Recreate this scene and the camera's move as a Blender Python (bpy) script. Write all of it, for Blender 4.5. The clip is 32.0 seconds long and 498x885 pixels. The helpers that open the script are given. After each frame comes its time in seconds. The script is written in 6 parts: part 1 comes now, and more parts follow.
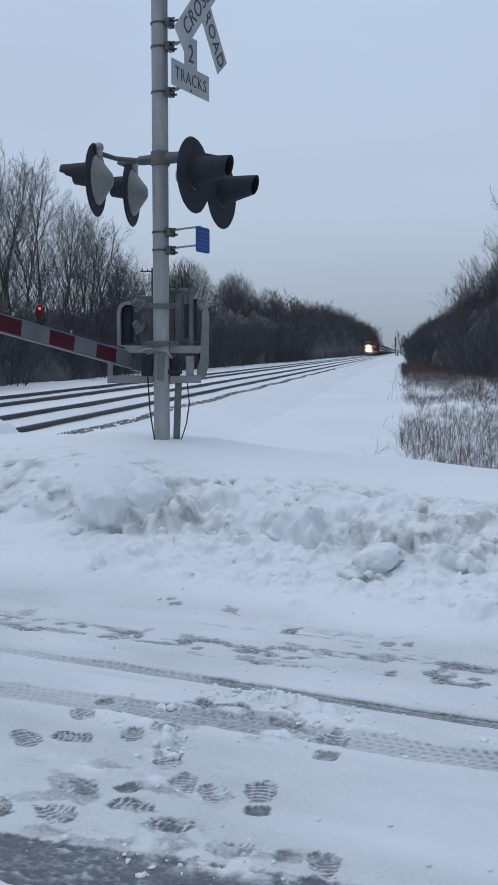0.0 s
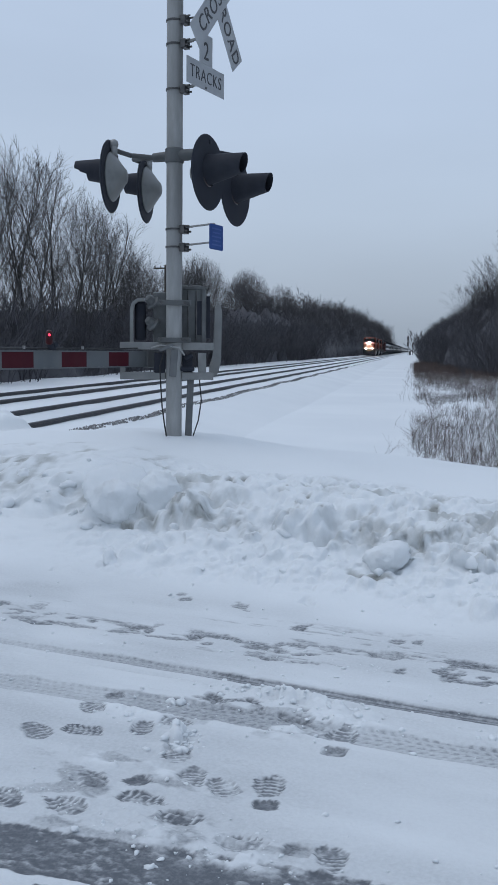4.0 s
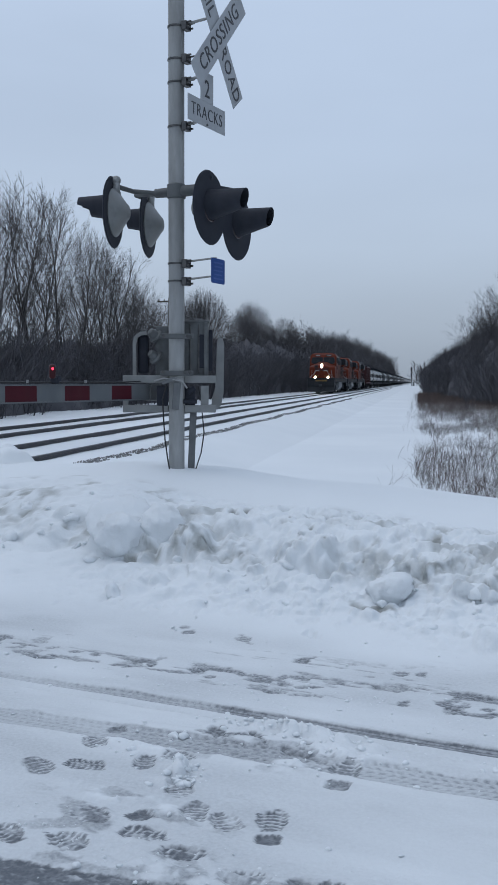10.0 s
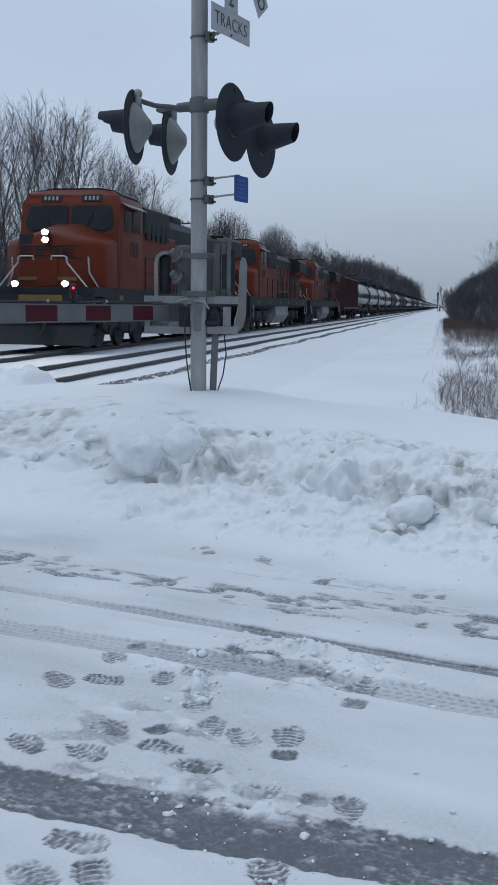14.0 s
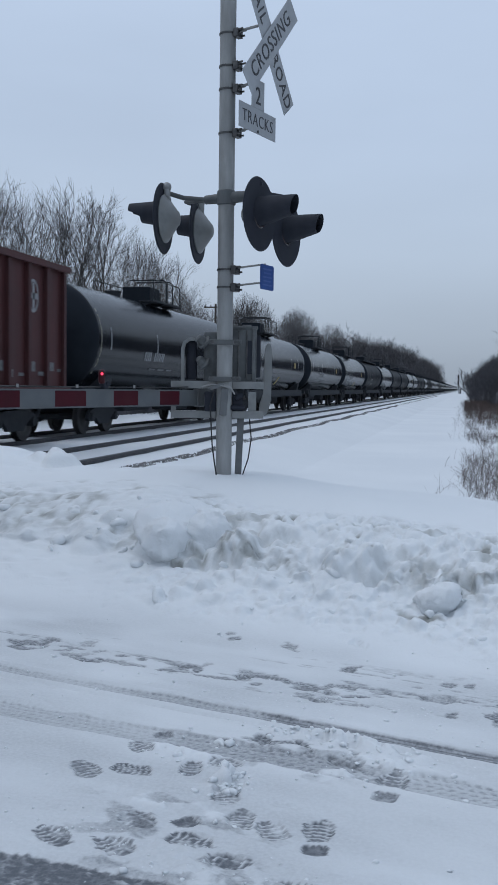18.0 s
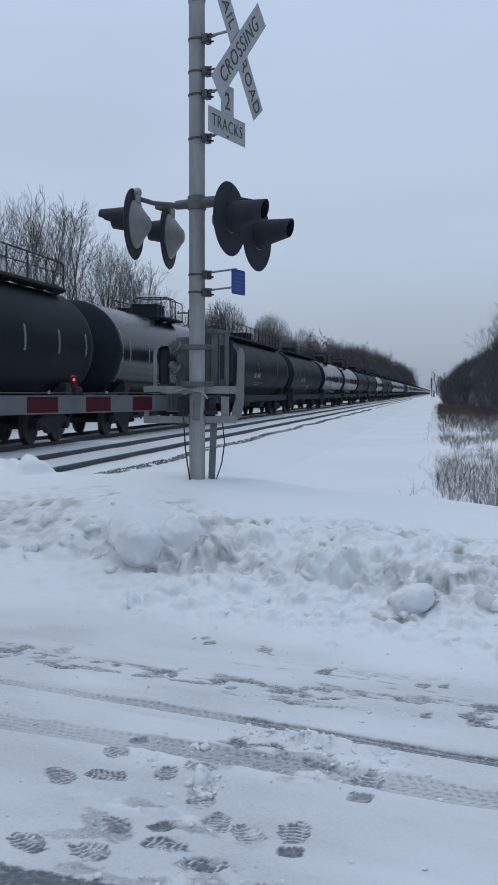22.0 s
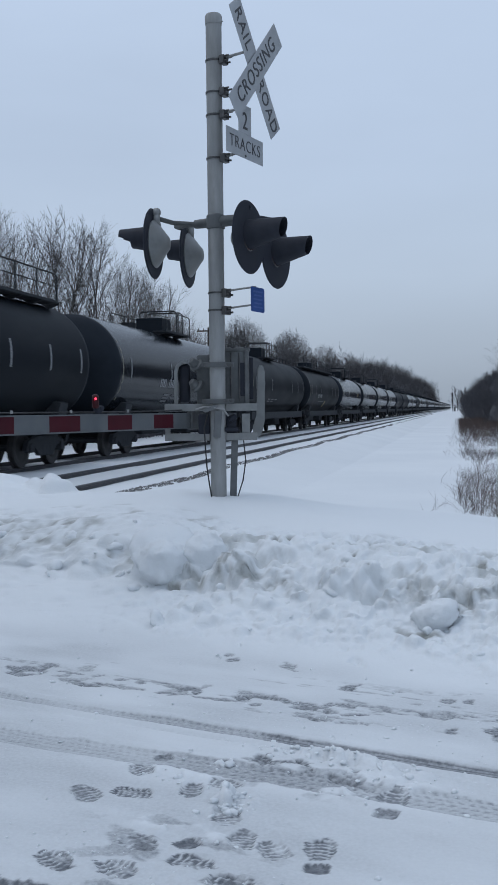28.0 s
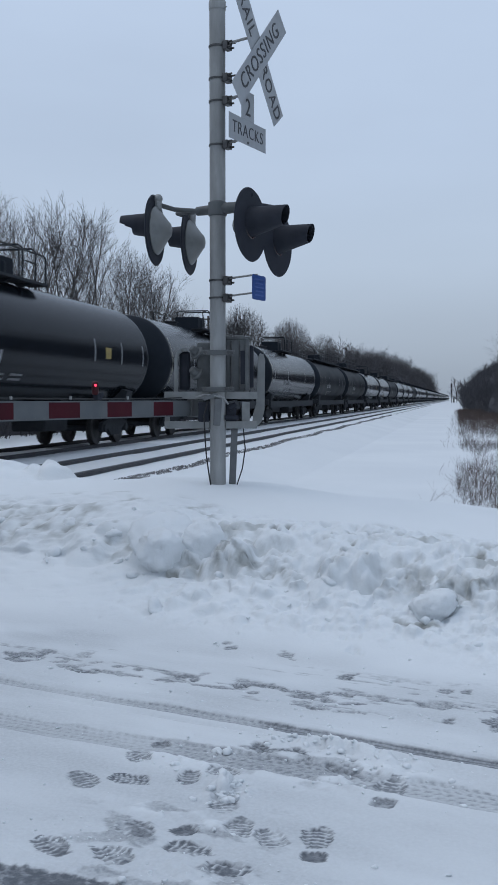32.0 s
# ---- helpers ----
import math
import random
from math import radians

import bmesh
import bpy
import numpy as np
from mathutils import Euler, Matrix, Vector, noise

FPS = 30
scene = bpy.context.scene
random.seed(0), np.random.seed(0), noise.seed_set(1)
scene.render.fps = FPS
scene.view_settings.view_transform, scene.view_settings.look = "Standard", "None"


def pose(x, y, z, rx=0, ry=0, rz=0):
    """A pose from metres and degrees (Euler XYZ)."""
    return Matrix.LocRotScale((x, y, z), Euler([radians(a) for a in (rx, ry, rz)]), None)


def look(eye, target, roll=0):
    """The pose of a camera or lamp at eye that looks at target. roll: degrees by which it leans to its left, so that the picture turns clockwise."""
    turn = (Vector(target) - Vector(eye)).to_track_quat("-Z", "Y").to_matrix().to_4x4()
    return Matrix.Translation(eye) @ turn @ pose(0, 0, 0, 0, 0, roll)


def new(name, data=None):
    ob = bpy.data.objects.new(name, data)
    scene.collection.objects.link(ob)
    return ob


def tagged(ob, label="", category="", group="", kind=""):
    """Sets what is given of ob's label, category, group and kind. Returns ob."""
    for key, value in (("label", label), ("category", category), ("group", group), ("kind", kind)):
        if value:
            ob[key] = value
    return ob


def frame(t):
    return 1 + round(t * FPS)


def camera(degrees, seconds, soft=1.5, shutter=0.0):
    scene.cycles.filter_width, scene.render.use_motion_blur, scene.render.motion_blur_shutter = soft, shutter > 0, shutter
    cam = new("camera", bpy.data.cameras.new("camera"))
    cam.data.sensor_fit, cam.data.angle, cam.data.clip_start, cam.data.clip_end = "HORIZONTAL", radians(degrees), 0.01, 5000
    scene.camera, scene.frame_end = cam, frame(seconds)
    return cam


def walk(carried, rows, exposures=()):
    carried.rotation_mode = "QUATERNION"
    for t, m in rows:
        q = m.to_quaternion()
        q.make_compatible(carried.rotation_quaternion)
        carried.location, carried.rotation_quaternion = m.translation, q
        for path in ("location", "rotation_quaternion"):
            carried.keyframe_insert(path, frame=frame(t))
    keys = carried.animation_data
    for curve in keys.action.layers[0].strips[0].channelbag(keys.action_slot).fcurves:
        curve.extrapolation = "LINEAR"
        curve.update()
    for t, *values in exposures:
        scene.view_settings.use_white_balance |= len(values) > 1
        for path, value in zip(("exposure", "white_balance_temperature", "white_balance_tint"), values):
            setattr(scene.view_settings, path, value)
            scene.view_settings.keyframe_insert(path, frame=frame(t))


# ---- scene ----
cam = camera(28.0, 32.0, soft=1.6, shutter=0.15)
METRES, EYE, TILT, LEAN, TURN = 0.65, 1.55, -6.2, 0.0, 9.2
PATH = [
    (0, (-0.015, 0.032, 1.559), (-0.315, 2.001, 1.378), 0.1),
    (0.5, (-0.018, 0.027, 1.553), (-0.314, 1.995, 1.354), 0.3),
    (1, (-0.024, 0.038, 1.551), (-0.335, 2.003, 1.344), 0.6),
    (1.5, (-0.024, 0.035, 1.551), (-0.344, 1.999, 1.345), 0.8),
    (2, (-0.033, 0.022, 1.554), (-0.354, 1.986, 1.355), 0.9),
    (2.5, (-0.029, 0.012, 1.557), (-0.358, 1.975, 1.36), 1.0),
    (4.5, (-0.012, 0.016, 1.553), (-0.332, 1.981, 1.37), 0.5),
    (5, (-0.011, 0.017, 1.548), (-0.329, 1.983, 1.366), 0.4),
    (5.5, (-0.004, 0.006, 1.546), (-0.304, 1.978, 1.39), 0.2),
    (6, (0.001, 0.002, 1.549), (-0.288, 1.977, 1.417), 0.3),
    (6.5, (-0.005, 0.015, 1.545), (-0.327, 1.983, 1.392), 0.7),
    (7, (-0.017, 0.031, 1.538), (-0.37, 1.991, 1.362), 1.0),
    (7.5, (-0.017, 0.031, 1.535), (-0.369, 1.991, 1.35), 0.8),
    (8, (-0.013, 0.034, 1.538), (-0.346, 1.998, 1.356), 0.8),
    (8.5, (-0.009, 0.029, 1.546), (-0.335, 1.995, 1.374), 0.7),
    (9, (-0.002, 0.022, 1.547), (-0.34, 1.987, 1.393), 0.3),
    (9.5, (0.004, 0.003, 1.552), (-0.337, 1.969, 1.421), 0.1),
    (10, (0.004, -0.004, 1.56), (-0.328, 1.964, 1.438), 0.2),
    (10.5, (0.005, -0.009, 1.567), (-0.309, 1.962, 1.443), 0.6),
    (11, (0.015, -0.005, 1.556), (-0.264, 1.971, 1.437), 0.5),
    (11.5, (0.009, 0.004, 1.552), (-0.272, 1.98, 1.428), 0.2),
    (12, (0.002, 0.022, 1.547), (-0.297, 1.994, 1.401), -0.3),
    (12.5, (0.009, 0.022, 1.55), (-0.262, 1.996, 1.374), -0.2),
    (13, (0.011, 0.041, 1.543), (-0.281, 2.007, 1.323), 0.3),
    (13.5, (0.001, 0.048, 1.531), (-0.413, 1.984, 1.248), 0.8),
    (14, (0.007, 0.046, 1.535), (-0.367, 1.992, 1.263), 0.6),
    (14.5, (0.007, 0.031, 1.547), (-0.428, 1.967, 1.296), 0.2),
    (16.5, (-0.001, 0.023, 1.563), (-0.414, 1.973, 1.396), 1.0),
    (17, (-0.007, 0.021, 1.559), (-0.387, 1.979, 1.412), 1.3),
    (17.5, (-0.014, 0.005, 1.564), (-0.413, 1.961, 1.438), 1.1),
    (18, (-0.019, 0.002, 1.564), (-0.439, 1.954, 1.453), 0.7),
    (18.5, (-0.012, 0.004, 1.564), (-0.422, 1.959, 1.461), 0.5),
    (19, (-0.018, 0.003, 1.561), (-0.404, 1.963, 1.468), 0.1),
    (19.5, (-0.01, 0.0, 1.559), (-0.368, 1.964, 1.457), 0.1),
    (20, (-0.011, 0.0, 1.559), (-0.375, 1.964, 1.461), -0.0),
    (20.5, (-0.019, 0.0, 1.559), (-0.393, 1.963, 1.473), -0.2),
    (21, (-0.015, -0.009, 1.559), (-0.387, 1.954, 1.474), 0.0),
    (21.5, (-0.013, -0.005, 1.557), (-0.385, 1.958, 1.464), 0.1),
    (22, (-0.004, -0.004, 1.556), (-0.375, 1.959, 1.456), 0.1),
    (22.5, (-0.001, -0.014, 1.556), (-0.362, 1.951, 1.463), -0.0),
    (23, (-0.008, -0.013, 1.554), (-0.37, 1.952, 1.467), 0.2),
    (23.5, (-0.013, -0.009, 1.552), (-0.394, 1.952, 1.471), 0.2),
    (24, (-0.009, -0.009, 1.556), (-0.403, 1.951, 1.48), 0.2),
    (24.5, (-0.009, -0.005, 1.551), (-0.404, 1.955, 1.478), 0.1),
    (25, (-0.007, -0.011, 1.553), (-0.398, 1.949, 1.486), -0.0),
    (25.5, (-0.009, -0.02, 1.558), (-0.405, 1.939, 1.497), 0.2),
    (27.5, (-0.01, -0.012, 1.554), (-0.392, 1.949, 1.48), -0.3),
    (28, (-0.002, -0.025, 1.556), (-0.414, 1.931, 1.49), -0.6),
    (28.5, (-0.009, -0.016, 1.556), (-0.442, 1.935, 1.482), -0.6),
    (29, (-0.01, 0.003, 1.549), (-0.463, 1.949, 1.463), -0.6),
    (29.5, (-0.013, 0.006, 1.544), (-0.466, 1.952, 1.449), -0.3),
    (30, (-0.013, -0.003, 1.55), (-0.449, 1.947, 1.456), -0.0),
    (30.5, (-0.02, -0.001, 1.548), (-0.437, 1.952, 1.457), 0.0),
    (31, (-0.016, -0.002, 1.549), (-0.427, 1.953, 1.46), 0.0),
    (31.5, (-0.018, -0.016, 1.553), (-0.433, 1.938, 1.463), 0.1),
    (32, (-0.014, -0.012, 1.55), (-0.423, 1.943, 1.462), 0.0),
]
walk(cam, [(t, look(eye, target, roll)) for t, eye, target, roll in PATH])

# ---------------------------------------------------------------- world and light
wd = bpy.data.worlds.new("overcast_winter_sky")
scene.world = wd
wd.use_nodes = True
wn, wl = wd.node_tree.nodes, wd.node_tree.links
bg = wn["Background"]
sky = wn.new("ShaderNodeTexSky")
sky.sky_type, sky.sun_disc = "NISHITA", False
sky.sun_elevation, sky.sun_rotation = radians(67), radians(-101)
sky.air_density, sky.dust_density = 1.4, 4.0
tc = wn.new("ShaderNodeTexCoord")
sep = wn.new("ShaderNodeSeparateXYZ")
wl.new(tc.outputs["Generated"], sep.inputs[0])
ramp = wn.new("ShaderNodeValToRGB")
wl.new(sep.outputs["Z"], ramp.inputs[0])
stops = ((0.0, (0.35, 0.415, 0.505)), (1.0, (0.59, 0.715, 0.92)), (0.05, (0.42, 0.505, 0.625)), (0.13, (0.495, 0.60, 0.755)), (0.24, (0.50, 0.61, 0.785)), (0.45, (0.56, 0.685, 0.885)))
ramp.color_ramp.elements[0].position, ramp.color_ramp.elements[1].position = 0.0, 1.0
for k, (at, col) in enumerate(stops):
    el = ramp.color_ramp.elements.new(at) if k > 1 else [e for e in ramp.color_ramp.elements if e.position == at][0]
    el.color = (*col, 1)
cloud = wn.new("ShaderNodeTexNoise")
cloud.inputs["Scale"].default_value, cloud.inputs["Detail"].default_value = 2.2, 4
cmap = wn.new("ShaderNodeMapping")
cmap.inputs["Scale"].default_value = (1, 1, 3)
wl.new(tc.outputs["Generated"], cmap.inputs[0])
wl.new(cmap.outputs[0], cloud.inputs["Vector"])
crange = wn.new("ShaderNodeMapRange")
crange.inputs["From Min"].default_value, crange.inputs["From Max"].default_value = 0.3, 0.7
crange.inputs["To Min"].default_value, crange.inputs["To Max"].default_value = 0.95, 1.05
wl.new(cloud.outputs[0], crange.inputs[0])
cmul = wn.new("ShaderNodeMixRGB")
cmul.blend_type, cmul.inputs[0].default_value = "MULTIPLY", 1.0
wl.new(ramp.outputs[0], cmul.inputs[1])
wl.new(crange.outputs[0], cmul.inputs[2])
skydim = wn.new("ShaderNodeMixRGB")
skydim.blend_type, skydim.inputs[0].default_value = "MULTIPLY", 1.0
skydim.inputs[2].default_value = (0.10, 0.10, 0.10, 1)
wl.new(sky.outputs[0], skydim.inputs[1])
smix = wn.new("ShaderNodeMixRGB")
smix.inputs[0].default_value = 0.10
wl.new(cmul.outputs[0], smix.inputs[1])
wl.new(skydim.outputs[0], smix.inputs[2])
wl.new(smix.outputs[0], bg.inputs["Color"])
bg.inputs["Strength"].default_value = 0.985
sun = new("sun", bpy.data.lights.new("sun", "SUN"))
sun.data.energy, sun.data.angle, sun.data.color = 0.5, radians(50), (0.98, 0.985, 1.0)
sun.matrix_world = look((-25, -5, 62), (0, 0, 0))

# ---------------------------------------------------------------- plan
RAIL_Z = 0.26                      # top of rail
GAUGE = 1.505                      # between rail centres
NEAR_X, FAR_X = -7.25, -10.75      # track centres; the rails run along y
TRAIN_X = FAR_X
SPEED, FRONT0 = 21.65, 328.1        # metres a second, and the front coupler's y at 0 s
ROAD = radians(17.0)
NX, NY = math.cos(ROAD), -math.sin(ROAD)     # along the road (u)
SX, SY = math.sin(ROAD), math.cos(ROAD)      # across the road (v)
PX, PY = -2.115, 8.671                       # the signal mast


def uv(u, v):
    return u * NX + v * SX, u * NY + v * SY


# ---------------------------------------------------------------- materials
def nodes(name, rough=0.6, metal=0.0, spec=0.5):
    m = bpy.data.materials.new(name)
    m.use_nodes = True
    b = m.node_tree.nodes["Principled BSDF"]
    b.inputs["Roughness"].default_value, b.inputs["Metallic"].default_value = rough, metal
    b.inputs["Specular IOR Level"].default_value = spec
    return m, m.node_tree.nodes, m.node_tree.links, b


def surface(name, a, b, scale=8.0, rough=0.6, metal=0.0, bump=0.15, fine=60.0, rand=0.0, stain=None, stain_scale=1.5, stain_amount=0.5, stretch=(1, 1, 1), spec=0.5, depth=0.01, rvar=0.12):
    """Two colours mixed by noise, a second larger stain, rough variation and a fine bump."""
    m, n, l, p = nodes(name, rough, metal, spec)
    t = n.new("ShaderNodeTexCoord")
    mp = n.new("ShaderNodeMapping")
    mp.inputs["Scale"].default_value = stretch
    l.new(t.outputs["Object"], mp.inputs[0])
    n1 = n.new("ShaderNodeTexNoise")
    n1.inputs["Scale"].default_value, n1.inputs["Detail"].default_value = scale, 6
    l.new(mp.outputs[0], n1.inputs["Vector"])
    cr = n.new("ShaderNodeValToRGB")
    cr.color_ramp.elements[0].position, cr.color_ramp.elements[1].position = 0.35, 0.68
    cr.color_ramp.elements[0].color, cr.color_ramp.elements[1].color = (*a, 1), (*b, 1)
    l.new(n1.outputs[0], cr.inputs[0])
    out = cr.outputs[0]
    if stain:
        n2 = n.new("ShaderNodeTexNoise")
        n2.inputs["Scale"].default_value, n2.inputs["Detail"].default_value, n2.inputs["Roughness"].default_value = stain_scale, 8, 0.7
        l.new(mp.outputs[0], n2.inputs["Vector"])
        mr = n.new("ShaderNodeMapRange")
        mr.inputs["From Min"].default_value, mr.inputs["From Max"].default_value = 0.48, 0.72
        mr.inputs["To Max"].default_value = stain_amount
        l.new(n2.outputs[0], mr.inputs[0])
        mx = n.new("ShaderNodeMixRGB")
        mx.inputs[2].default_value = (*stain, 1)
        l.new(mr.outputs[0], mx.inputs[0])
        l.new(out, mx.inputs[1])
        out = mx.outputs[0]
    if rand:
        oi = n.new("ShaderNodeObjectInfo")
        hv = n.new("ShaderNodeHueSaturation")
        rr = n.new("ShaderNodeMapRange")
        rr.inputs["To Min"].default_value, rr.inputs["To Max"].default_value = 1 - rand, 1 + rand
        l.new(oi.outputs["Random"], rr.inputs[0])
        l.new(rr.outputs[0], hv.inputs["Value"])
        l.new(out, hv.inputs["Color"])
        out = hv.outputs[0]
    l.new(out, p.inputs["Base Color"])
    rg = n.new("ShaderNodeMapRange")
    rg.inputs["To Min"].default_value, rg.inputs["To Max"].default_value = max(0.02, rough - rvar), min(1.0, rough + rvar)
    l.new(n1.outputs[0], rg.inputs[0])
    l.new(rg.outputs[0], p.inputs["Roughness"])
    if bump:
        n3 = n.new("ShaderNodeTexNoise")
        n3.inputs["Scale"].default_value, n3.inputs["Detail"].default_value = fine, 4
        l.new(mp.outputs[0], n3.inputs["Vector"])
        bp = n.new("ShaderNodeBump")
        bp.inputs["Strength"].default_value, bp.inputs["Distance"].default_value = bump, depth
        l.new(n3.outputs[0], bp.inputs["Height"])
        l.new(bp.outputs[0], p.inputs["Normal"])
    return m


def glow(name, col, strength):
    m = bpy.data.materials.new(name)
    m.use_nodes = True
    p = m.node_tree.nodes["Principled BSDF"]
    p.inputs["Base Color"].default_value = (*col, 1)
    p.inputs["Emission Color"].default_value = (*col, 1)
    p.inputs["Emission Strength"].default_value = strength
    return m


def snow_material():
    """Snow that turns to packed grey slush by its wear, and to road grit and painted crevice shade by its second mask.
    """
    m, n, l, p = nodes("snow", 0.75, 0.0, 0.25)
    t = n.new("ShaderNodeTexCoord")
    n1 = n.new("ShaderNodeTexNoise")
    n1.inputs["Scale"].default_value, n1.inputs["Detail"].default_value = 0.22, 4
    l.new(t.outputs["Object"], n1.inputs["Vector"])
    cr = n.new("ShaderNodeValToRGB")
    cr.color_ramp.elements[0].position, cr.color_ramp.elements[1].position = 0.35, 0.65
    cr.color_ramp.elements[0].color, cr.color_ramp.elements[1].color = (0.68, 0.707, 0.724, 1), (0.725, 0.75, 0.762, 1)
    l.new(n1.outputs[0], cr.inputs[0])
    wear = n.new("ShaderNodeAttribute")
    wear.attribute_name = "wear"
    grit = n.new("ShaderNodeTexNoise")
    grit.inputs["Scale"].default_value, grit.inputs["Detail"].default_value, grit.inputs["Roughness"].default_value = 45, 6, 0.7
    l.new(t.outputs["Object"], grit.inputs["Vector"])
    gm = n.new("ShaderNodeMapRange")
    gm.inputs["From Min"].default_value, gm.inputs["From Max"].default_value = 0.36, 0.62
    gm.inputs["To Min"].default_value, gm.inputs["To Max"].default_value = 0.90, 1.06
    l.new(grit.outputs[0], gm.inputs[0])
    # torn edges: the finer noise decides where half-worn snow still holds
    inv = n.new("ShaderNodeMath")
    inv.operation, inv.inputs[0].default_value = "SUBTRACT", 1.0
    l.new(wear.outputs["Fac"], inv.inputs[1])
    amp = n.new("ShaderNodeMath")
    amp.operation = "MULTIPLY"
    l.new(wear.outputs["Fac"], amp.inputs[0])
    l.new(inv.outputs[0], amp.inputs[1])
    amp2 = n.new("ShaderNodeMath")
    amp2.operation = "MULTIPLY"
    l.new(amp.outputs[0], amp2.inputs[0])
    l.new(wear.outputs["Fac"], amp2.inputs[1])
    edge = n.new("ShaderNodeTexNoise")
    edge.inputs["Scale"].default_value, edge.inputs["Detail"].default_value, edge.inputs["Roughness"].default_value = 60, 3, 0.55
    l.new(t.outputs["Object"], edge.inputs["Vector"])
    em = n.new("ShaderNodeMapRange")
    em.inputs["From Min"].default_value, em.inputs["From Max"].default_value = 0.3, 0.7
    em.inputs["To Min"].default_value, em.inputs["To Max"].default_value = -0.95, 1.25
    l.new(edge.outputs[0], em.inputs[0])
    torn = n.new("ShaderNodeMath")
    torn.operation, torn.use_clamp = "MULTIPLY_ADD", True
    l.new(amp2.outputs[0], torn.inputs[0])
    l.new(em.outputs[0], torn.inputs[1])
    l.new(wear.outputs["Fac"], torn.inputs[2])
    mul = n.new("ShaderNodeMath")
    mul.operation, mul.use_clamp = "MULTIPLY", True
    l.new(torn.outputs[0], mul.inputs[0])
    l.new(gm.outputs[0], mul.inputs[1])
    mix = n.new("ShaderNodeMixRGB")
    mix.inputs[2].default_value = (0.105, 0.115, 0.130, 1)
    l.new(mul.outputs[0], mix.inputs[0])
    l.new(cr.outputs[0], mix.inputs[1])
    dirt_shade = n.new("ShaderNodeAttribute")
    dirt_shade.attribute_name = "dirt_shade"
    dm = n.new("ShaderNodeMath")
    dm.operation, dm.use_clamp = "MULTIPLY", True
    l.new(dirt_shade.outputs["Fac"], dm.inputs[0])
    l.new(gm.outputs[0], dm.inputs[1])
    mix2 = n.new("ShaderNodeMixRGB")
    # one tone for the bank's grit and for shade painted in its hollows
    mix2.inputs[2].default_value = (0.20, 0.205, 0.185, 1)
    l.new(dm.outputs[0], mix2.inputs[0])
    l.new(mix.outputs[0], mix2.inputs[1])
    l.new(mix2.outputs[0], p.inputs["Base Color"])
    rr = n.new("ShaderNodeMapRange")
    rr.inputs["To Min"].default_value, rr.inputs["To Max"].default_value = 0.8, 0.5
    l.new(mul.outputs[0], rr.inputs[0])
    l.new(rr.outputs[0], p.inputs["Roughness"])
    n3 = n.new("ShaderNodeTexNoise")
    n3.inputs["Scale"].default_value, n3.inputs["Detail"].default_value = 55, 6
    l.new(t.outputs["Object"], n3.inputs["Vector"])
    bp = n.new("ShaderNodeBump")
    bp.inputs["Strength"].default_value, bp.inputs["Distance"].default_value = 0.35, 0.012
    l.new(n3.outputs[0], bp.inputs["Height"])
    l.new(bp.outputs[0], p.inputs["Normal"])
    return m


SNOW = snow_material()
GALV = surface("galvanised_pipe", (0.25, 0.256, 0.255), (0.335, 0.34, 0.335), 14, 0.6, 0.2, 0.08, 90, stain=(0.16, 0.155, 0.14), stain_scale=3, stain_amount=0.6, stretch=(1, 1, 0.25))
GREYPAINT = surface("grey_enamel", (0.105, 0.112, 0.116), (0.145, 0.152, 0.156), 9, 0.55, 0.1, 0.08, 80, stain=(0.085, 0.08, 0.072), stain_scale=5, stain_amount=0.6)
LIGHTGREY = surface("pale_grey_aluminium", (0.165, 0.172, 0.17), (0.225, 0.232, 0.23), 12, 0.5, 0.1, 0.06, 90, stain=(0.13, 0.12, 0.105), stain_scale=6, stain_amount=0.5)
BLACKPAINT = surface("black_lamp_enamel", (0.022, 0.025, 0.034), (0.032, 0.035, 0.045), 10, 0.6, 0.0, 0.05, 120, stain=(0.03, 0.03, 0.032), stain_scale=7, stain_amount=0.3, spec=0.15)
MECHGREY = surface("weathered_machine_grey", (0.082, 0.088, 0.090), (0.120, 0.127, 0.129), 9, 0.6, 0.1, 0.1, 80, stain=(0.05, 0.047, 0.042), stain_scale=4, stain_amount=0.7)
RUBBER = surface("black_rubber_cable", (0.012, 0.012, 0.013), (0.022, 0.022, 0.023), 20, 0.6)
STEELDARK = surface("dark_bolt_steel", (0.07, 0.07, 0.072), (0.12, 0.118, 0.115), 20, 0.45, 0.7, 0.1, 90)
SIGNWHITE = surface("reflective_sign_white", (0.29, 0.305, 0.32), (0.35, 0.365, 0.38), 4, 0.5, 0.0, 0.03, 120, stain=(0.22, 0.22, 0.215), stain_scale=3, stain_amount=0.5)
SIGNBLACK = surface("sign_lettering_black", (0.03, 0.03, 0.034), (0.045, 0.045, 0.05), 10, 0.5)
SIGNBLUE = surface("sign_blue", (0.02, 0.06, 0.21), (0.028, 0.075, 0.25), 6, 0.4, 0, 0.02)
SIGNPALE = surface("sign_pale_blue", (0.05, 0.10, 0.28), (0.07, 0.12, 0.32), 6, 0.4)
ARMWHITE = surface("gate_arm_white", (0.088, 0.098, 0.105), (0.118, 0.13, 0.138), 5, 0.45, 0, 0.04, 90, stain=(0.11, 0.11, 0.105), stain_scale=2.5, stain_amount=0.5)
ARMRED = surface("gate_arm_red", (0.046, 0.0035, 0.009), (0.066, 0.005, 0.012), 5, 0.5, 0, 0.04, 90, spec=0.2, stain=(0.07, 0.018, 0.022), stain_scale=3, stain_amount=0.4)
REDLENS = surface("red_lamp_lens", (0.014, 0.004, 0.005), (0.022, 0.005, 0.006), 30, 0.2, 0, 0.05, 80)
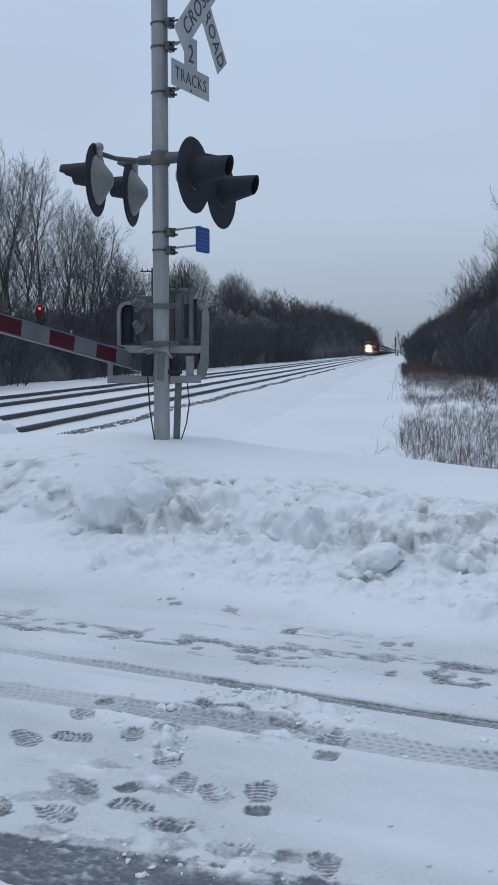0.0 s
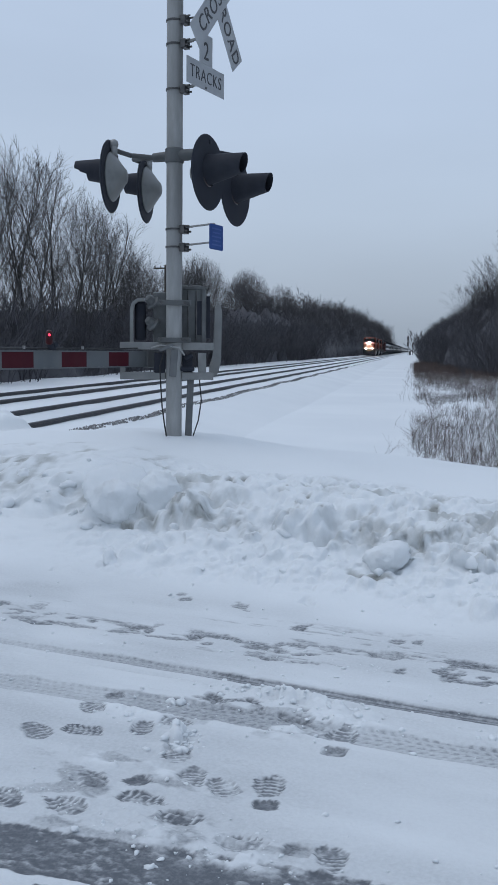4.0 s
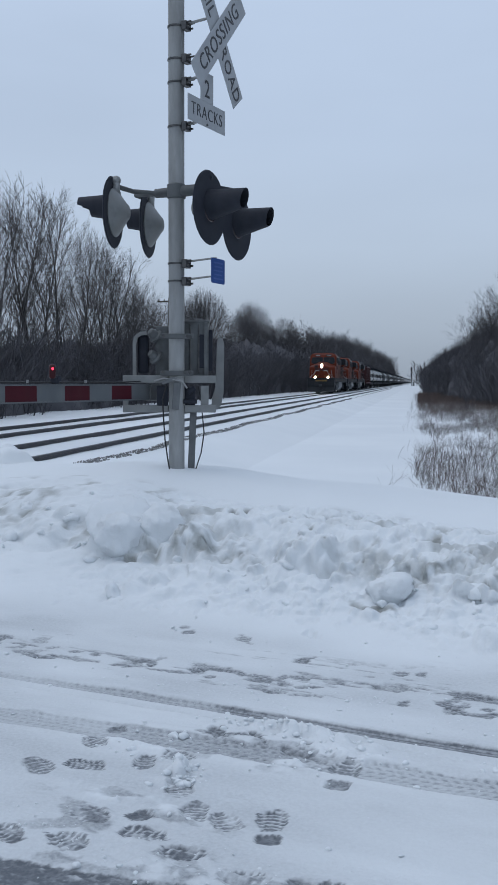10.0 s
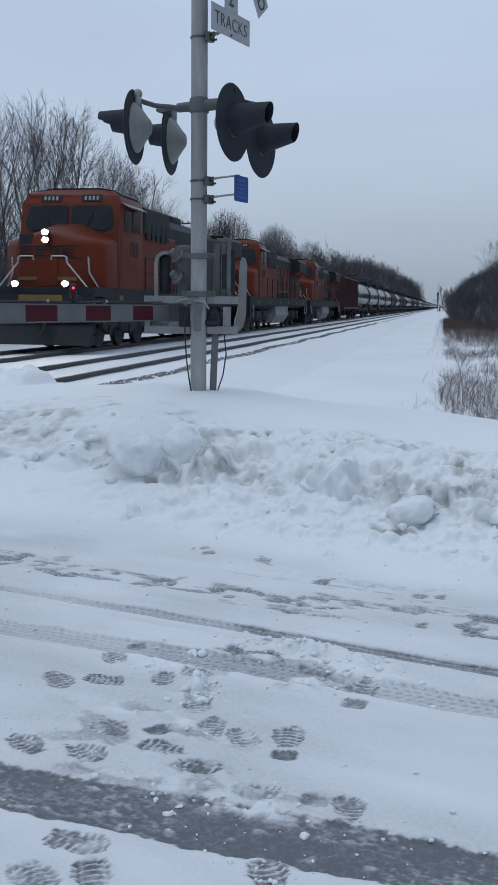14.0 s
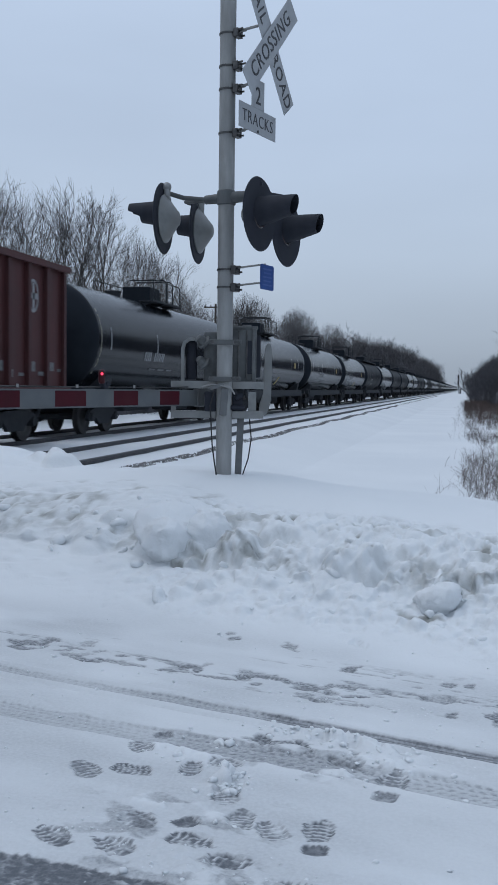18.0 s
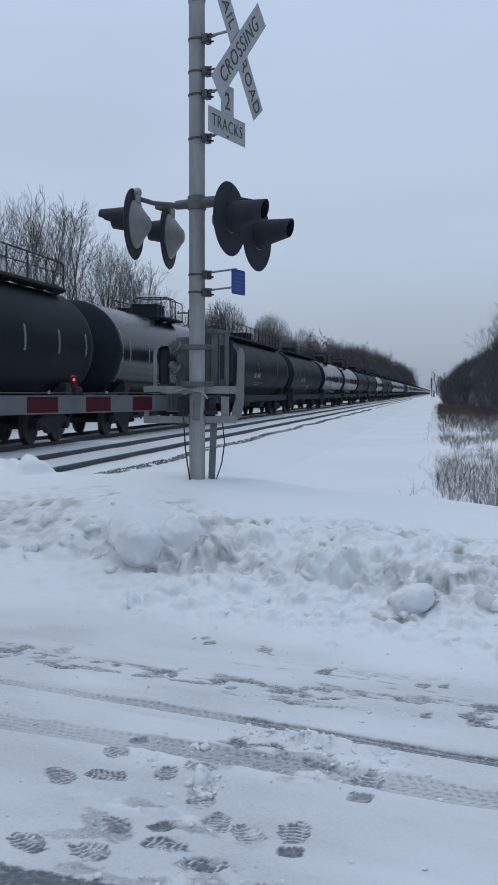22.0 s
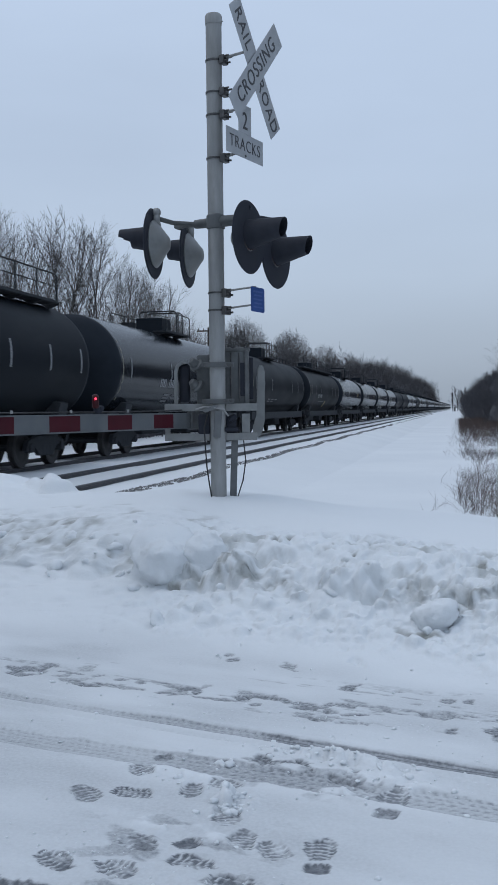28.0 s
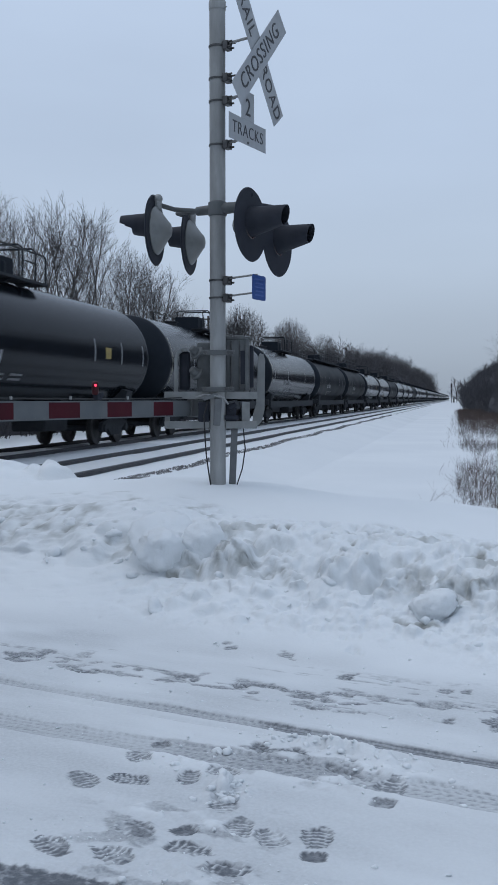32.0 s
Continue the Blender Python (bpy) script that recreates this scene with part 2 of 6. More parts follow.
ARMLENS = surface("arm_lamp_lens", (0.035, 0.004, 0.007), (0.055, 0.006, 0.009), 30, 0.35, 0, 0.05, 80, spec=0.25)
REDGLOW = glow("red_lamp_lit", (1.0, 0.04, 0.09), 2.2)
RAIL = surface("rail_steel", (0.050, 0.053, 0.060), (0.090, 0.093, 0.10), 5, 0.5, 0.5, 0.15, 60, stain=(0.085, 0.07, 0.062), stain_scale=2, stain_amount=0.5)
STONE = surface("ballast_stone", (0.10, 0.10, 0.105), (0.25, 0.245, 0.24), 12, 0.85, 0, 0.4, 60)


# ---------------------------------------------------------------- mesh tools
def mesh(name, bm, smooth=False, mat=None):
    me = bpy.data.meshes.new(name)
    bm.to_mesh(me)
    bm.free()
    if smooth:
        me.shade_smooth()
    if mat:
        for q in (mat if isinstance(mat, (list, tuple)) else [mat]):
            me.materials.append(q)
    return me


def part(name, bm, mat, parent=None, label="", smooth=False, m=None):
    """Links a bmesh, or a mesh that is there already, as one mesh object under a thing or a part."""
    me = bm if isinstance(bm, bpy.types.Mesh) else mesh(name, bm, smooth, mat)
    ob = new(name, me)
    if parent:
        ob.parent = parent
    if m is not None:
        ob.matrix_basis = m
    if label:
        ob["label"] = label
    return ob


def auto(ob, angle=35):
    """Smooth shading with the sharp edges kept."""
    ob.data.shade_smooth()
    bm = bmesh.new()
    bm.from_mesh(ob.data)
    for e in bm.edges:
        e.smooth = len(e.link_faces) == 2 and e.calc_face_angle(0) < radians(angle)
    bm.to_mesh(ob.data)
    bm.free()
    return ob


def empty(name, m=None):
    ob = new(name)
    ob.empty_display_size = 0.2
    if m is not None:
        ob.matrix_basis = m
    return ob


def box(bm, size, at=(0, 0, 0), rot=(0, 0, 0), bevel=0.0):
    r = bmesh.ops.create_cube(bm, size=1.0)
    vs = r["verts"]
    m = pose(*at, *rot) @ Matrix.Diagonal((*size, 1))
    bmesh.ops.transform(bm, matrix=m, verts=vs)
    if bevel:
        es = list({e for v in vs for e in v.link_edges})
        bmesh.ops.bevel(bm, geom=es, offset=bevel, segments=2, affect="EDGES", profile=0.5)
    return bm


def cone(bm, a, b, r1, r2=None, seg=12, caps=True):
    """A round bar from a to b."""
    a, b = Vector(a), Vector(b)
    d = b - a
    m = Matrix.Translation((a + b) / 2) @ d.to_track_quat("Z", "Y").to_matrix().to_4x4()
    bmesh.ops.create_cone(bm, cap_ends=caps, segments=seg, radius1=r1, radius2=r1 if r2 is None else r2, depth=d.length, matrix=m)
    return bm


def tube(bm, pts, r, seg=6):
    """A round bar bent along points."""
    pts = [Vector(p) for p in pts]
    rings = []
    up = Vector((0.12, 0.33, 0.93))
    for i, p in enumerate(pts):
        d = (pts[min(i + 1, len(pts) - 1)] - pts[max(i - 1, 0)]).normalized()
        x = d.cross(up).normalized()
        y = d.cross(x)
        rings.append([bm.verts.new(p + r * (math.cos(2 * math.pi * k / seg) * x + math.sin(2 * math.pi * k / seg) * y)) for k in range(seg)])
    for a, b in zip(rings, rings[1:]):
        for k in range(seg):
            bm.faces.new((a[k], a[(k + 1) % seg], b[(k + 1) % seg], b[k]))
    bm.faces.new(rings[0][::-1])
    bm.faces.new(rings[-1])
    return bm


def lathe(bm, prof, seg=24, m=None, close=True):
    """Turns (radius, height) pairs about z."""
    rings = []
    for r, h in prof:
        rings.append([bm.verts.new((r * math.cos(2 * math.pi * k / seg), r * math.sin(2 * math.pi * k / seg), h)) for k in range(seg)])
    for a, b in zip(rings, rings[1:]):
        for k in range(seg):
            bm.faces.new((a[k], a[(k + 1) % seg], b[(k + 1) % seg], b[k]))
    if close:
        bm.faces.new(rings[0][::-1])
        bm.faces.new(rings[-1])
    if m is not None:
        bmesh.ops.transform(bm, matrix=m, verts=[v for g in rings for v in g])
    return bm


def prism(bm, outline, depth, m=None):
    """An outline in x, z pushed along y by depth, centred."""
    a = [bm.verts.new((x, -depth / 2, z)) for x, z in outline]
    b = [bm.verts.new((x, depth / 2, z)) for x, z in outline]
    k = len(a)
    bm.faces.new(a)
    bm.faces.new(b[::-1])
    for i in range(k):
        bm.faces.new((a[(i + 1) % k], a[i], b[i], b[(i + 1) % k]))
    bmesh.ops.recalc_face_normals(bm, faces=bm.faces)
    if m is not None:
        bmesh.ops.transform(bm, matrix=m, verts=a + b)
    return bm


def lettering(name, text, size, mat, parent, m, squeeze=1.0, bold=0.0, depth=0.0015):
    """A word as a flat mesh in its own x, z plane, facing -y."""
    cu = bpy.data.curves.new(name, "FONT")
    cu.body, cu.size, cu.align_x, cu.align_y = text, size, "CENTER", "CENTER"
    cu.extrude, cu.offset, cu.resolution_u, cu.space_character = depth, bold, 3, 1.12
    ob = bpy.data.objects.new(name, cu)
    me = bpy.data.meshes.new_from_object(ob)
    bpy.data.objects.remove(ob)
    me.transform(pose(0, 0, 0, 90, 0, 0) @ Matrix.Diagonal((squeeze, 1, 1, 1)))
    me.materials.append(mat)
    return part(name, me, mat, parent, m=m)


def mesh_np(name, v, f, mat):
    me = bpy.data.meshes.new(name)
    me.vertices.add(len(v))
    me.vertices.foreach_set("co", np.asarray(v, dtype=np.float32).ravel())
    f = np.asarray(f)
    me.loops.add(f.size)
    me.loops.foreach_set("vertex_index", f.ravel().astype(np.int32))
    me.polygons.add(len(f))
    me.polygons.foreach_set("loop_start", np.arange(0, f.size, f.shape[1], dtype=np.int32))
    me.update(calc_edges=True)
    me.materials.append(mat)
    return me


# ---------------------------------------------------------------- ground
LATTICES = {}


def lattice(seed, nx, ny):
    if seed not in LATTICES:
        LATTICES[seed] = np.random.RandomState(seed).rand(ny, nx)
    return LATTICES[seed]


def vnoise(x, y, seed):
    g = lattice(seed, 256, 256)
    xi, yi = np.floor(x).astype(int), np.floor(y).astype(int)
    fx, fy = x - xi, y - yi
    fx, fy = fx * fx * (3 - 2 * fx), fy * fy * (3 - 2 * fy)
    a, b = g[yi % 256, xi % 256], g[yi % 256, (xi + 1) % 256]
    c, d = g[(yi + 1) % 256, xi % 256], g[(yi + 1) % 256, (xi + 1) % 256]
    return (a * (1 - fx) + b * fx) * (1 - fy) + (c * (1 - fx) + d * fx) * fy


def fbm(x, y, seed, octaves=4, gain=0.5):
    s, amp, tot = 0, 1.0, 0
    for k in range(octaves):
        s = s + amp * vnoise(x * 2**k + 13.7 * k, y * 2**k + 7.1 * k, seed + k)
        tot += amp
        amp *= gain
    return s / tot - 0.5


def step(a, b, x):
    t = np.clip((x - a) / (b - a), 0, 1)
    return t * t * (3 - 2 * t)


def worley(x, y, seed, jitter=0.9):
    """Distance to the nearest of the scattered points, one a cell, and that point's own number from 0 to 1."""
    gx, gy, gr = lattice(seed, 256, 256), lattice(seed + 1, 256, 256), lattice(seed + 2, 256, 256)
    xi, yi = np.floor(x).astype(int), np.floor(y).astype(int)
    best, own = np.full(x.shape, 9.0), np.zeros(x.shape)
    for dy in (-1, 0, 1):
        for dx in (-1, 0, 1):
            a, b = (yi + dy) % 256, (xi + dx) % 256
            px, py = xi + dx + 0.5 + jitter * (gx[a, b] - 0.5), yi + dy + 0.5 + jitter * (gy[a, b] - 0.5)
            d = np.hypot(x - px, y - py)
            near = d < best
            best, own = np.where(near, d, best), np.where(near, gr[a, b], own)
    return best, own


# boot prints: u, v, turn, and which part of the sole is pressed in (0 all, 1 ball, 2 heel)
PRINTS = ((-1.457, 3.10, 20, 0), (-1.40, 3.65, 12, 0), (-2.505, 3.694, 60, 2), (-2.48, 3.494, 50, 1), (-2.53, 3.16, 60, 1), (-2.36, 3.26, 110, 1), (-2.17, 3.40, 30, 1), (-2.071, 3.515, 80, 1),
          (-1.906, 3.23, 35, 1), (-1.756, 3.08, 25, 1), (-2.064, 2.885, 70, 1), (-1.912, 2.965, 60, 2), (-1.823, 2.848, 110, 1), (-2.02, 2.68, 75, 1), (-2.252, 2.635, 70, 1), (-1.636, 2.78, 100, 1),
          (-1.615, 3.06, 40, 1), (-1.306, 2.735, 100, 0), (-1.08, 2.77, 30, 1), (-1.69, 2.20, 100, 1), (-1.56, 2.10, 40, 1), (-1.69, 2.01, 70, 1), (-1.14, 2.32, 40, 1))
# scuffed patches beside the bank: u, v, reach along u and v, how many
SCUFFS = ((-3.75, 4.62, 0.5, 0.16, 26), (-2.05, 4.62, 0.20, 0.17, 17), (-1.62, 4.82, 0.18, 0.05, 5), (-2.75, 4.62, 0.40, 0.12, 13), (-1.2, 4.68, 0.30, 0.08, 9), (-1.85, 3.82, 0.26, 0.09, 13), (-1.6, 4.98, 0.6, 0.15, 10), (-2.9, 5.28, 0.25, 0.04, 3))


def build_ground():
    """One sheet of snow from the road to the horizon, fine near the road and coarse far off."""
    def lines(lo, hi, parts):
        mid = [np.arange(a, b, d) for a, b, d in parts]
        k = np.arange(1, 46)
        grow = 0.09 * k + 0.02 * (np.exp(k * 0.268) - 1)
        full = np.concatenate([(lo - grow)[::-1], np.concatenate(mid), hi + grow])
        return full[np.concatenate([[True], np.diff(full) > 0.004])]
    us = lines(-8.6, 3.0, ((-8.6, -4.4, 0.035), (-4.4, -3.0, 0.0125), (-3.0, -0.4, 0.0082), (-0.4, 0.3, 0.014), (0.3, 3.0, 0.035)))
    vs = lines(1.7, 13.0, ((1.7, 4.25, 0.0080), (4.25, 5.3, 0.010), (5.3, 7.2, 0.0165), (7.2, 9.2, 0.03), (9.2, 13.0, 0.08)))
    U, V = np.meshgrid(us, vs)
    road = 1 - step(5.1, 5.6, V)
    # plough bank along the road: a gentle foot, a cut face and a smooth top
    wob = 0.30 * fbm(U * 0.8, V * 0 + 3.1, 5, 3) + 0.05 * (U + 2.5)
    vv = V + wob
    crest = 0.70 + 0.08 * np.exp(-((U + 4.9) / 1.1) ** 2) - 0.045 * step(-4.4, -3.6, U) + 0.09 * np.exp(-((U + 8.7) / 1.0) ** 2) - 0.10 * step(-3.0, -1.0, U)
    bank = crest * (0.10 * step(5.05, 5.6, vv) + 0.30 * step(5.3, 6.25, vv) + 0.40 * step(6.0, 6.6, vv) + 0.20 * step(6.4, 7.6, vv))
    bank = bank * (1 - step(8.3, 10.8, V)) - 0.30 * step(8.3, 10.8, V)
    Z = bank
    face = step(5.95, 6.2, vv) * (1 - step(6.75, 7.15, vv))
    foot = step(5.35, 5.7, vv + 0.25 * fbm(U * 0.9, V, 15, 3)) * (1 - step(6.1, 6.4, vv))
    Z = Z + face * 0.09 * fbm(U * 1.8, V * 1.8, 11, 3) + foot * (0.07 * fbm(U * 1.5, V * 1.7, 13, 3) + 0.012 * fbm(U * 9, V * 9, 33, 3))
    near = (V > 5.0) & (V < 7.3)
    rows = np.where(near.any(1))[0]
    r0, r1 = rows[0], rows[-1] + 1
    u, v = U[r0:r1], V[r0:r1]
    u, v = u + 0.05 * fbm(u * 7, v * 7, 17, 2), v + 0.05 * fbm(u * 7, v * 7, 19, 2)
    rim_shade = np.zeros_like(u)
    push = np.zeros_like(Z)
    calm = 1.0 - 0.40 * step(-3.4, -4.6, U)
    fade = (face[r0:r1] + 2.1 * foot[r0:r1]) * (0.5 + 0.5 * calm[r0:r1])
    for cell, h, keep, seed in ((0.42, 0.050, 0.40, 501), (0.20, 0.040, 0.45, 511), (0.105, 0.028, 0.55, 521), (0.055, 0.014, 0.55, 531)):
        d, own = worley(u / cell, 1.5 * v / cell, seed)
        size = 0.35 + 0.33 * ((own * 7.3) % 1)
        dens = np.where(face[r0:r1] > 0.3, keep + 0.2, keep * (0.30 + 0.6 * step(-4.2, -2.8, u)))
        k = np.where(own < dens, np.clip(1 - (d / size) ** 2.2, 0, 1) ** 0.8, 0)
        Z[r0:r1] += 0.55 * fade * h * (0.5 + own) * k
        push[r0:r1] += 0.35 * fade * h * (0.5 + own) * k
        # crevice shade round each lump, painted through the colour mask
        rim_shade = np.maximum(rim_shade, np.clip((d / size - 0.75) * 2.5, 0, 1) * (own < dens) * 0.8)
    Z = Z + calm * np.maximum(face, 0.6 * foot) * (0.035 * fbm(U * 4.5, V * 5.0, 47, 4) + 0.050 * (np.clip(np.abs(fbm(U * 5, V * 10, 43, 4)), 0, 0.12) - 0.05) / 0.12 + 0.022 * (np.clip(np.abs(fbm(U * 13, V * 27, 49, 3)), 0, 0.10) - 0.04) / 0.10 + 0.020 * fbm(U * 17, V * 30, 45, 3))
    # the relief weathers to rounded forms
    for _ in range(1):
        B = Z[r0 - 1:r1 + 1]
        B = (B[:, :-2] + 2 * B[:, 1:-1] + B[:, 2:]) / 4
        B = (B[:-2] + 2 * B[1:-1] + B[2:]) / 4
        mix = np.clip(face + foot, 0, 1)[r0:r1, 1:-1]
        Z[r0:r1, 1:-1] += mix * (B - Z[r0:r1, 1:-1])
    Z = Z + step(6.6, 7.2, V) * (1 - step(9, 12, V)) * 0.09 * fbm(U * 0.8, V * 0.9, 41, 3)
    Z = Z + road * (0.018 * fbm(U * 1.3, V * 1.9, 51, 4) + 0.004 * fbm(U * 12, V * 15, 61, 3))
    Z = Z + 0.10 * fbm(U * 4, V * 4, 73, 4) * step(-6.4, -6.9, U) * step(7.4, 7.9, V) * (1 - step(8.9, 9.4, V))
    far = step(10, 14, V)
    Z = Z + far * 0.03 * fbm(U * 0.15, V * 0.15, 71, 3)
    wear, dirt_shade = np.zeros_like(Z), np.zeros_like(Z)
    rs = np.random.RandomState(7)

    def patch(cu, cv, r):
        i0, i1 = np.searchsorted(us, (cu - r, cu + r))
        j0, j1 = np.searchsorted(vs, (cv - r, cv + r))
        return slice(j0, j1), slice(i0, i1)

    def bump(cu, cv, r, h, flat=0.5):
        s = patch(cu, cv, 1.7 * r)
        u, v = U[s], V[s]
        if not u.size:
            return
        a = rs.rand() * 3
        du, dv = (u - cu), (v - cv) * (1.1 + 0.4 * rs.rand())
        d = np.hypot(du, dv) / r * (1 + 0.35 * fbm(u / r + cu, v / r + cv, 91, 2)) * (1 + 0.2 * np.sin(3 * np.arctan2(dv, du) + a * 3))
        Z[s] += h * np.clip(1 - d**2.4, 0, 1) ** flat

    for cu, cv, r, h in ((-3.55, 6.15, 0.2, 0.08), (-1.25, 5.55, 0.12, 0.06), (-4.9, 6.3, 0.25, 0.10), (-2.7, 6.25, 0.25, 0.08), (-0.9, 6.1, 0.24, 0.10), (-0.55, 6.75, 0.3, 0.10), (-7.03, 8.42, 0.19, 0.16), (-7.28, 8.45, 0.22, 0.09), (-7.75, 8.5, 0.62, 0.07), (-8.2, 8.5, 0.8, 0.05)):
        bump(cu, cv, r, h, 0.6)
    # hollows under the clods and small holes in the cut face
    for cu, cv, r, h in ((-3.92, 6.04, 0.12, -0.03),):
        bump(cu, cv, r, h, 1.0)
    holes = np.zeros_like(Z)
    # torn crevices between the lumps, their shade put into the snow's colour
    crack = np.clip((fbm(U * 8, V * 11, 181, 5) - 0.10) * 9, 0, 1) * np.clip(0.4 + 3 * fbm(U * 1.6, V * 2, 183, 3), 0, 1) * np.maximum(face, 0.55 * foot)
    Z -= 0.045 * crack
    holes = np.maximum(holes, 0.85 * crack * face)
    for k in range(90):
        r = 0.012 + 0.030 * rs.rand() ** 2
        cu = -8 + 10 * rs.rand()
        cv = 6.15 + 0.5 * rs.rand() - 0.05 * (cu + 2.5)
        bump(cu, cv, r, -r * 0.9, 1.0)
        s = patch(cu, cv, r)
        # the pit's inside is coloured dark, as its shade
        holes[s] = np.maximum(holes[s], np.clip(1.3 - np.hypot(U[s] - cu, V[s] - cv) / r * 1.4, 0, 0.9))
    # grit and painted shade under the two big clods
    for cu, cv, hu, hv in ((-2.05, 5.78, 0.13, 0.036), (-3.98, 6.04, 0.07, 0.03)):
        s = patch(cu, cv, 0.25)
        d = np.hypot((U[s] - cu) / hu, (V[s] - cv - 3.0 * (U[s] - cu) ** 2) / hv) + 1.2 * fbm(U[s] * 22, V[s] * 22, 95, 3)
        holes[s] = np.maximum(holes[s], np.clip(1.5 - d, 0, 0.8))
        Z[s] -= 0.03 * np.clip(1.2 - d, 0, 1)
    for _ in range(70):
        r = 0.02 + 0.03 * rs.rand()
        bump(-4.2 + 5 * rs.rand(), 5.4 + 0.6 * rs.rand(), r, -r * 0.6, 1.0)
    # tyre tracks: v at u = -1, slope, half width, depth, wear to the left and to the right, ribs
    for v0, sl, hw, dep, wl, wr, ribs in ((4.145, 0.022, 0.066, 0.020, 0.66, 1.0, 5), (4.03, 0.022, 0.03, 0.008, 0.22, 0.16, 2), (3.772, 0.075, 0.105, 0.014, 0.66, 0.74, 5), (4.62, 0.03, 0.06, 0.004, 0.12, 0.10, 3)):
        c = V - v0 - sl * (U + 1) - 0.014 * fbm(U * 0.9, U * 0, 81, 2)
        edge = hw * (1 + 0.35 * fbm(U * 7, V * 7, 83, 4))
        k = np.clip((edge - np.abs(c)) / 0.012, 0, 1)
        dip = np.clip((hw * 1.05 - np.abs(c)) / 0.03, 0, 1)
        rib = np.clip(0.5 + 1.1 * np.cos(np.pi * ribs * c / hw), 0, 1)
        lug = np.clip(0.5 + 0.9 * np.sin(2 * np.pi * (U + 0.7 * np.abs(c)) / 0.045 + 2.4 * np.sign(c)), 0, 1)
        worn = np.clip(0.80 + 1.6 * fbm(U * 2.3, V * 5 + v0, 85, 5), 0, 1)
        w = wl + (wr - wl) * step(-2.5, -1.9, U + 0.25 * fbm(U * 3, V * 3, 86, 3))
        Z = Z - road * dip * dep * (0.86 + 0.14 * rib)
        Z = Z + road * 0.4 * dep * np.clip(1 - np.abs(np.abs(c) - hw * 1.25) / 0.025, 0, 1)
        line = np.where(w > 0.8, 0.70 + 0.30 * rib, 0.72 + 0.28 * rib * lug + 0.22 * rib * lug * step(-1.7, -1.2, U))
        wear = np.maximum(wear, road * k * w * (0.40 + 0.60 * worn) * line)
    # the worn wheel path of wet grey slush
    c = V - 2.552 - 0.160 * (U + 1)
    edge = 0.140 + 0.05 * fbm(U * 3.2, V * 3.2, 82, 3) + 0.055 * fbm(U * 15, V * 15, 84, 4) + 0.02 * fbm(U * 48, V * 40, 96, 2)
    k = np.clip((edge - np.abs(c)) / 0.010, 0, 1) * road
    Z = Z - 0.015 * road * np.clip((edge + 0.01 - np.abs(c) - 0.02 * fbm(U * 48, V * 40, 96, 2)) / 0.03, 0, 1)
    tread = np.clip(1 - np.abs(c + 0.09 + 0.012 * np.sin(U * 40)) / 0.010, 0, 1) + np.clip(1 - np.abs(c + 0.045) / 0.006, 0, 1) * (vnoise(U * 20, V * 9, 88) > 0.5)
    ridge = np.clip(1 - np.abs(fbm(U * 20 + 5 * c, V * 30, 87, 3)) * 11, 0, 1) * np.clip(3 * (vnoise(U * 5, V * 8, 89) - 0.35), 0, 1)
    clump = np.clip((fbm(U * 12, V * 20, 90, 5) - 0.17) * 11, 0, 1)
    mess = np.clip(0.55 * ridge + 0.5 * tread * step(-1.4, -1.9, U) + 0.75 * clump, 0, 1)
    Z += 0.008 * k * mess
    wear = np.maximum(wear, k * (1.0 + 0.2 * fbm(U * 2, V * 3, 92, 4)) * (1 - 0.55 * mess))
    # scuffs left by turning tyres, short and torn
    for cu, cv, su, sv, n in SCUFFS:
        for _ in range(n):
            pu, pv = cu + su * rs.uniform(-1, 1), cv + sv * rs.uniform(-1, 1)
            hu, hv = 0.03 + 0.11 * rs.rand() ** 1.5, 0.018 + 0.042 * rs.rand()
            s = patch(pu, pv, 0.22)
            u, v = U[s], V[s]
            tilt = 0.25 * rs.randn()
            x, y = (u - pu) / hu, (v - pv - tilt * (u - pu)) / hv
            m = np.clip((1 - np.hypot(x, y) + 1.5 * fbm(u * 17 + cu, v * 26, 103, 4)) / 0.22, 0, 1)
            a = rs.rand() * 6
            lug = np.clip(0.62 + 1.1 * np.sin(2 * np.pi * (v + 0.35 * math.sin(a) * u) / 0.030 + a) * np.sin(2 * np.pi * (u + 0.3 * v) / 0.055), 0, 1)
            Z[s] -= 0.008 * m * (0.4 + 0.6 * lug)
            wear[s] = np.maximum(wear[s], m * (0.55 + 0.5 * rs.rand()) * (0.45 + 0.55 * lug))
    st = fbm(U * 1.6, V * 13, 101, 5)
    zone = step(4.25, 4.5, V) * (1 - step(4.95, 5.35, V - 0.08 * (U + 2)))
    fine = np.clip(0.5 + 2.4 * fbm(U * 20, V * 40, 104, 3), 0, 1)
    sc = np.clip((st - 0.105) * 12, 0, 1) * zone
    Z -= 0.005 * sc * fine
    wear = np.maximum(wear, 0.75 * sc * (0.3 + 0.7 * fine))
    film = np.clip(0.16 + 0.45 * fbm(U * 1.2, V * 3, 113, 4), 0, 0.30)
    wear = np.maximum(wear, road * film)
    # trampled snow between the prints
    tramp = np.exp(-((U + 1.95) / 0.5) ** 2 - ((V - 2.95) / 0.42) ** 2) + 0.8 * np.exp(-((U + 1.85) / 0.4) ** 2 - ((V - 3.75) / 0.25) ** 2) + 0.8 * np.exp(-((U + 1.5) / 0.7) ** 2 - ((c - 0.22) / 0.10) ** 2)
    Z += 0.026 * tramp * (fbm(U * 10, V * 12, 161, 4) + 0.5 * fbm(U * 30, V * 34, 163, 3))
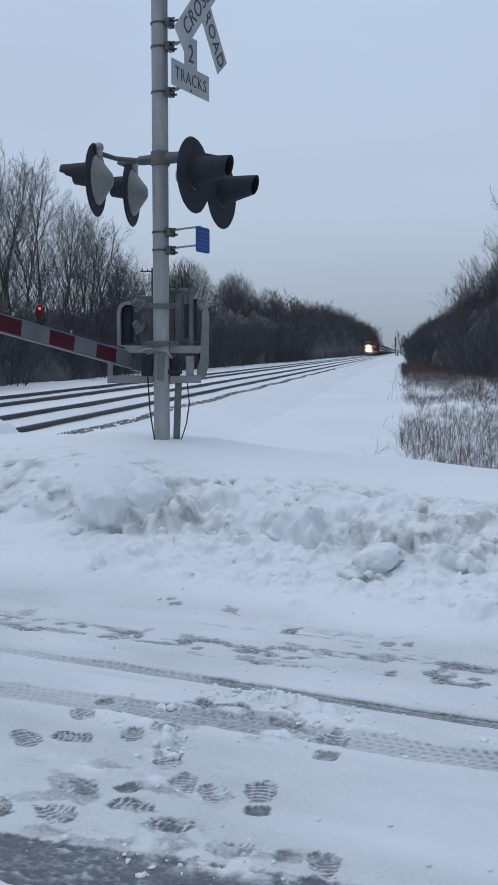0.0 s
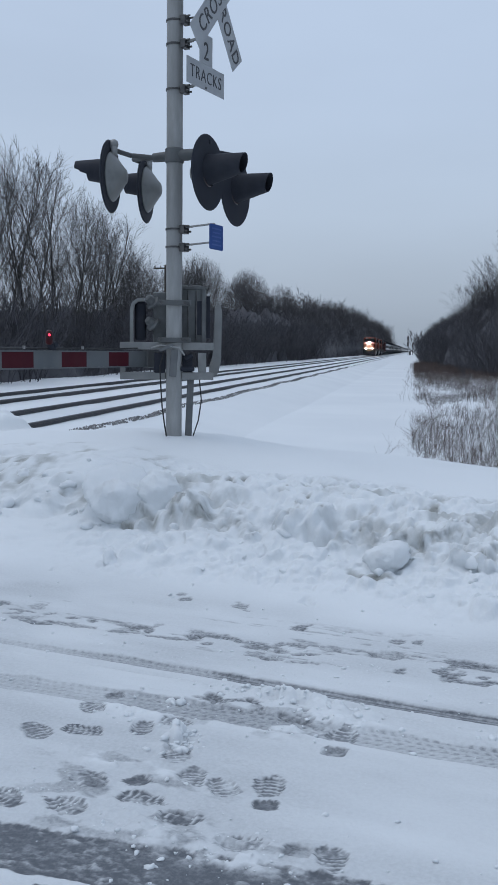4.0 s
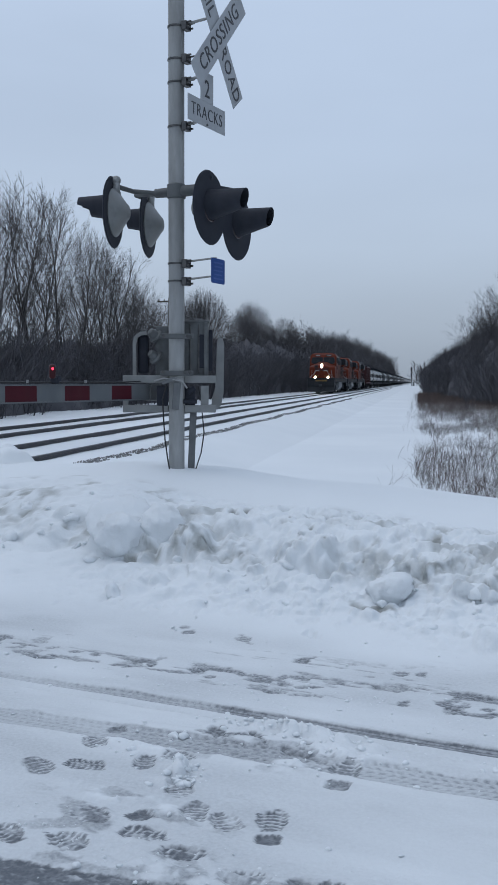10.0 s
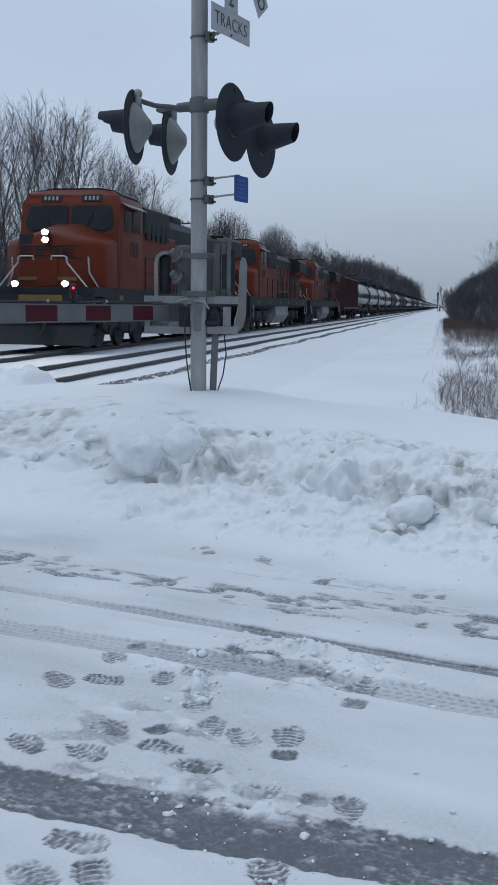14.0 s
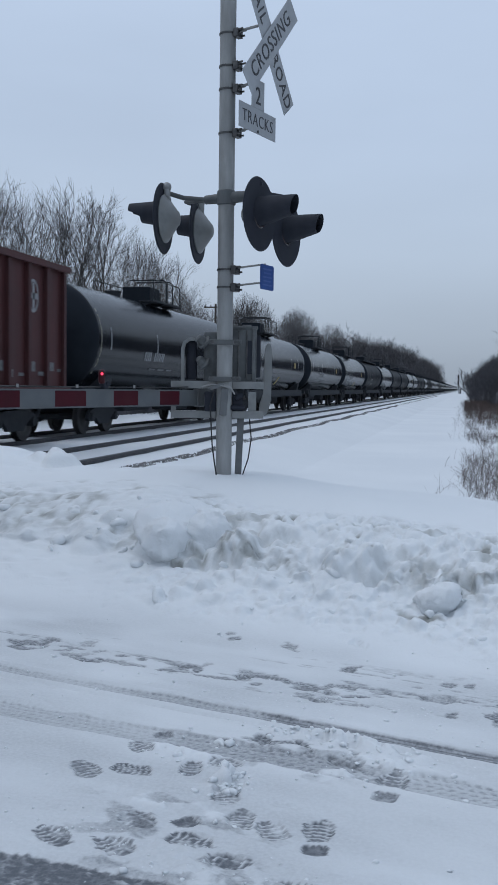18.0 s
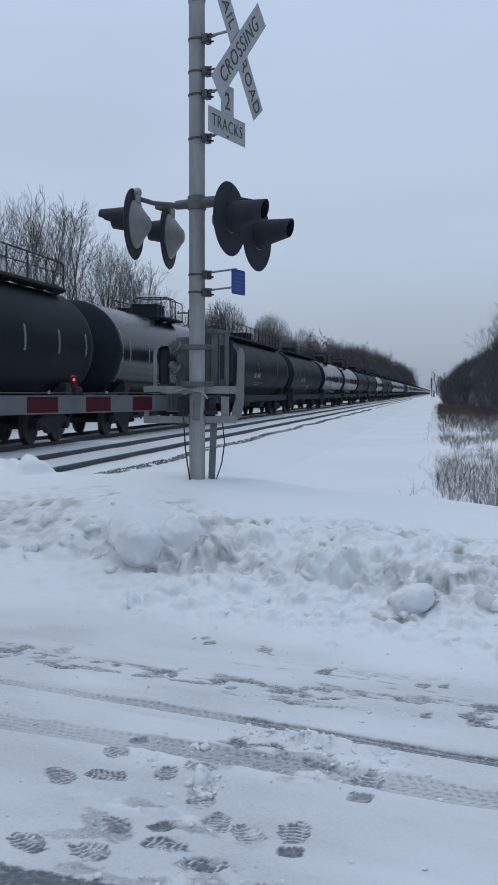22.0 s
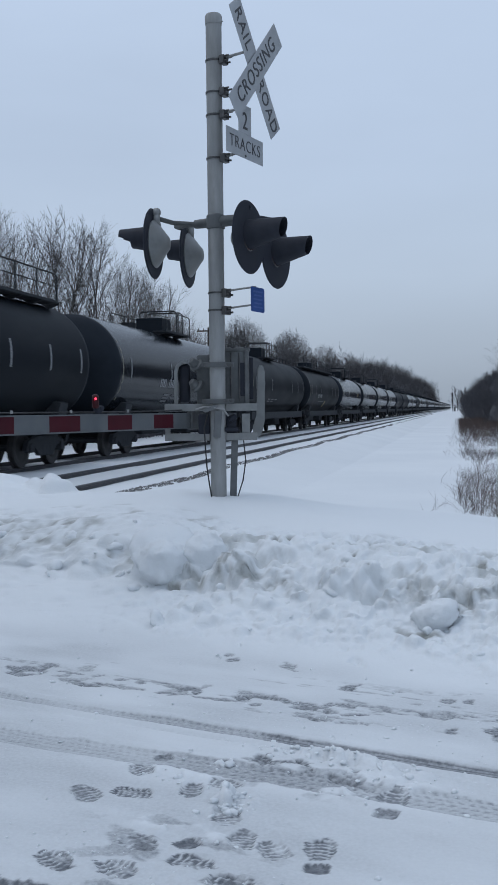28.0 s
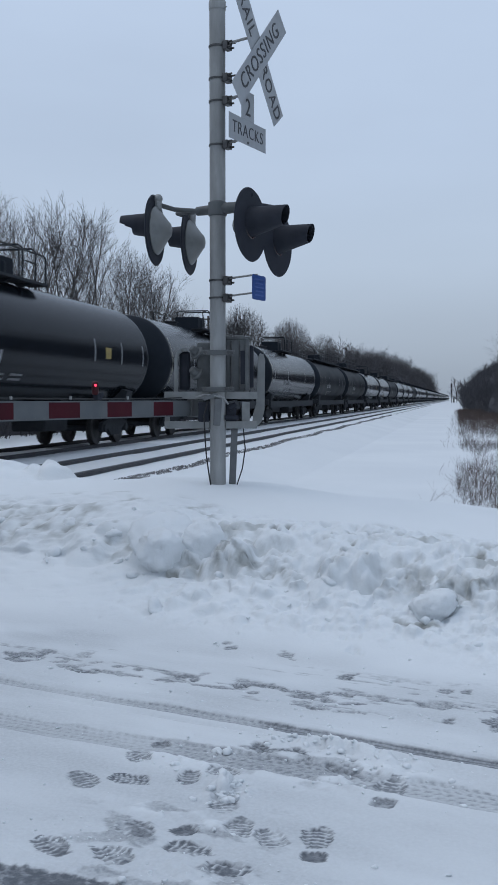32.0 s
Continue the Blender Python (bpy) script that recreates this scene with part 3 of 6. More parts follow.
    wear = np.maximum(wear, np.clip((fbm(U * 7, V * 11, 165, 5) - 0.025) * 5, 0, 0.62) * np.clip(tramp, 0, 1))
    # loose snow kicked up beside the prints and between the tracks
    for cu, cv, su, sv, hh in ((-1.95, 3.36, 0.07, 0.10, 0.070), (-1.72, 3.97, 0.30, 0.05, 0.052), (-1.60, 3.66, 0.10, 0.05, 0.022), (-2.2, 3.73, 0.06, 0.035, 0.05), (-2.30, 3.52, 0.16, 0.04, 0.022), (-1.45, 3.84, 0.14, 0.05, 0.026), (-0.72, 3.98, 0.09, 0.035, 0.032), (-1.45, 2.62, 0.22, 0.05, 0.02), (-2.0, 3.05, 0.25, 0.05, 0.014)):
        s = patch(cu, cv, 0.7)
        heap = np.exp(-((U[s] - cu) / su) ** 2 - ((V[s] - cv) / sv) ** 2) * np.clip(0.35 + 4.0 * fbm(U[s] * 13, V[s] * 15, 171, 4), 0, 1.2)
        Z[s] += hh * heap
        wear[s] *= np.clip(1 - 1.5 * heap, 0.1, 1)
    # boot prints
    for pu, pv, ang, sole in PRINTS:
        s = 0.95 + 0.18 * rs.rand()
        ca, sa = math.cos(radians(ang)), math.sin(radians(ang))
        at = patch(pu, pv, 0.24)
        u, v = U[at], V[at]
        du, dv = u - pu, v - pv
        lx, ly = (du * ca + dv * sa) / s, (-du * sa + dv * ca) / s
        n = 0.85 * fbm(u * 13 + pu * 7, v * 13, 121, 4) + 0.45 * fbm(u * 45, v * 45 + pu, 123, 2)
        if sole:
            ly = ly + (0.055 if sole == 1 else -0.105)
        fore = 1 - (np.abs(lx / 0.053) ** 2.6 + np.abs((ly - 0.055) / 0.083) ** 2.6) ** (1 / 2.6) - n if sole < 2 else -1 - n
        heel = 1 - (np.abs(lx / 0.046) ** 4 + np.abs((ly + 0.105) / 0.042) ** 4) ** 0.25 - 0.6 * n if sole != 1 else -1 - n
        form = np.maximum(fore, heel)
        mask = np.clip(form / 0.05, 0, 1)
        dent = np.clip((form + 0.6 * n) / 0.16, 0, 1)
        per = 0.022 + 0.006 * rs.rand()
        wave = np.sin(2 * np.pi * (ly + (7.0 if rs.rand() < 0.6 else -5.0) * lx * lx) / per)
        lug = 1 - np.clip((wave - 0.55) / 0.3, 0, 1) * np.clip(0.9 + 3.0 * fbm(u * 16, v * 16 + pu, 125, 2), 0, 1)
        lug = lug * np.clip(np.abs(np.abs(lx) - 0.030) / 0.004, 0.45, 1)
        lug = np.where(ly < -0.055, 0.95, lug)
        torn = np.clip(0.95 + 1.6 * fbm(u * 18, v * 18 + pu, 127, 3), 0.45, 1)
        Z[at] += -0.010 * dent * (0.70 + 0.30 * lug) + 0.008 * np.clip(1 - np.abs(form + 0.16) / 0.20, 0, 1) * np.clip(0.3 + 2.2 * n, 0, 1)
        wear[at] = np.maximum(wear[at] * (1 - 0.6 * mask), mask * (0.25 + 0.75 * lug) * torn * (0.78 + 0.22 * rs.rand()))
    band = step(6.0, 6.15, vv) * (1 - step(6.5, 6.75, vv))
    dirt_shade = band * np.clip(0.24 + 1.5 * fbm(U * 1.7, V * 2.6, 131, 5), 0, 0.55) * np.clip(0.5 + 4.0 * fbm(U * 13, V * 15, 141, 4), 0, 1.2)
    # the grit deepens at lump rims, as shade would
    dirt_shade[r0:r1] *= 0.45 + 0.9 * rim_shade
    dirt_shade = np.maximum(dirt_shade, face * np.clip((fbm(U * 4, V * 6, 153, 5) - 0.08) * 3.5, 0, 0.5))
    # painted shade of crevices and pits joins the grit
    dirt_shade = np.maximum(dirt_shade, np.maximum(face, foot) * holes)
    V = V - push
    X, Y = U * NX + V * SX, U * NY + V * SY
    h, w = Z.shape
    co = np.stack([X, Y, Z], -1).reshape(-1, 3).astype(np.float32)
    idx = np.arange(h * w).reshape(h, w)
    quads = np.stack([idx[:-1, :-1], idx[:-1, 1:], idx[1:, 1:], idx[1:, :-1]], -1).reshape(-1, 4)
    me = bpy.data.meshes.new("snow_ground")
    me.vertices.add(len(co))
    me.vertices.foreach_set("co", co.ravel())
    me.loops.add(quads.size)
    me.loops.foreach_set("vertex_index", quads.ravel().astype(np.int32))
    me.polygons.add(len(quads))
    me.polygons.foreach_set("loop_start", np.arange(0, quads.size, 4, dtype=np.int32))
    me.update(calc_edges=True)
    for nm, arr in (("wear", wear), ("dirt_shade", dirt_shade)):
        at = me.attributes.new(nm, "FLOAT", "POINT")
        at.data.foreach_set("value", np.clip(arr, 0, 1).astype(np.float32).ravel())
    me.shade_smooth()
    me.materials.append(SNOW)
    ob = new("ground", me)
    tagged(ob, "snow-covered road with tyre tracks, boot prints and a ploughed snow bank", "ground", kind="structure")

    def height(u, v):
        return float(Z[min(h - 1, np.searchsorted(vs, v)), min(w - 1, np.searchsorted(us, u))])
    return height


def lump_forms(seed, n, sub, rough):
    """Rounded, uneven lumps of snow, as vertices and faces."""
    rs = np.random.RandomState(seed)
    out = []
    for _ in range(n):
        bm = bmesh.new()
        bmesh.ops.create_icosphere(bm, subdivisions=sub, radius=1.0)
        bm.verts.ensure_lookup_table()
        v = np.array([q.co for q in bm.verts])
        f = np.array([[q.index for q in t.verts] for t in bm.faces])
        bm.free()
        k = np.ones(len(v))
        for q in range(26):
            d = rs.randn(3)
            d /= np.linalg.norm(d)
            if q < 6:
                k += 0.6 * rough * rs.uniform(-1, 1) * np.clip(v @ d - 0.2 * rs.rand(), 0, 1) ** 1.5
            else:
                k += rough * rs.uniform(-0.5, 0.8) * np.clip(v @ d - 0.72, 0, 1)
        k += 0.17 * rough * rs.randn(len(v)) / sub
        out.append((v * k[:, None] * np.array([1, 0.75 + 0.5 * rs.rand(), 0.6 + 0.35 * rs.rand()]), f))
    return out


def scatter(name, forms, places, label, category, smooth=True):
    """Many lumps in one sheet of stuff: places give u, v, radius and how deep each is sunk."""
    rs = np.random.RandomState(77)
    vs, fs, off = [], [], 0
    for u, v, r, sink in places:
        a, b = forms[rs.randint(len(forms))]
        t = rs.rand() * 6.28
        c, s = math.cos(t), math.sin(t)
        x, y = uv(u, v)
        z = HEIGHT(u, v) + r * (0.75 - sink)
        vs.append(np.stack([x + r * (a[:, 0] * c - a[:, 1] * s), y + r * (a[:, 0] * s + a[:, 1] * c), z + r * a[:, 2]], 1))
        fs.append(b + off)
        off += len(a)
    me = mesh_np(name, np.concatenate(vs), np.concatenate(fs), SNOW)
    if smooth:
        me.shade_smooth()
    tagged(new(name, me), label, category, kind="stuff")


def build_lumps():
    rs = np.random.RandomState(19)
    soft, crumbly = lump_forms(5, 9, 3, 1.7), lump_forms(6, 12, 2, 1.9)
    places = []
    for _ in range(60):
        u = -4.4 + 5.8 * rs.rand() ** 0.8
        v = 5.35 + 0.85 * rs.beta(2.0, 1.3) - 0.05 * (u + 2.5)
        places.append((u, v, 0.012 + 0.055 * rs.rand() ** 2.4, 0.9 + 0.35 * rs.rand()))
    for _ in range(26):
        u = -8 + 4 * rs.rand()
        places.append((u, 5.9 + 0.5 * rs.rand() - 0.05 * (u + 2.5), 0.015 + 0.06 * rs.rand() ** 3, 0.9 + 0.3 * rs.rand()))
    for _ in range(30):
        u = -8.2 + 10.5 * rs.rand()
        v = 6.02 + 0.60 * rs.rand() - 0.05 * (u + 2.5)
        places.append((u, v, 0.015 + 0.055 * rs.rand() ** 2.5, 1.0 + 0.3 * rs.rand()))
    scatter("snow_clods", soft, places, "rounded clods of ploughed snow on the bank", "snow clods")
    for u, v, r, sink, form in ((-2.03, 6.03, 0.165, 0.60, 31), (-4.12, 6.16, 0.21, 0.72, 38), (-3.86, 6.30, 0.17, 0.85, 39)):
        x, y = uv(u, v)
        a, b = lump_forms(form, 1, 4, 1.3)[0]
        me = mesh_np("snow_clod", a * r * np.array([1, 0.9, 1.25]), b, SNOW)
        me.shade_smooth()
        ob = new("snow_clod", me)
        ob.matrix_basis = pose(x, y, HEIGHT(u, v) + r * (0.75 - sink), 0, 0, 40 * u)
        tagged(ob, "large rounded snow clod lodged in the ploughed bank", "snow clod")
    places = []
    for _ in range(200):
        places.append((-4.0 + 3.9 * rs.rand(), 1.9 + 3.5 * rs.rand(), 0.002 + 0.006 * rs.rand() ** 2, 0.5))
    for cu, cv, su, sv, n, big in ((-1.95, 3.34, 0.035, 0.06, 60, 0.040), (-1.75, 3.98, 0.26, 0.04, 110, 0.030), (-1.62, 3.66, 0.10, 0.05, 16, 0.034), (-2.2, 3.72, 0.04, 0.03, 12, 0.055), (-2.35, 3.45, 0.12, 0.05, 14, 0.030), (-1.45, 3.86, 0.12, 0.04, 20, 0.034), (-0.72, 3.98, 0.08, 0.03, 16, 0.045), (-1.5, 2.55, 0.20, 0.05, 24, 0.030), (-1.48, 2.66, 0.14, 0.06, 20, 0.012), (-1.2, 2.45, 0.30, 0.08, 14, 0.012),
                                   (-1.1, 2.30, 0.2, 0.06, 14, 0.012), (-2.1, 2.75, 0.3, 0.07, 40, 0.010), (-1.6, 2.68, 0.5, 0.04, 40, 0.010), (-1.7, 4.45, 0.4, 0.15, 60, 0.014), (-2.4, 4.3, 0.9, 0.1, 60, 0.014)):
        for _ in range(n):
            places.append((cu + su * rs.randn(), cv + sv * rs.randn(), 0.002 + 0.30 * big * rs.rand() ** 2.8, 0.55 + 0.4 * rs.rand()))
    scatter("snow_crumbs", crumbly, places, "small crumbs of broken snow on the road", "snow crumbs", False)


def build_trackbed():
    """The snowed-in embankment that carries both tracks."""
    xs = np.array([-60, -40, -30, -24, -20, -17.5, -15.5, -14.2, -13.2, -12.6] + [FAR_X - GAUGE / 2 + d for d in (-0.5, -0.2, -0.09, 0.09, 0.25, 0.5, 0.75, 1.0, 1.25, 1.41, 1.6, 1.9)]
                  + [-9.2, -8.9, -8.65] + [NEAR_X - GAUGE / 2 + d for d in (-0.5, -0.2, -0.09, 0.09, 0.25, 0.5, 0.75, 1.0, 1.25, 1.41, 1.6, 1.75, 1.9, 2.05, 2.2, 2.5, 2.9, 3.5, 4.3, 5.2)])
    ys = np.concatenate([np.arange(-30, 12, 1.0), np.arange(12, 60, 0.25), np.arange(60, 140, 0.8), 140 * 1.06 ** np.arange(0, 44)])
    X, Y = np.meshgrid(xs, ys)
    Z = np.interp(X, [-60, -22, -15.5, -13.2, -12.3, -6.0, -5.55, -4.8, -3.8, -2.4], [0.35, 0.10, -0.06, 0.07, 0.168, 0.168, 0.11, 0.0, -0.26, -0.5])
    Z = Z + np.clip((-4.4 - X) / 1.2, 0.1, 1) * (0.04 * fbm(X * 0.9, Y * 0.35, 201, 3) + 0.025 * fbm(X * 3, Y * 1.4, 211, 3))
    for c in (NEAR_X, FAR_X):
        for s in (-1, 1):
            Z = Z - 0.014 * np.exp(-((X - c - s * GAUGE / 2) / 0.16) ** 2)
    h, w = Z.shape
    idx = np.arange(h * w).reshape(h, w)
    quads = np.stack([idx[:-1, :-1], idx[:-1, 1:], idx[1:, 1:], idx[1:, :-1]], -1).reshape(-1, 4)
    me = bpy.data.meshes.new("track_bed")
    me.from_pydata(np.stack([X, Y, Z], -1).reshape(-1, 3).tolist(), [], quads.tolist())
    slush = 0.26 * np.exp(-((X - FAR_X) / 1.15) ** 4) + 0.10 * np.exp(-((X - NEAR_X) / 1.0) ** 4)
    slush = slush * (0.9 + 1.3 * fbm(X * 2.0, Y * 0.5, 221, 4))
    at = me.attributes.new("wear", "FLOAT", "POINT")
    at.data.foreach_set("value", np.clip(slush, 0, 1).astype(np.float32).ravel())
    me.shade_smooth()
    me.materials.append(SNOW)
    tagged(new("track_bed", me), "snowed-in railway embankment under two tracks", "embankment", kind="structure")


def build_rails():
    prof = [(-0.07, -0.175), (0.07, -0.175), (0.07, -0.16), (0.012, -0.14), (0.012, -0.045), (0.037, -0.035), (0.037, -0.006), (0.03, 0), (-0.03, 0), (-0.037, -0.006), (-0.037, -0.035), (-0.012, -0.045), (-0.012, -0.14), (-0.07, -0.16)]
    for c, name in ((NEAR_X, "near"), (FAR_X, "far")):
        tr = empty("railway_track", pose(c, 0, RAIL_Z))
        tagged(tr, "steel railway track with its rails standing out of the snow", "railway track", "pair of tracks", "structure")
        for s in (-1, 1):
            bm = bmesh.new()
            prism(bm, prof, 1500, pose(s * GAUGE / 2, 720, 0))
            part("rail", bm, RAIL, tr)


def build_ballast():
    """Loose stones that show on the shoulder of the near track."""
    rs = np.random.RandomState(3)
    vs, fs = [], []
    for i in range(9000):
        y = 11 + 75 * rs.rand() ** 1.5 if i < 7600 else 60 + 160 * rs.rand()
        x = NEAR_X + GAUGE / 2 + 0.74 + 0.24 * rs.rand() + 0.05 * math.sin(y * 0.7)
        r = 0.006 + 0.008 * rs.rand()
        if vnoise(np.array([y * 2.2]), np.array([x * 7.0]), 301)[0] < 0.24:
            continue
        z = float(np.interp(x, [-6.0, -5.55, -4.8], [0.168, 0.11, 0.0])) + 0.022
        k = len(vs)
        a = rs.rand() * 6
        for q in range(4):
            vs.append((x + r * math.cos(a + q * 1.57) * (0.7 + 0.6 * rs.rand()), y + 1.3 * r * math.sin(a + q * 1.57), z - 0.02))
        for q in range(3):
            vs.append((x + 0.6 * r * math.cos(a + q * 2.1), y + 0.6 * r * math.sin(a + q * 2.1), z + r * (0.2 + 0.5 * rs.rand())))
        fs += [(k, k + 1, k + 4), (k + 1, k + 2, k + 5), (k + 1, k + 5, k + 4), (k + 2, k + 3, k + 6), (k + 2, k + 6, k + 5), (k + 3, k, k + 4), (k + 3, k + 4, k + 6), (k + 4, k + 5, k + 6)]
    me = bpy.data.meshes.new("ballast_stones")
    me.from_pydata(vs, [], fs)
    me.materials.append(STONE)
    tagged(new("ballast_stones", me), "dark ballast stones showing through thin snow beside the rail", "gravel", kind="stuff")


HEIGHT = build_ground()
build_lumps()
build_trackbed()
build_rails()
build_ballast()


# ---------------------------------------------------------------- the crossing signal
def build_mast():
    mast = empty("crossing_signal", pose(PX, PY, 0, 0, 0, -17))
    tagged(mast, "galvanised railroad crossing mast with hooded lamps and white signs", "crossing signal")
    bm = bmesh.new()
    lathe(bm, [(0.0706, 0.3), (0.0706, 5.0)], 28)
    auto(part("pole", bm, GALV, mast))
    bm = bmesh.new()
    lathe(bm, [(0.074, 4.955), (0.076, 4.97), (0.076, 5.025), (0.066, 5.045), (0.03, 5.05)], 28)
    cone(bm, (0.07, 0, 4.97), (0.095, 0, 4.97), 0.006)
    auto(part("pole_cap", bm, GALV, mast, "galvanised pole cap"))
    # bands and brackets
    arm_end = {4.637: 0.36, 4.357: 0.16, 4.16: 0.30, 3.781: 0.30, 2.595: 0.40, 2.441: 0.40}
    for z, out in arm_end.items():
        bm = bmesh.new()
        lathe(bm, [(0.0715, z - 0.008), (0.078, z - 0.008), (0.078, z + 0.008), (0.0715, z + 0.008), (0.0715, z - 0.008)], 24, close=False)
        box(bm, (0.05, 0.09, 0.075), (0.10, 0.0, z - 0.005), bevel=0.006)
        for k in (-0.03, 0.03):
            cone(bm, (0.08, k, z + 0.02), (0.165, k, z + 0.02), 0.009, seg=8)
            cone(bm, (0.08, k, z - 0.022), (0.15, k, z - 0.022), 0.009, seg=8)
        clamp = part("clamp", bm, STEELDARK, mast, "steel band clamp")
        if out > 0.2:
            bm = bmesh.new()
            tube(bm, [(0.12, 0, z + 0.015), (out - 0.03, 0, z + 0.03), (out, 0, z + 0.03)], 0.009 if z < 3 else 0.012, 8)
            part("bracket_rod", bm, GALV, clamp)
    # crossbuck, two blades with their words
    for ang, words, off in ((46, ("CROSSING",), 0.378), (-52, ("RAIL", "ROAD"), 0.368)):
        blade = empty("crossbuck_blade", pose(off + 0.012, 0.07, 4.52, 0, 0, 90) @ pose(0, 0, 0, 0, -ang, 0))
        bm = bmesh.new()
        box(bm, (1.20, 0.004, 0.225), bevel=0.0015)
        blade2 = part("crossbuck_blade", bm, SIGNWHITE, mast, "white reflective crossbuck blade", m=blade.matrix_basis)
        bpy.data.objects.remove(blade)
        if len(words) == 1:
            lettering("lettering", words[0], 0.185, SIGNBLACK, blade2, pose(0, -0.004, 0), 0.97, 0.0)
        else:
            lettering("lettering", words[0], 0.18, SIGNBLACK, blade2, pose(-0.36, -0.004, 0), 0.90, 0.0)
            lettering("lettering", words[1], 0.18, SIGNBLACK, blade2, pose(0.34, -0.004, 0), 0.90, 0.0)
    bm = bmesh.new()
    box(bm, (0.66, 0.004, 0.215), (0, 0, 0), bevel=0.0015)
    box(bm, (0.225, 0.004, 0.25), (0, 0, 0.2325), bevel=0.0015)
    plate = part("track_count_sign", bm, SIGNWHITE, mast, "white sign with the number of tracks", m=pose(0.30, 0.01, 3.855, 0, 0, 90))
    lettering("lettering", "TRACKS", 0.15, SIGNBLACK, plate, pose(0, -0.004, 0), 0.92, -0.002)
    lettering("lettering", "2", 0.21, SIGNBLACK, plate, pose(0, -0.004, 0.21), 0.9, 0.0)
    bm = bmesh.new()
    cone(bm, (0, -0.002, -0.085), (0, -0.009, -0.085), 0.011)
    part("sign_bolt", bm, STEELDARK, plate)
    # blue notice
    bm = bmesh.new()
    prism(bm, [(sx * 0.1025 + 0.02 * math.cos(radians(a)), sz * 0.0875 + 0.02 * math.sin(radians(a))) for sx, sz, a0 in ((1, 1, 0), (-1, 1, 90), (-1, -1, 180), (1, -1, 270)) for a in (a0, a0 + 30, a0 + 60, a0 + 90)], 0.004)
    blue = part("notice_sign", bm, SIGNBLUE, mast, "small blue emergency notice sign", m=pose(0.40, 0.03, 2.515, 0, 0, 90))
    for k in range(5):
        bm = bmesh.new()
        box(bm, (0.17 - 0.03 * (k % 2), 0.001, 0.012), (0, -0.0035, 0.07 - 0.034 * k))
        part("text_line", bm, SIGNPALE, blue)
    # cross arms and lamps
    bm = bmesh.new()
    cone(bm, (-0.06, 0, 3.225), (-0.21, 0, 3.225), 0.045, 0.04, 14)
    cone(bm, (0.06, 0, 3.225), (0.30, 0, 3.225), 0.052, 0.045, 14)
    lathe(bm, [(0.072, 3.16), (0.083, 3.17), (0.083, 3.28), (0.072, 3.29)], 24, close=False)
    auto(part("crossarm_hub", bm, MECHGREY, mast))
    for side in (-1, 1):
        bm = bmesh.new()
        mid = (side * 0.2, 0, 3.225)
        places = ((-0.445, -0.33), (-0.535, 0.38)) if side < 0 else ((0.475, -0.26), (0.405, 0.38))
        for o, s in places:
            tube(bm, [mid, (o * 0.9, s * 0.25, 3.245), (o, s, 3.26)], 0.021, 10)
        auto(part("crossarm", bm, MECHGREY if side < 0 else BLACKPAINT, mast))
        for o, s in places:
            lamp = empty("x", pose(o, s, 3.025 if side < 0 else (3.01 if s < 0 else 2.955), 0, 0, 198 if side < 0 else 3))
            bm = bmesh.new()
            lathe(bm, [(0.30, -0.008), (0.309, 0.0), (0.30, 0.008), (0.118, 0.010), (0.118, -0.010), (0.30, -0.008)], 40, pose(0, 0, 0, 0, 90, 0), close=False)
            disc = auto(part("lamp_head", bm, BLACKPAINT, mast, "round black lamp backboard", m=lamp.matrix_basis))
            bpy.data.objects.remove(lamp)
            bm = bmesh.new()
            lathe(bm, [(0.205, -0.006), (0.21, -0.018), (0.20, -0.03), (0.075, -0.125), (0.06, -0.14), (0.04, -0.148), (0.01, -0.15)], 32, pose(0, 0, 0, 0, 90, 0))
            auto(part("lamp_housing", bm, LIGHTGREY, disc, "grey cast lamp housing"))
            bm = bmesh.new()
            lathe(bm, [(0.128, 0.006), (0.11, 0.014), (0.07, 0.022), (0.01, 0.026)], 28, pose(0, 0, 0, 0, 90, 0))
            part("lens", bm, REDLENS, disc, "dark red glass lens", smooth=True)
            bm = bmesh.new()
            for rad, flip in ((0.150, 1), (0.143, -1)) if side > 0 else ((0.112, 1), (0.106, -1)):
                rows = []
                for k in range(25):
                    a = radians(-179 + 358 * k / 24)
                    ln = 0.19 + 0.11 * float(step(-0.35, -0.05, math.cos(a))) if side < 0 else 0.30 + 0.04 * (0.5 + 0.5 * math.cos(a))
                    rows.append([])
                    for x in (0.004, ln * 0.5, ln):
                        r = rad - (0.12 if side < 0 else 0.15) * x - (0.0 if side < 0 else 0.022)
                        rows[-1].append(bm.verts.new((x, r * math.sin(a), (0.045 + 0.06 * x if side < 0 else 0.02 + 0.13 * x) + r * math.cos(a))))
                for a, b in zip(rows, rows[1:]):
                    for q in range(2):
                        f = (a[q], b[q], b[q + 1], a[q + 1])
                        bm.faces.new(f if flip > 0 else f[::-1])
            bm.verts.ensure_lookup_table()
            for k in range(24):
                bm.faces.new((bm.verts[3 * k + 2], bm.verts[3 * k + 5], bm.verts[75 + 3 * k + 5], bm.verts[75 + 3 * k + 2]))
            auto(part("visor", bm, BLACKPAINT, disc, "black tunnel visor"))
            bm = bmesh.new()
            cone(bm, (-0.03, 0, 0.16), (-0.03, 0, 0.285), 0.03, 0.035, 12)
            bmesh.ops.create_uvsphere(bm, u_segments=12, v_segments=8, radius=0.042, matrix=pose(-0.03, 0, 0.275))
            part("hanger", bm, GALV if side < 0 else BLACKPAINT, disc, smooth=True)
    # gate mechanism
    turn = pose(0, 0, 0, 0, 0, 32)
    bm = bmesh.new()
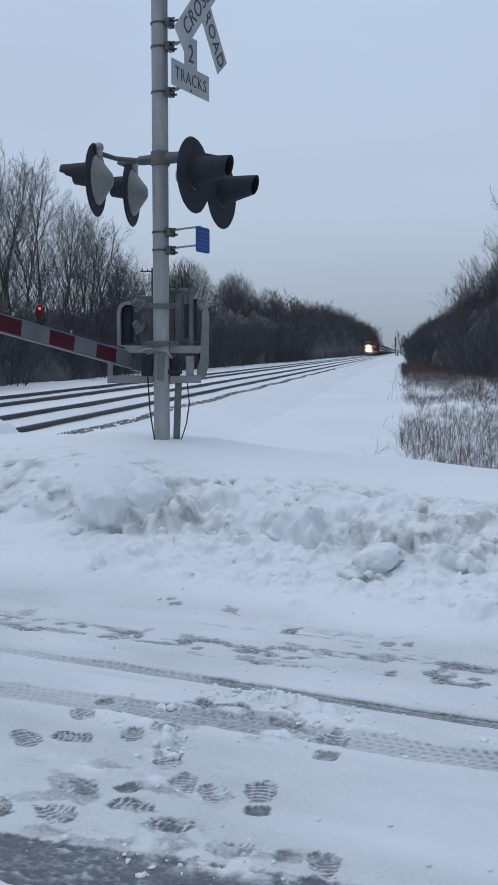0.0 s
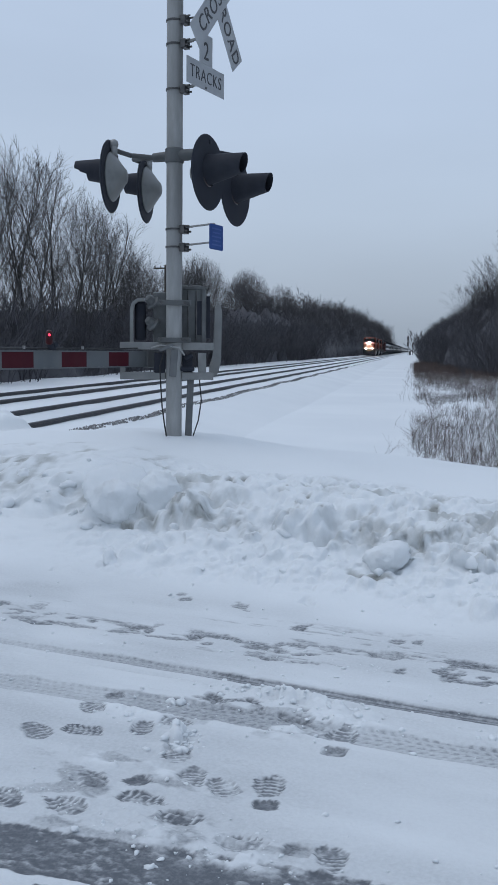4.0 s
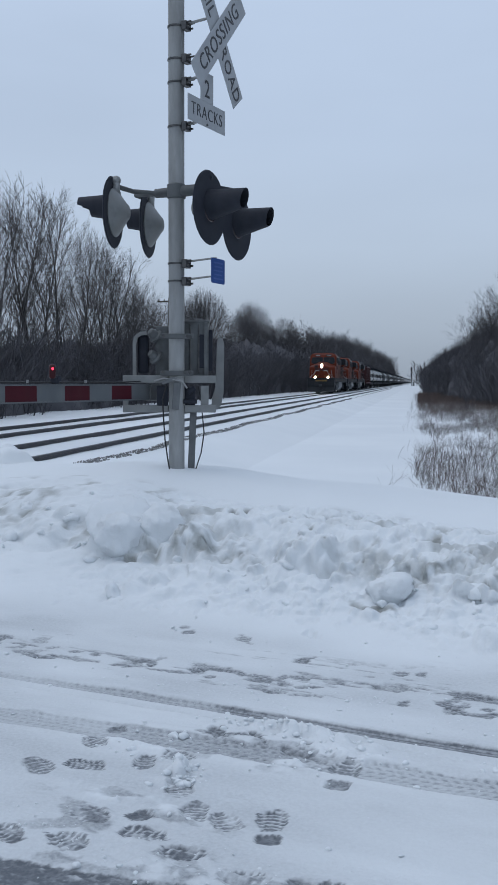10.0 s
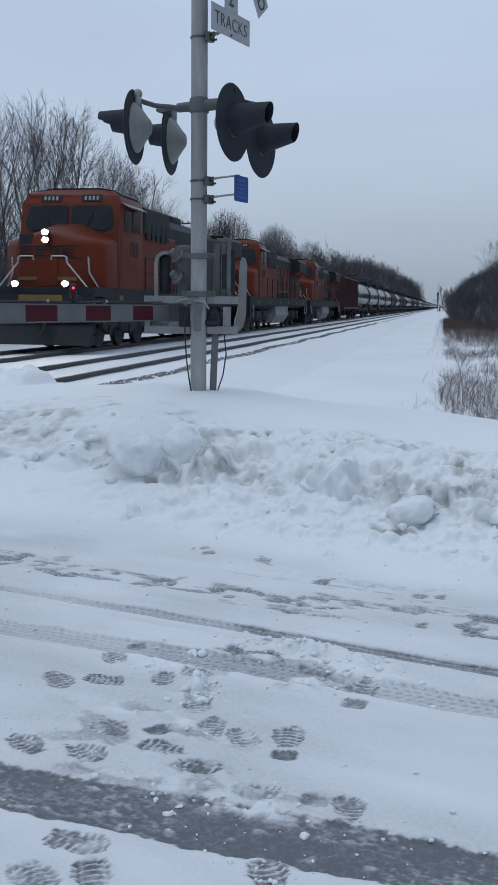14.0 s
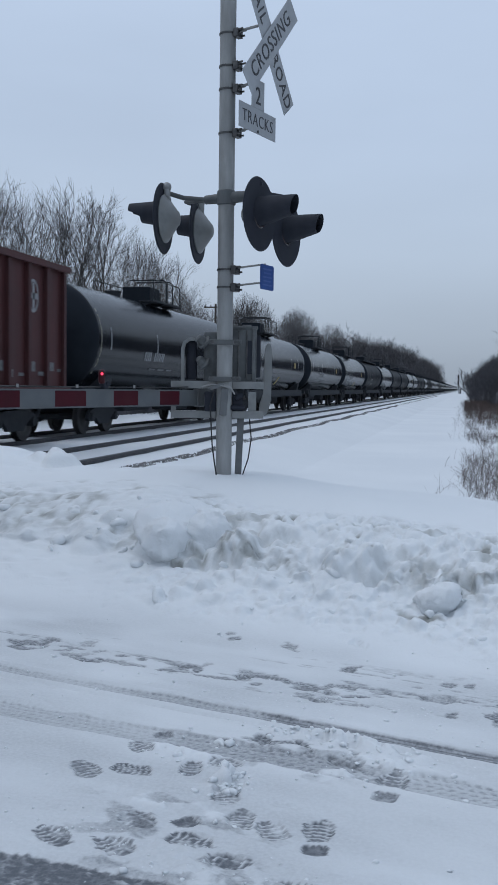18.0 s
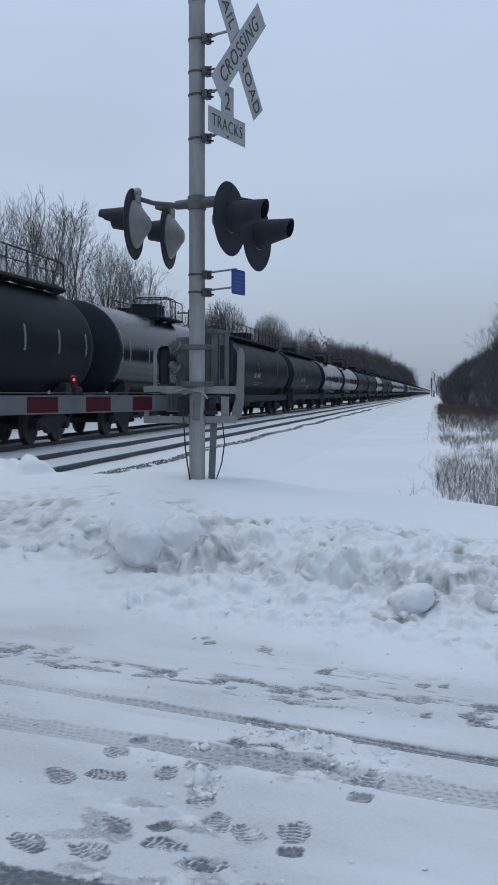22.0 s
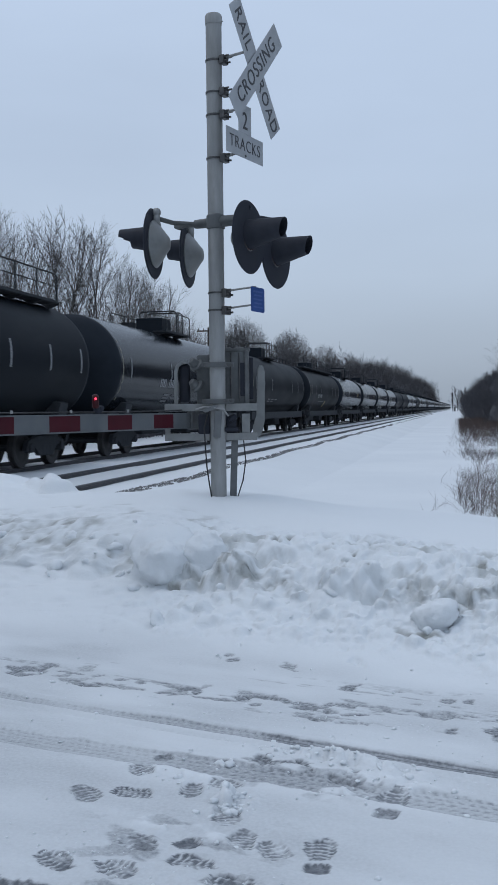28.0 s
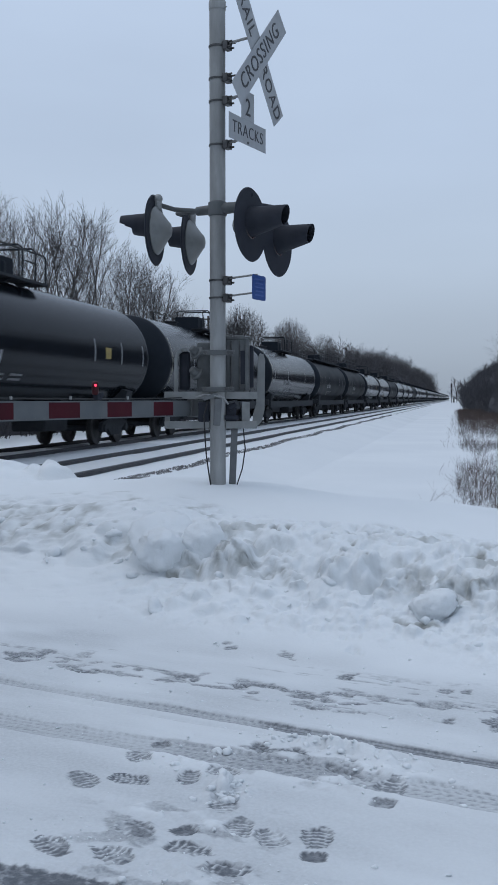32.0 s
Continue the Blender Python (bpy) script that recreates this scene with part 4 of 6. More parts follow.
    box(bm, (0.20, 0.34, 0.45), (-0.085, 0.26, 1.83), bevel=0.018)
    box(bm, (0.27, 0.36, 0.50), (0.155, 0.27, 1.85), bevel=0.025)
    mech = auto(part("gate_mechanism", bm, MECHGREY, mast, "weathered grey gate machine housing", m=turn))
    for z in (1.955, 1.63):
        bm = bmesh.new()
        box(bm, (0.29, 0.03, 0.045), (0.0, -0.085, z), bevel=0.006)
        part("mounting_band", bm, MECHGREY, mech)
    for x, w, z0, z1 in ((0.045, 0.02, 1.62, 2.08), (0.125, 0.012, 1.63, 2.07), (0.20, 0.012, 1.63, 2.07), (0.262, 0.03, 1.61, 2.09), (-0.03, 0.015, 1.62, 2.04)):
        bm = bmesh.new()
        box(bm, (w, 0.018, z1 - z0), (x, 0.082, (z0 + z1) / 2), bevel=0.004)
        part("housing_rib", bm, STEELDARK if w < 0.014 else MECHGREY, mech)
    for x in (0.08, 0.2):
        bm = bmesh.new()
        cone(bm, (x - 0.04, 0.10, 2.105), (x + 0.04, 0.10, 2.105), 0.016, seg=10)
        part("lid_hinge", bm, MECHGREY, mech)
    bm = bmesh.new()
    box(bm, (0.29, 0.38, 0.025), (0.155, 0.27, 2.095), bevel=0.006)
    part("lid", bm, MECHGREY, mech)
    bm = bmesh.new()
    box(bm, (0.085, 0.012, 0.30), (0.235, 0.085, 1.83), bevel=0.004)
    part("inspection_plate", bm, BLACKPAINT, mech)
    for x, z in ((-0.115, 1.955), (0.09, 1.955), (0.115, 1.95), (-0.12, 1.64), (0.07, 1.64), (0.11, 1.64)):
        bm = bmesh.new()
        cone(bm, (x, -0.09, z), (x, -0.125, z), 0.017, seg=6)
        part("bolt", bm, STEELDARK, mech)
    for z in (1.955, 1.765):
        bm = bmesh.new()
        lathe(bm, [(0.066, 0.0), (0.066, 0.016), (0.042, 0.026), (0.040, 0.060), (0.030, 0.085), (0.012, 0.092)], 18, pose(-0.178, 0.09, z, 0, -55, 35) @ pose(0, 0, 0))
        auto(part("locking_bolt", bm, MECHGREY, mech, "large round bolt"))
    bm = bmesh.new()
    for s in (0.0,):
        path = [(-0.375, 0.18, 1.60), (-0.375, 0.18, 1.90), (-0.36, 0.18, 1.955), (-0.32, 0.18, 1.985), (-0.27, 0.18, 1.99)]
        for a, b in zip(path, path[1:]):
            a, b = Vector(a), Vector(b)
            d = b - a
            box(bm, (0.03, 0.16, d.length + 0.01), tuple((a + b) / 2), (0, math.degrees(math.atan2(d.x, d.z)), 0))
    part("counterweight_arm", bm, LIGHTGREY, mech, "curved pale counterweight arm")
    bm = bmesh.new()
    box(bm, (0.10, 0.10, 0.36), (-0.295, 0.2, 1.80), bevel=0.03)
    part("counterweight", bm, BLACKPAINT, mech, "dark counterweight")
    # black block standing out from the housing's right side
    bm = bmesh.new()
    box(bm, (0.05, 0.22, 0.38), (0.305, 0.26, 1.84), bevel=0.01)
    part("dark_side_block", bm, BLACKPAINT, mech)
    bm = bmesh.new()
    prism(bm, [(0.325, 1.32), (0.375, 1.30), (0.41, 1.34), (0.435, 1.45), (0.44, 1.90), (0.425, 1.955), (0.395, 1.965), (0.375, 1.92), (0.36, 1.5), (0.33, 1.40)], 0.05, pose(0, 0.25, 0))
    part("counterweight_arm", bm, LIGHTGREY, mech)
    for z in (1.578, 1.315):
        bm = bmesh.new()
        box(bm, (0.40, 0.05, 0.066), (-0.275, 0.0, z), bevel=0.004)
        box(bm, (0.28, 0.05, 0.066), (0.21, 0.0, z), bevel=0.004)
        box(bm, (0.13, 0.04, 0.06), (-0.02, 0.09, z))
        part("support_channel", bm, LIGHTGREY, mech, "pale grey steel channel")
    for w, x in ((0.045, -0.45), (0.07, 0.25)):
        bm = bmesh.new()
        box(bm, (w, 0.045, 0.2), (x, 0.012, 1.42))
        part("spacer_plate", bm, LIGHTGREY, mech)
    bm = bmesh.new()
    box(bm, (0.10, 0.10, 0.18), (-0.125, 0.02, 1.43), bevel=0.01)
    part("shaft_bearing", bm, BLACKPAINT, mech, "black greasy shaft bearing")
    bm = bmesh.new()
    box(bm, (0.09, 0.09, 0.17), (0.12, 0.03, 1.42), bevel=0.01)
    cone(bm, (0.1, -0.03, 1.46), (0.16, -0.03, 1.50), 0.025, seg=10)
    cone(bm, (0.06, -0.04, 1.38), (0.18, -0.04, 1.38), 0.02, seg=10)
    part("shaft_bearing", bm, BLACKPAINT, mech, "black greasy shaft bearing")
    bm = bmesh.new()
    box(bm, (0.065, 0.03, 0.24), (-0.005, -0.088, 1.43), (0, 4, 0), bevel=0.006)
    prism(bm, [(-0.14, 1.55), (-0.03, 1.60), (0.0, 1.585), (-0.02, 1.565), (-0.12, 1.53)], 0.03, pose(0, -0.10, 0))
    part("clamp_plate", bm, GREYPAINT, mech)
    bm = bmesh.new()
    box(bm, (0.06, 0.04, 0.9), (0.135, 0.06, 0.86), (0, 2.2, 0), bevel=0.004)
    part("brace_post", bm, GREYPAINT, mast, m=turn)
    bm = bmesh.new()
    tube(bm, [(-0.09, -0.07, 1.53), (-0.125, -0.08, 1.4), (-0.115, -0.09, 1.2), (-0.105, -0.09, 1.05), (-0.085, -0.085, 0.9), (-0.055, -0.08, 0.72)], 0.007, 6)
    part("cable", bm, RUBBER, mast, m=turn)
    bm = bmesh.new()
    tube(bm, [(0.19, -0.02, 1.52), (0.215, 0.0, 1.42), (0.235, 0.0, 1.2), (0.245, 0.0, 1.1), (0.22, 0.02, 0.92), (0.165, 0.03, 0.75)], 0.006, 6)
    part("cable", bm, RUBBER, mast, m=turn)
    bm = bmesh.new()
    tube(bm, [(-0.2, -0.05, 1.56), (-0.12, -0.09, 1.585), (-0.03, -0.11, 1.575), (0.05, -0.1, 1.56), (0.09, -0.06, 1.5)], 0.008, 6)
    part("cable", bm, GALV, mast, m=turn)
    return mast


def build_arm():
    """The striped gate arm; it turns about its root, and reaches along -y."""
    arm = empty("gate_arm")
    tagged(arm, "red and white striped crossing gate arm, lowered across the road", "gate arm")
    edges = [0.0, 0.367]
    while edges[-1] < 6.6:
        edges.append(edges[-1] + (0.272 + 0.0145 * len(edges)))
    for i, (a, b) in enumerate(zip(edges, edges[1:])):
        bm = bmesh.new()
        box(bm, (0.028, b - a, 0.118), (0, -(a + b) / 2, 0))
        part("stripe", bm, ARMRED if i % 2 else ARMWHITE, arm, "red reflective stripe" if i % 2 else "")
    for z in (-0.0645, 0.0645):
        bm = bmesh.new()
        box(bm, (0.04, edges[-1], 0.011), (0, -edges[-1] / 2, z))
        part("flange", bm, ARMWHITE, arm)
    for k in (1.45, 2.80, 5.2):
        bm = bmesh.new()
        box(bm, (0.05, 0.06, 0.05), (0, -k + 0.03, 0.10), bevel=0.01)
        cone(bm, (-0.03, -k + 0.05, 0.115), (0.03, -k + 0.05, 0.115), 0.022, seg=12)
        lamp = part("arm_lamp", bm, BLACKPAINT, arm, "small red lamp on the gate arm")
        bm = bmesh.new()
        lathe(bm, [(0.018, 0.0), (0.027, 0.012), (0.027, 0.08), (0.023, 0.102), (0.010, 0.110)], 14, pose(0.0, -k, 0.115))
        part("lens", bm, ARMLENS, lamp, smooth=True)
        if k != 5.2:
            bm = bmesh.new()
            bmesh.ops.create_uvsphere(bm, u_segments=10, v_segments=6, radius=0.010, matrix=pose(0.020, -k - 0.022, 0.190))
            part("bulb", bm, REDGLOW, lamp, "lit red bulb")
    for k in (1.02, 1.75, 2.4):
        bm = bmesh.new()
        cone(bm, (0, -k, 0.08), (0, -k, 0.105), 0.01, seg=8)
        part("arm_bolt", bm, GALV, arm)
    bm = bmesh.new()
    tube(bm, [(-0.01, 0.0, 0.10), (-0.012, -0.5, 0.088), (-0.012, -1.3, 0.085), (-0.012, -2.6, 0.088), (-0.01, -5.2, 0.085)], 0.006, 5)
    part("lamp_cable", bm, RUBBER, arm)
    bm = bmesh.new()
    box(bm, (0.06, 0.2, 0.16), (0, 0.02, 0), bevel=0.01)
    part("root_bracket", bm, GREYPAINT, arm)
    return arm


build_mast()
ARM = build_arm()
ARM_AT = pose(PX - 0.25 * NX, PY - 0.25 * NY, 1.462, 0, 0, -17)


# ---------------------------------------------------------------- woods
BARK = surface("winter_bark", (0.052, 0.050, 0.052), (0.095, 0.090, 0.088), 3, 0.9, 0, 0.2, 20, rand=0.3)
TWIG = surface("bare_twigs", (0.050, 0.049, 0.054), (0.085, 0.081, 0.085), 2, 0.9, 0, 0, rand=0.3)
BRUSH = surface("dark_brush", (0.050, 0.051, 0.060), (0.088, 0.086, 0.095), 0.6, 0.95, 0, 0)
REED = surface("dry_reeds", (0.050, 0.038, 0.036), (0.135, 0.096, 0.082), 0.8, 0.9, 0, 0)


def sticks(pairs, sides=3):
    """Tapered sticks as plain lists: pairs of (a, b, ra, rb)."""
    p = np.array([(*a, *b, ra, rb) for a, b, ra, rb in pairs], dtype=np.float64)
    a, b, ra, rb = p[:, 0:3], p[:, 3:6], p[:, 6:7], p[:, 7:8]
    d = b - a
    d /= np.linalg.norm(d, axis=1, keepdims=True) + 1e-9
    ref = np.where(np.abs(d[:, 2:3]) < 0.9, np.array([[0, 0, 1.0]]), np.array([[1.0, 0, 0]]))
    x = np.cross(d, ref)
    x /= np.linalg.norm(x, axis=1, keepdims=True) + 1e-9
    y = np.cross(d, x)
    ring = []
    for c, r in ((a, ra), (b, rb)):
        for k in range(sides):
            t = 2 * math.pi * k / sides
            ring.append(c + r * (math.cos(t) * x + math.sin(t) * y))
    v = np.stack(ring, 1).reshape(-1, 3)
    n = len(p)
    base = np.arange(n)[:, None] * 2 * sides
    f = np.concatenate([base + np.array([[k, (k + 1) % sides, sides + (k + 1) % sides, sides + k]]) for k in range(sides)])
    return v, f


def tree_pairs(seed, height, limbs=18, subs=7, twigs=5, width=0.21, base=0.28, fork=0.0, twig=0.006):
    """A bare hardwood: trunk and limbs, then the twigs of its oval crown."""
    rs = np.random.RandomState(seed)
    trunk, crown = [], []
    up = np.array([0, 0, 1.0])

    def unit(v):
        return v / (np.linalg.norm(v) + 1e-9)

    def bough(p, d, length, r0, r1, n, lift, out):
        """A bent bough of n pieces that turns upwards; gives back its joints and ways."""
        q, joints = p, []
        for i in range(n):
            d = unit(d + rs.randn(3) * 0.05 + up * lift)
            e = q + d * length / n
            out.append((q, e, r0 + (r1 - r0) * i / n, r0 + (r1 - r0) * (i + 1) / n))
            joints.append((e, d))
            q = e
        return joints

    r0 = height * 0.0085
    stems = [(np.array([0, 0, -0.3]), unit(np.array([rs.randn() * 0.04, rs.randn() * 0.04, 1])), 1.0)]
    joints = []
    for p0, d0, part_of in stems:
        n = 10
        joints = bough(p0, d0, height * 0.95 * part_of, r0 * (0.6 + 0.4 * part_of), 0.012, n, 0.03, trunk)
        if fork and len(stems) < 2:
            a = rs.rand() * 6.28
            stems.append((joints[int(fork * n)][0], unit(np.array([math.cos(a) * 0.30, math.sin(a) * 0.30, 1])), 0.82 - fork))
        k = max(6, int(limbs * part_of))
        turn = rs.rand() * 6.28
        for i in range(k):
            t = base + (0.96 - base) * (i + 0.7 * rs.rand()) / k
            j = min(n - 1, int(t * n))
            p, d = joints[j]
            if j:
                p = joints[j - 1][0] + (p - joints[j - 1][0]) * (t * n - j)
            s = (t - base) / (1 - base)
            reach = height * width * part_of * (0.35 + 1.0 * math.sin(math.pi * min(1, 0.22 + 0.78 * s)) ** 0.8) * (0.75 + 0.45 * rs.rand())
            turn += 2.4 + 0.5 * rs.randn()
            steep = 1.25 + 0.9 * s + 0.4 * rs.rand()
            way = unit(np.array([math.cos(turn), math.sin(turn), steep]))
            rl = r0 * (0.30 - 0.19 * s) * (0.7 + 0.3 * part_of)
            jj = bough(p, way, reach * 1.15, max(rl, 1.6 * twig), twig * 1.3, 5, 0.055, trunk)
            for m in range(subs):
                f = 0.22 + 0.78 * (m + rs.rand()) / subs
                q, dd = jj[min(4, int(f * 5))]
                side = unit(np.cross(dd, rs.randn(3)))
                ww = unit(dd * 0.9 + side * (0.55 + 0.4 * rs.rand()) + up * 0.15)
                ln = reach * (0.55 - 0.28 * f) * (0.7 + 0.6 * rs.rand())
                tt = bough(q, ww, ln, twig * 1.5, twig, 2, 0.06, crown)
                for _ in range(twigs):
                    e, de = tt[rs.randint(2)]
                    sd = unit(np.cross(de, rs.randn(3)))
                    w3 = unit(de + sd * (0.4 + 0.4 * rs.rand()) + up * 0.2)
                    crown.append((e, e + w3 * ln * (0.35 + 0.45 * rs.rand()), twig, twig * 0.6))
    return trunk, crown


def fan_pairs(seed, height, wide=0.42, levels=6, twig=0.01):
    """A round-crowned tree: a short trunk that forks again and again into a dome of straight fine twigs."""
    rs = np.random.RandomState(seed)
    trunk, crown = [], []
    top = 0.46 * height
    centre = np.array([0, 0, top * 0.8])
    size = np.array([wide * height, wide * height, height - top * 0.8])

    def unit(v):
        return v / (np.linalg.norm(v) + 1e-9)

    def grow(p, goal, level, r):
        """Goes part of the way to its goal on the dome, then parts into boughs with goals beside it."""
        share = 1.0 / (1 + 0.72 * level)
        e = p + (goal - p) * share + rs.randn(3) * 0.012 * np.linalg.norm(goal - p)
        (trunk if level > 2 else crown).append((p, e, r, max(twig * 0.6, r * 0.7)))
        if level == 0:
            return
        for k in range(2 if rs.rand() < 0.5 else 3):
            out = goal - centre
            way = unit(out / size + np.clip(rs.randn(3), -1.6, 1.6) * 0.085 * level)
            way[2] = max(way[2], 0.06)
            g = centre + way * size * (0.90 + 0.12 * rs.rand())
            q = p + (e - p) * (1.0 if k == 0 else 0.55 + 0.45 * rs.rand())
            grow(q, g, level - 1, max(twig * 0.8, r * (0.72 if k == 0 else 0.58)))

    trunk.append((np.array([0, 0, -0.3]), np.array([0, 0, top]), height * 0.010, height * 0.006))
    n = 9
    for i in range(n):
        a = 2.4 * i + 0.4 * rs.randn()
        lift = radians(14 + 70 * (i + rs.rand()) / n)
        goal = centre + np.array([math.cos(a) * math.cos(lift) * wide * height, math.sin(a) * math.cos(lift) * wide * height, math.sin(lift) * (height - centre[2])])
        grow(np.array([0, 0, top * (0.62 + 0.36 * rs.rand())]), goal, levels - 1, height * 0.0050)
    return trunk, crown


def fitted(pairs, height):
    """The same tree scaled to its full height."""
    k = height / max(max(p[2], e[2]) for group in pairs for p, e, ra, rb in group)
    return [[(p * k, e * k, ra, rb) for p, e, ra, rb in group] for group in pairs]


TREES = []
for k in range(8):
    tp, cp = fitted(tree_pairs(40 + k, 13.5, 17 + k % 4, 7, 5, 0.17 + 0.02 * (k % 3), 0.26 + 0.06 * (k % 3), 0.35 + 0.1 * (k % 2) if k % 3 == 1 else 0.0, 0.0056), 13.5)
    TREES.append((mesh_np("trunk", *sticks(tp, 4), BARK), mesh_np("crown", *sticks(cp, 3), TWIG)))
ROUND_TREES = []
for k in range(5):
    tp, cp = fitted(fan_pairs(60 + k, 13.5, 0.30 + 0.03 * (k % 3), 6, 0.0085), 13.5)
    ROUND_TREES.append((mesh_np("trunk", *sticks(tp, 4), BARK), mesh_np("crown", *sticks(cp, 3), TWIG)))
LIGHT_TREES = []
for k in range(6):
    tp, cp = tree_pairs(80 + k, 13.0, 14, 5, 3, 0.26, 0.08, 0.0, 0.019)
    LIGHT_TREES.append(sticks(tp[::2] + cp, 3))
MID_TREES = []
for k in range(6):
    tp, cp = tree_pairs(100 + k, 13.0, 15, 5, 4, 0.22, 0.06, 0.0, 0.011)
    MID_TREES.append(sticks(tp + cp, 3))
SHRUBS = []
for k in range(6):
    pairs = []
    for q in range(5):
        tp, cp = tree_pairs(120 + 7 * k + q, 3.6, 6, 4, 2, 0.22, 0.10, 0.0, 0.011)
        a = 1.257 * q + 0.4 * k
        off = np.array([0.55 * math.cos(a), 0.55 * math.sin(a), 0])
        lean = np.array([0.28 * math.cos(a), 0.28 * math.sin(a), 0])
        pairs += [(p + off + lean * max(p[2], 0), e + off + lean * max(e[2], 0), ra, rb) for p, e, ra, rb in tp + cp]
    SHRUBS.append(sticks(pairs, 3))


def plant(forms, k, x, y, z, s, turn, label, wide=1.0):
    t = empty("bare_tree", pose(x, y, z, 0, 0, turn) @ Matrix.Diagonal((s * wide, s * wide, s, 1)))
    tagged(t, label, "tree", "bare trees beside the railway")
    part("trunk", forms[k][0], BARK, t)
    part("crown", forms[k][1], TWIG, t)


def strew(name, forms, rows, mat, label, category):
    """Many plants in one mesh of stuff: rows give the form's number, x, y, z, scale, width and turn."""
    vs, fs, off = [], [], 0
    for k, x, y, z, s, wide, a in rows:
        v, f = forms[k]
        c, q = math.cos(a) * s * wide, math.sin(a) * s * wide
        vs.append(np.stack([v[:, 0] * c - v[:, 1] * q + x, v[:, 0] * q + v[:, 1] * c + y, v[:, 2] * s + z], 1))
        fs.append(f + off)
        off += len(v)
    tagged(new(name, mesh_np(name, np.concatenate(vs), np.concatenate(fs), mat)), label, category, kind="stuff")


def edge_left(y):
    return float(np.interp(y, [10, 40, 75, 170, 300, 800], [-18.0, -18.0, -18.2, -18.0, -17.5, -17.0]))


def edge_right(y):
    return float(np.interp(y, [14, 40, 62, 70, 90, 105, 136, 185, 290, 800], [13.5, 12.5, 9.5, 7.6, 5.0, 3.7, 2.4, 1.9, 2.4, 4.0]))


def build_woods():
    rs = np.random.RandomState(11)
    # tall trees beyond the tracks
    for n, x0, x1 in ((22, 1.8, 4.0), (16, 4.5, 12)):
        for i in range(n):
            q = 1.55 + 2.18 * (i + 0.7 * rs.rand()) / n
            x = edge_left(45) - x0 - (x1 - x0) * rs.rand()
            tall = float(np.interp(q, [1.5, 2.25, 2.35, 2.52, 2.7, 2.9, 3.17, 3.32, 3.58, 3.75], [0.80, 0.86, 0.88, 0.93, 0.94, 0.81, 0.83, 0.77, 0.70, 0.58])) * 0.97 * abs(x) / 20.5
            plant(TREES, (5 * i + n) % 8, x, q * abs(x), 0.0, tall * (0.90 + 0.12 * rs.rand()), rs.rand() * 360, "tall bare winter tree at the edge of the snowy woods", 1.0)
    # round crowns that rise over the brush farther on
    for y, x, s in ((111, -26, 0.80), (117, -25.5, 0.90), (124, -26.5, 0.93), (129, -28, 0.84), (146, -26, 0.93), (153, -25.5, 1.0), (160, -27, 1.02), (167, -29, 0.92), (193, -26.0, 1.0), (122, -33, 0.9), (152, -34, 1.0)):
        plant(ROUND_TREES, rs.randint(5), x, y, 0.0, s * (1.0 + 0.09 * rs.rand()), rs.rand() * 360, "round-crowned bare tree rising over dark brush")
    for y, x, s in ((78, 11.5, 0.92), (82, 12.5, 1.0), (86, 11.0, 0.98), (90, 11.8, 1.06), (94, 9.6, 0.96), (99, 11, 1.02), (104, 9.8, 0.94), (109, 11.5, 0.98), (113, 9.0, 0.84), (119, 10.2, 0.88), (124, 8.6, 0.80), (130, 9.8, 0.84), (138, 8.6, 0.80), (146, 9.6, 0.84), (155, 8.6, 0.80), (166, 9.4, 0.86), (178, 9.0, 0.88), (72, 13.5, 0.92), (88, 14.5, 1.05), (100, 14, 1.05)):
        plant(TREES, rs.randint(8), x, y, -0.3, s * (1.12 + 0.1 * rs.rand()), rs.rand() * 360, "tall bare winter tree behind dry reeds", 1.15)
    # woods on both sides of the line, dense and lower towards the edge
    rows = []
    for i in range(250):
        y = 176 + 640 * rs.rand() ** 1.7
        d = 12 * rs.rand() ** 1.3
        tall = float(np.interp(y, [90, 140, 180, 240, 300, 420, 600, 820], [6, 8.5, 11.2, 12.4, 14.5, 17.0, 18.5, 19])) * (0.55 + 0.45 * min(1, d / 4)) * (0.86 + 0.2 * rs.rand())
        rows.append((rs.randint(6), edge_left(y) - 0.5 - d, y, 0.0, tall / 13, 1.0 + 0.3 * rs.rand(), rs.rand() * 6.28))
    strew("far_woods", LIGHT_TREES, rows, TWIG, "far bare woods along the railway", "woods")
    rows = []
    for i in range(260):
        y = 80 + 640 * rs.rand() ** 1.9
        d = 13 * rs.rand() ** 1.2
        tall = float(np.interp(y, [70, 90, 110, 150, 200, 280, 450, 800], [9.5, 10.5, 9.0, 8.0, 9.0, 11, 15.0, 19])) * (0.42 + 0.58 * min(1, d / 6)) * (0.84 + 0.22 * rs.rand())
        rows.append((rs.randint(6), edge_right(y) + 2.0 + d, y, -0.4, tall / 13, 1.0 + 0.3 * rs.rand(), rs.rand() * 6.28))
    strew("far_woods", LIGHT_TREES, [r for r in rows if r[2] > 190], TWIG, "far bare woods across the snow field", "woods")
    rows = [r for r in rows if r[2] <= 190]
    for i in range(85):
        y = 92 + 190 * rs.rand() ** 1.4
        x = 7.8 + 6.5 * rs.rand()
        tall = float(np.interp(y, [92, 125, 150, 190, 280], [15.0, 16.4, 16.2, 15.2, 18.0])) * (0.35 + 0.65 * x / 11) * (0.80 + 0.22 * rs.rand())
        rows.append((rs.randint(6), x, y, -0.4, tall / 17.0, 0.75, rs.rand() * 6.28))
    for i in range(60):
        y = 76 + 50 * rs.rand()
        d = 0.8 + 9 * rs.rand()
        rows.append((rs.randint(6), edge_right(y) + d, y, -0.4, (4.0 + 0.75 * d) * (0.85 + 0.3 * rs.rand()) / 13, 1.1, rs.rand() * 6.28))
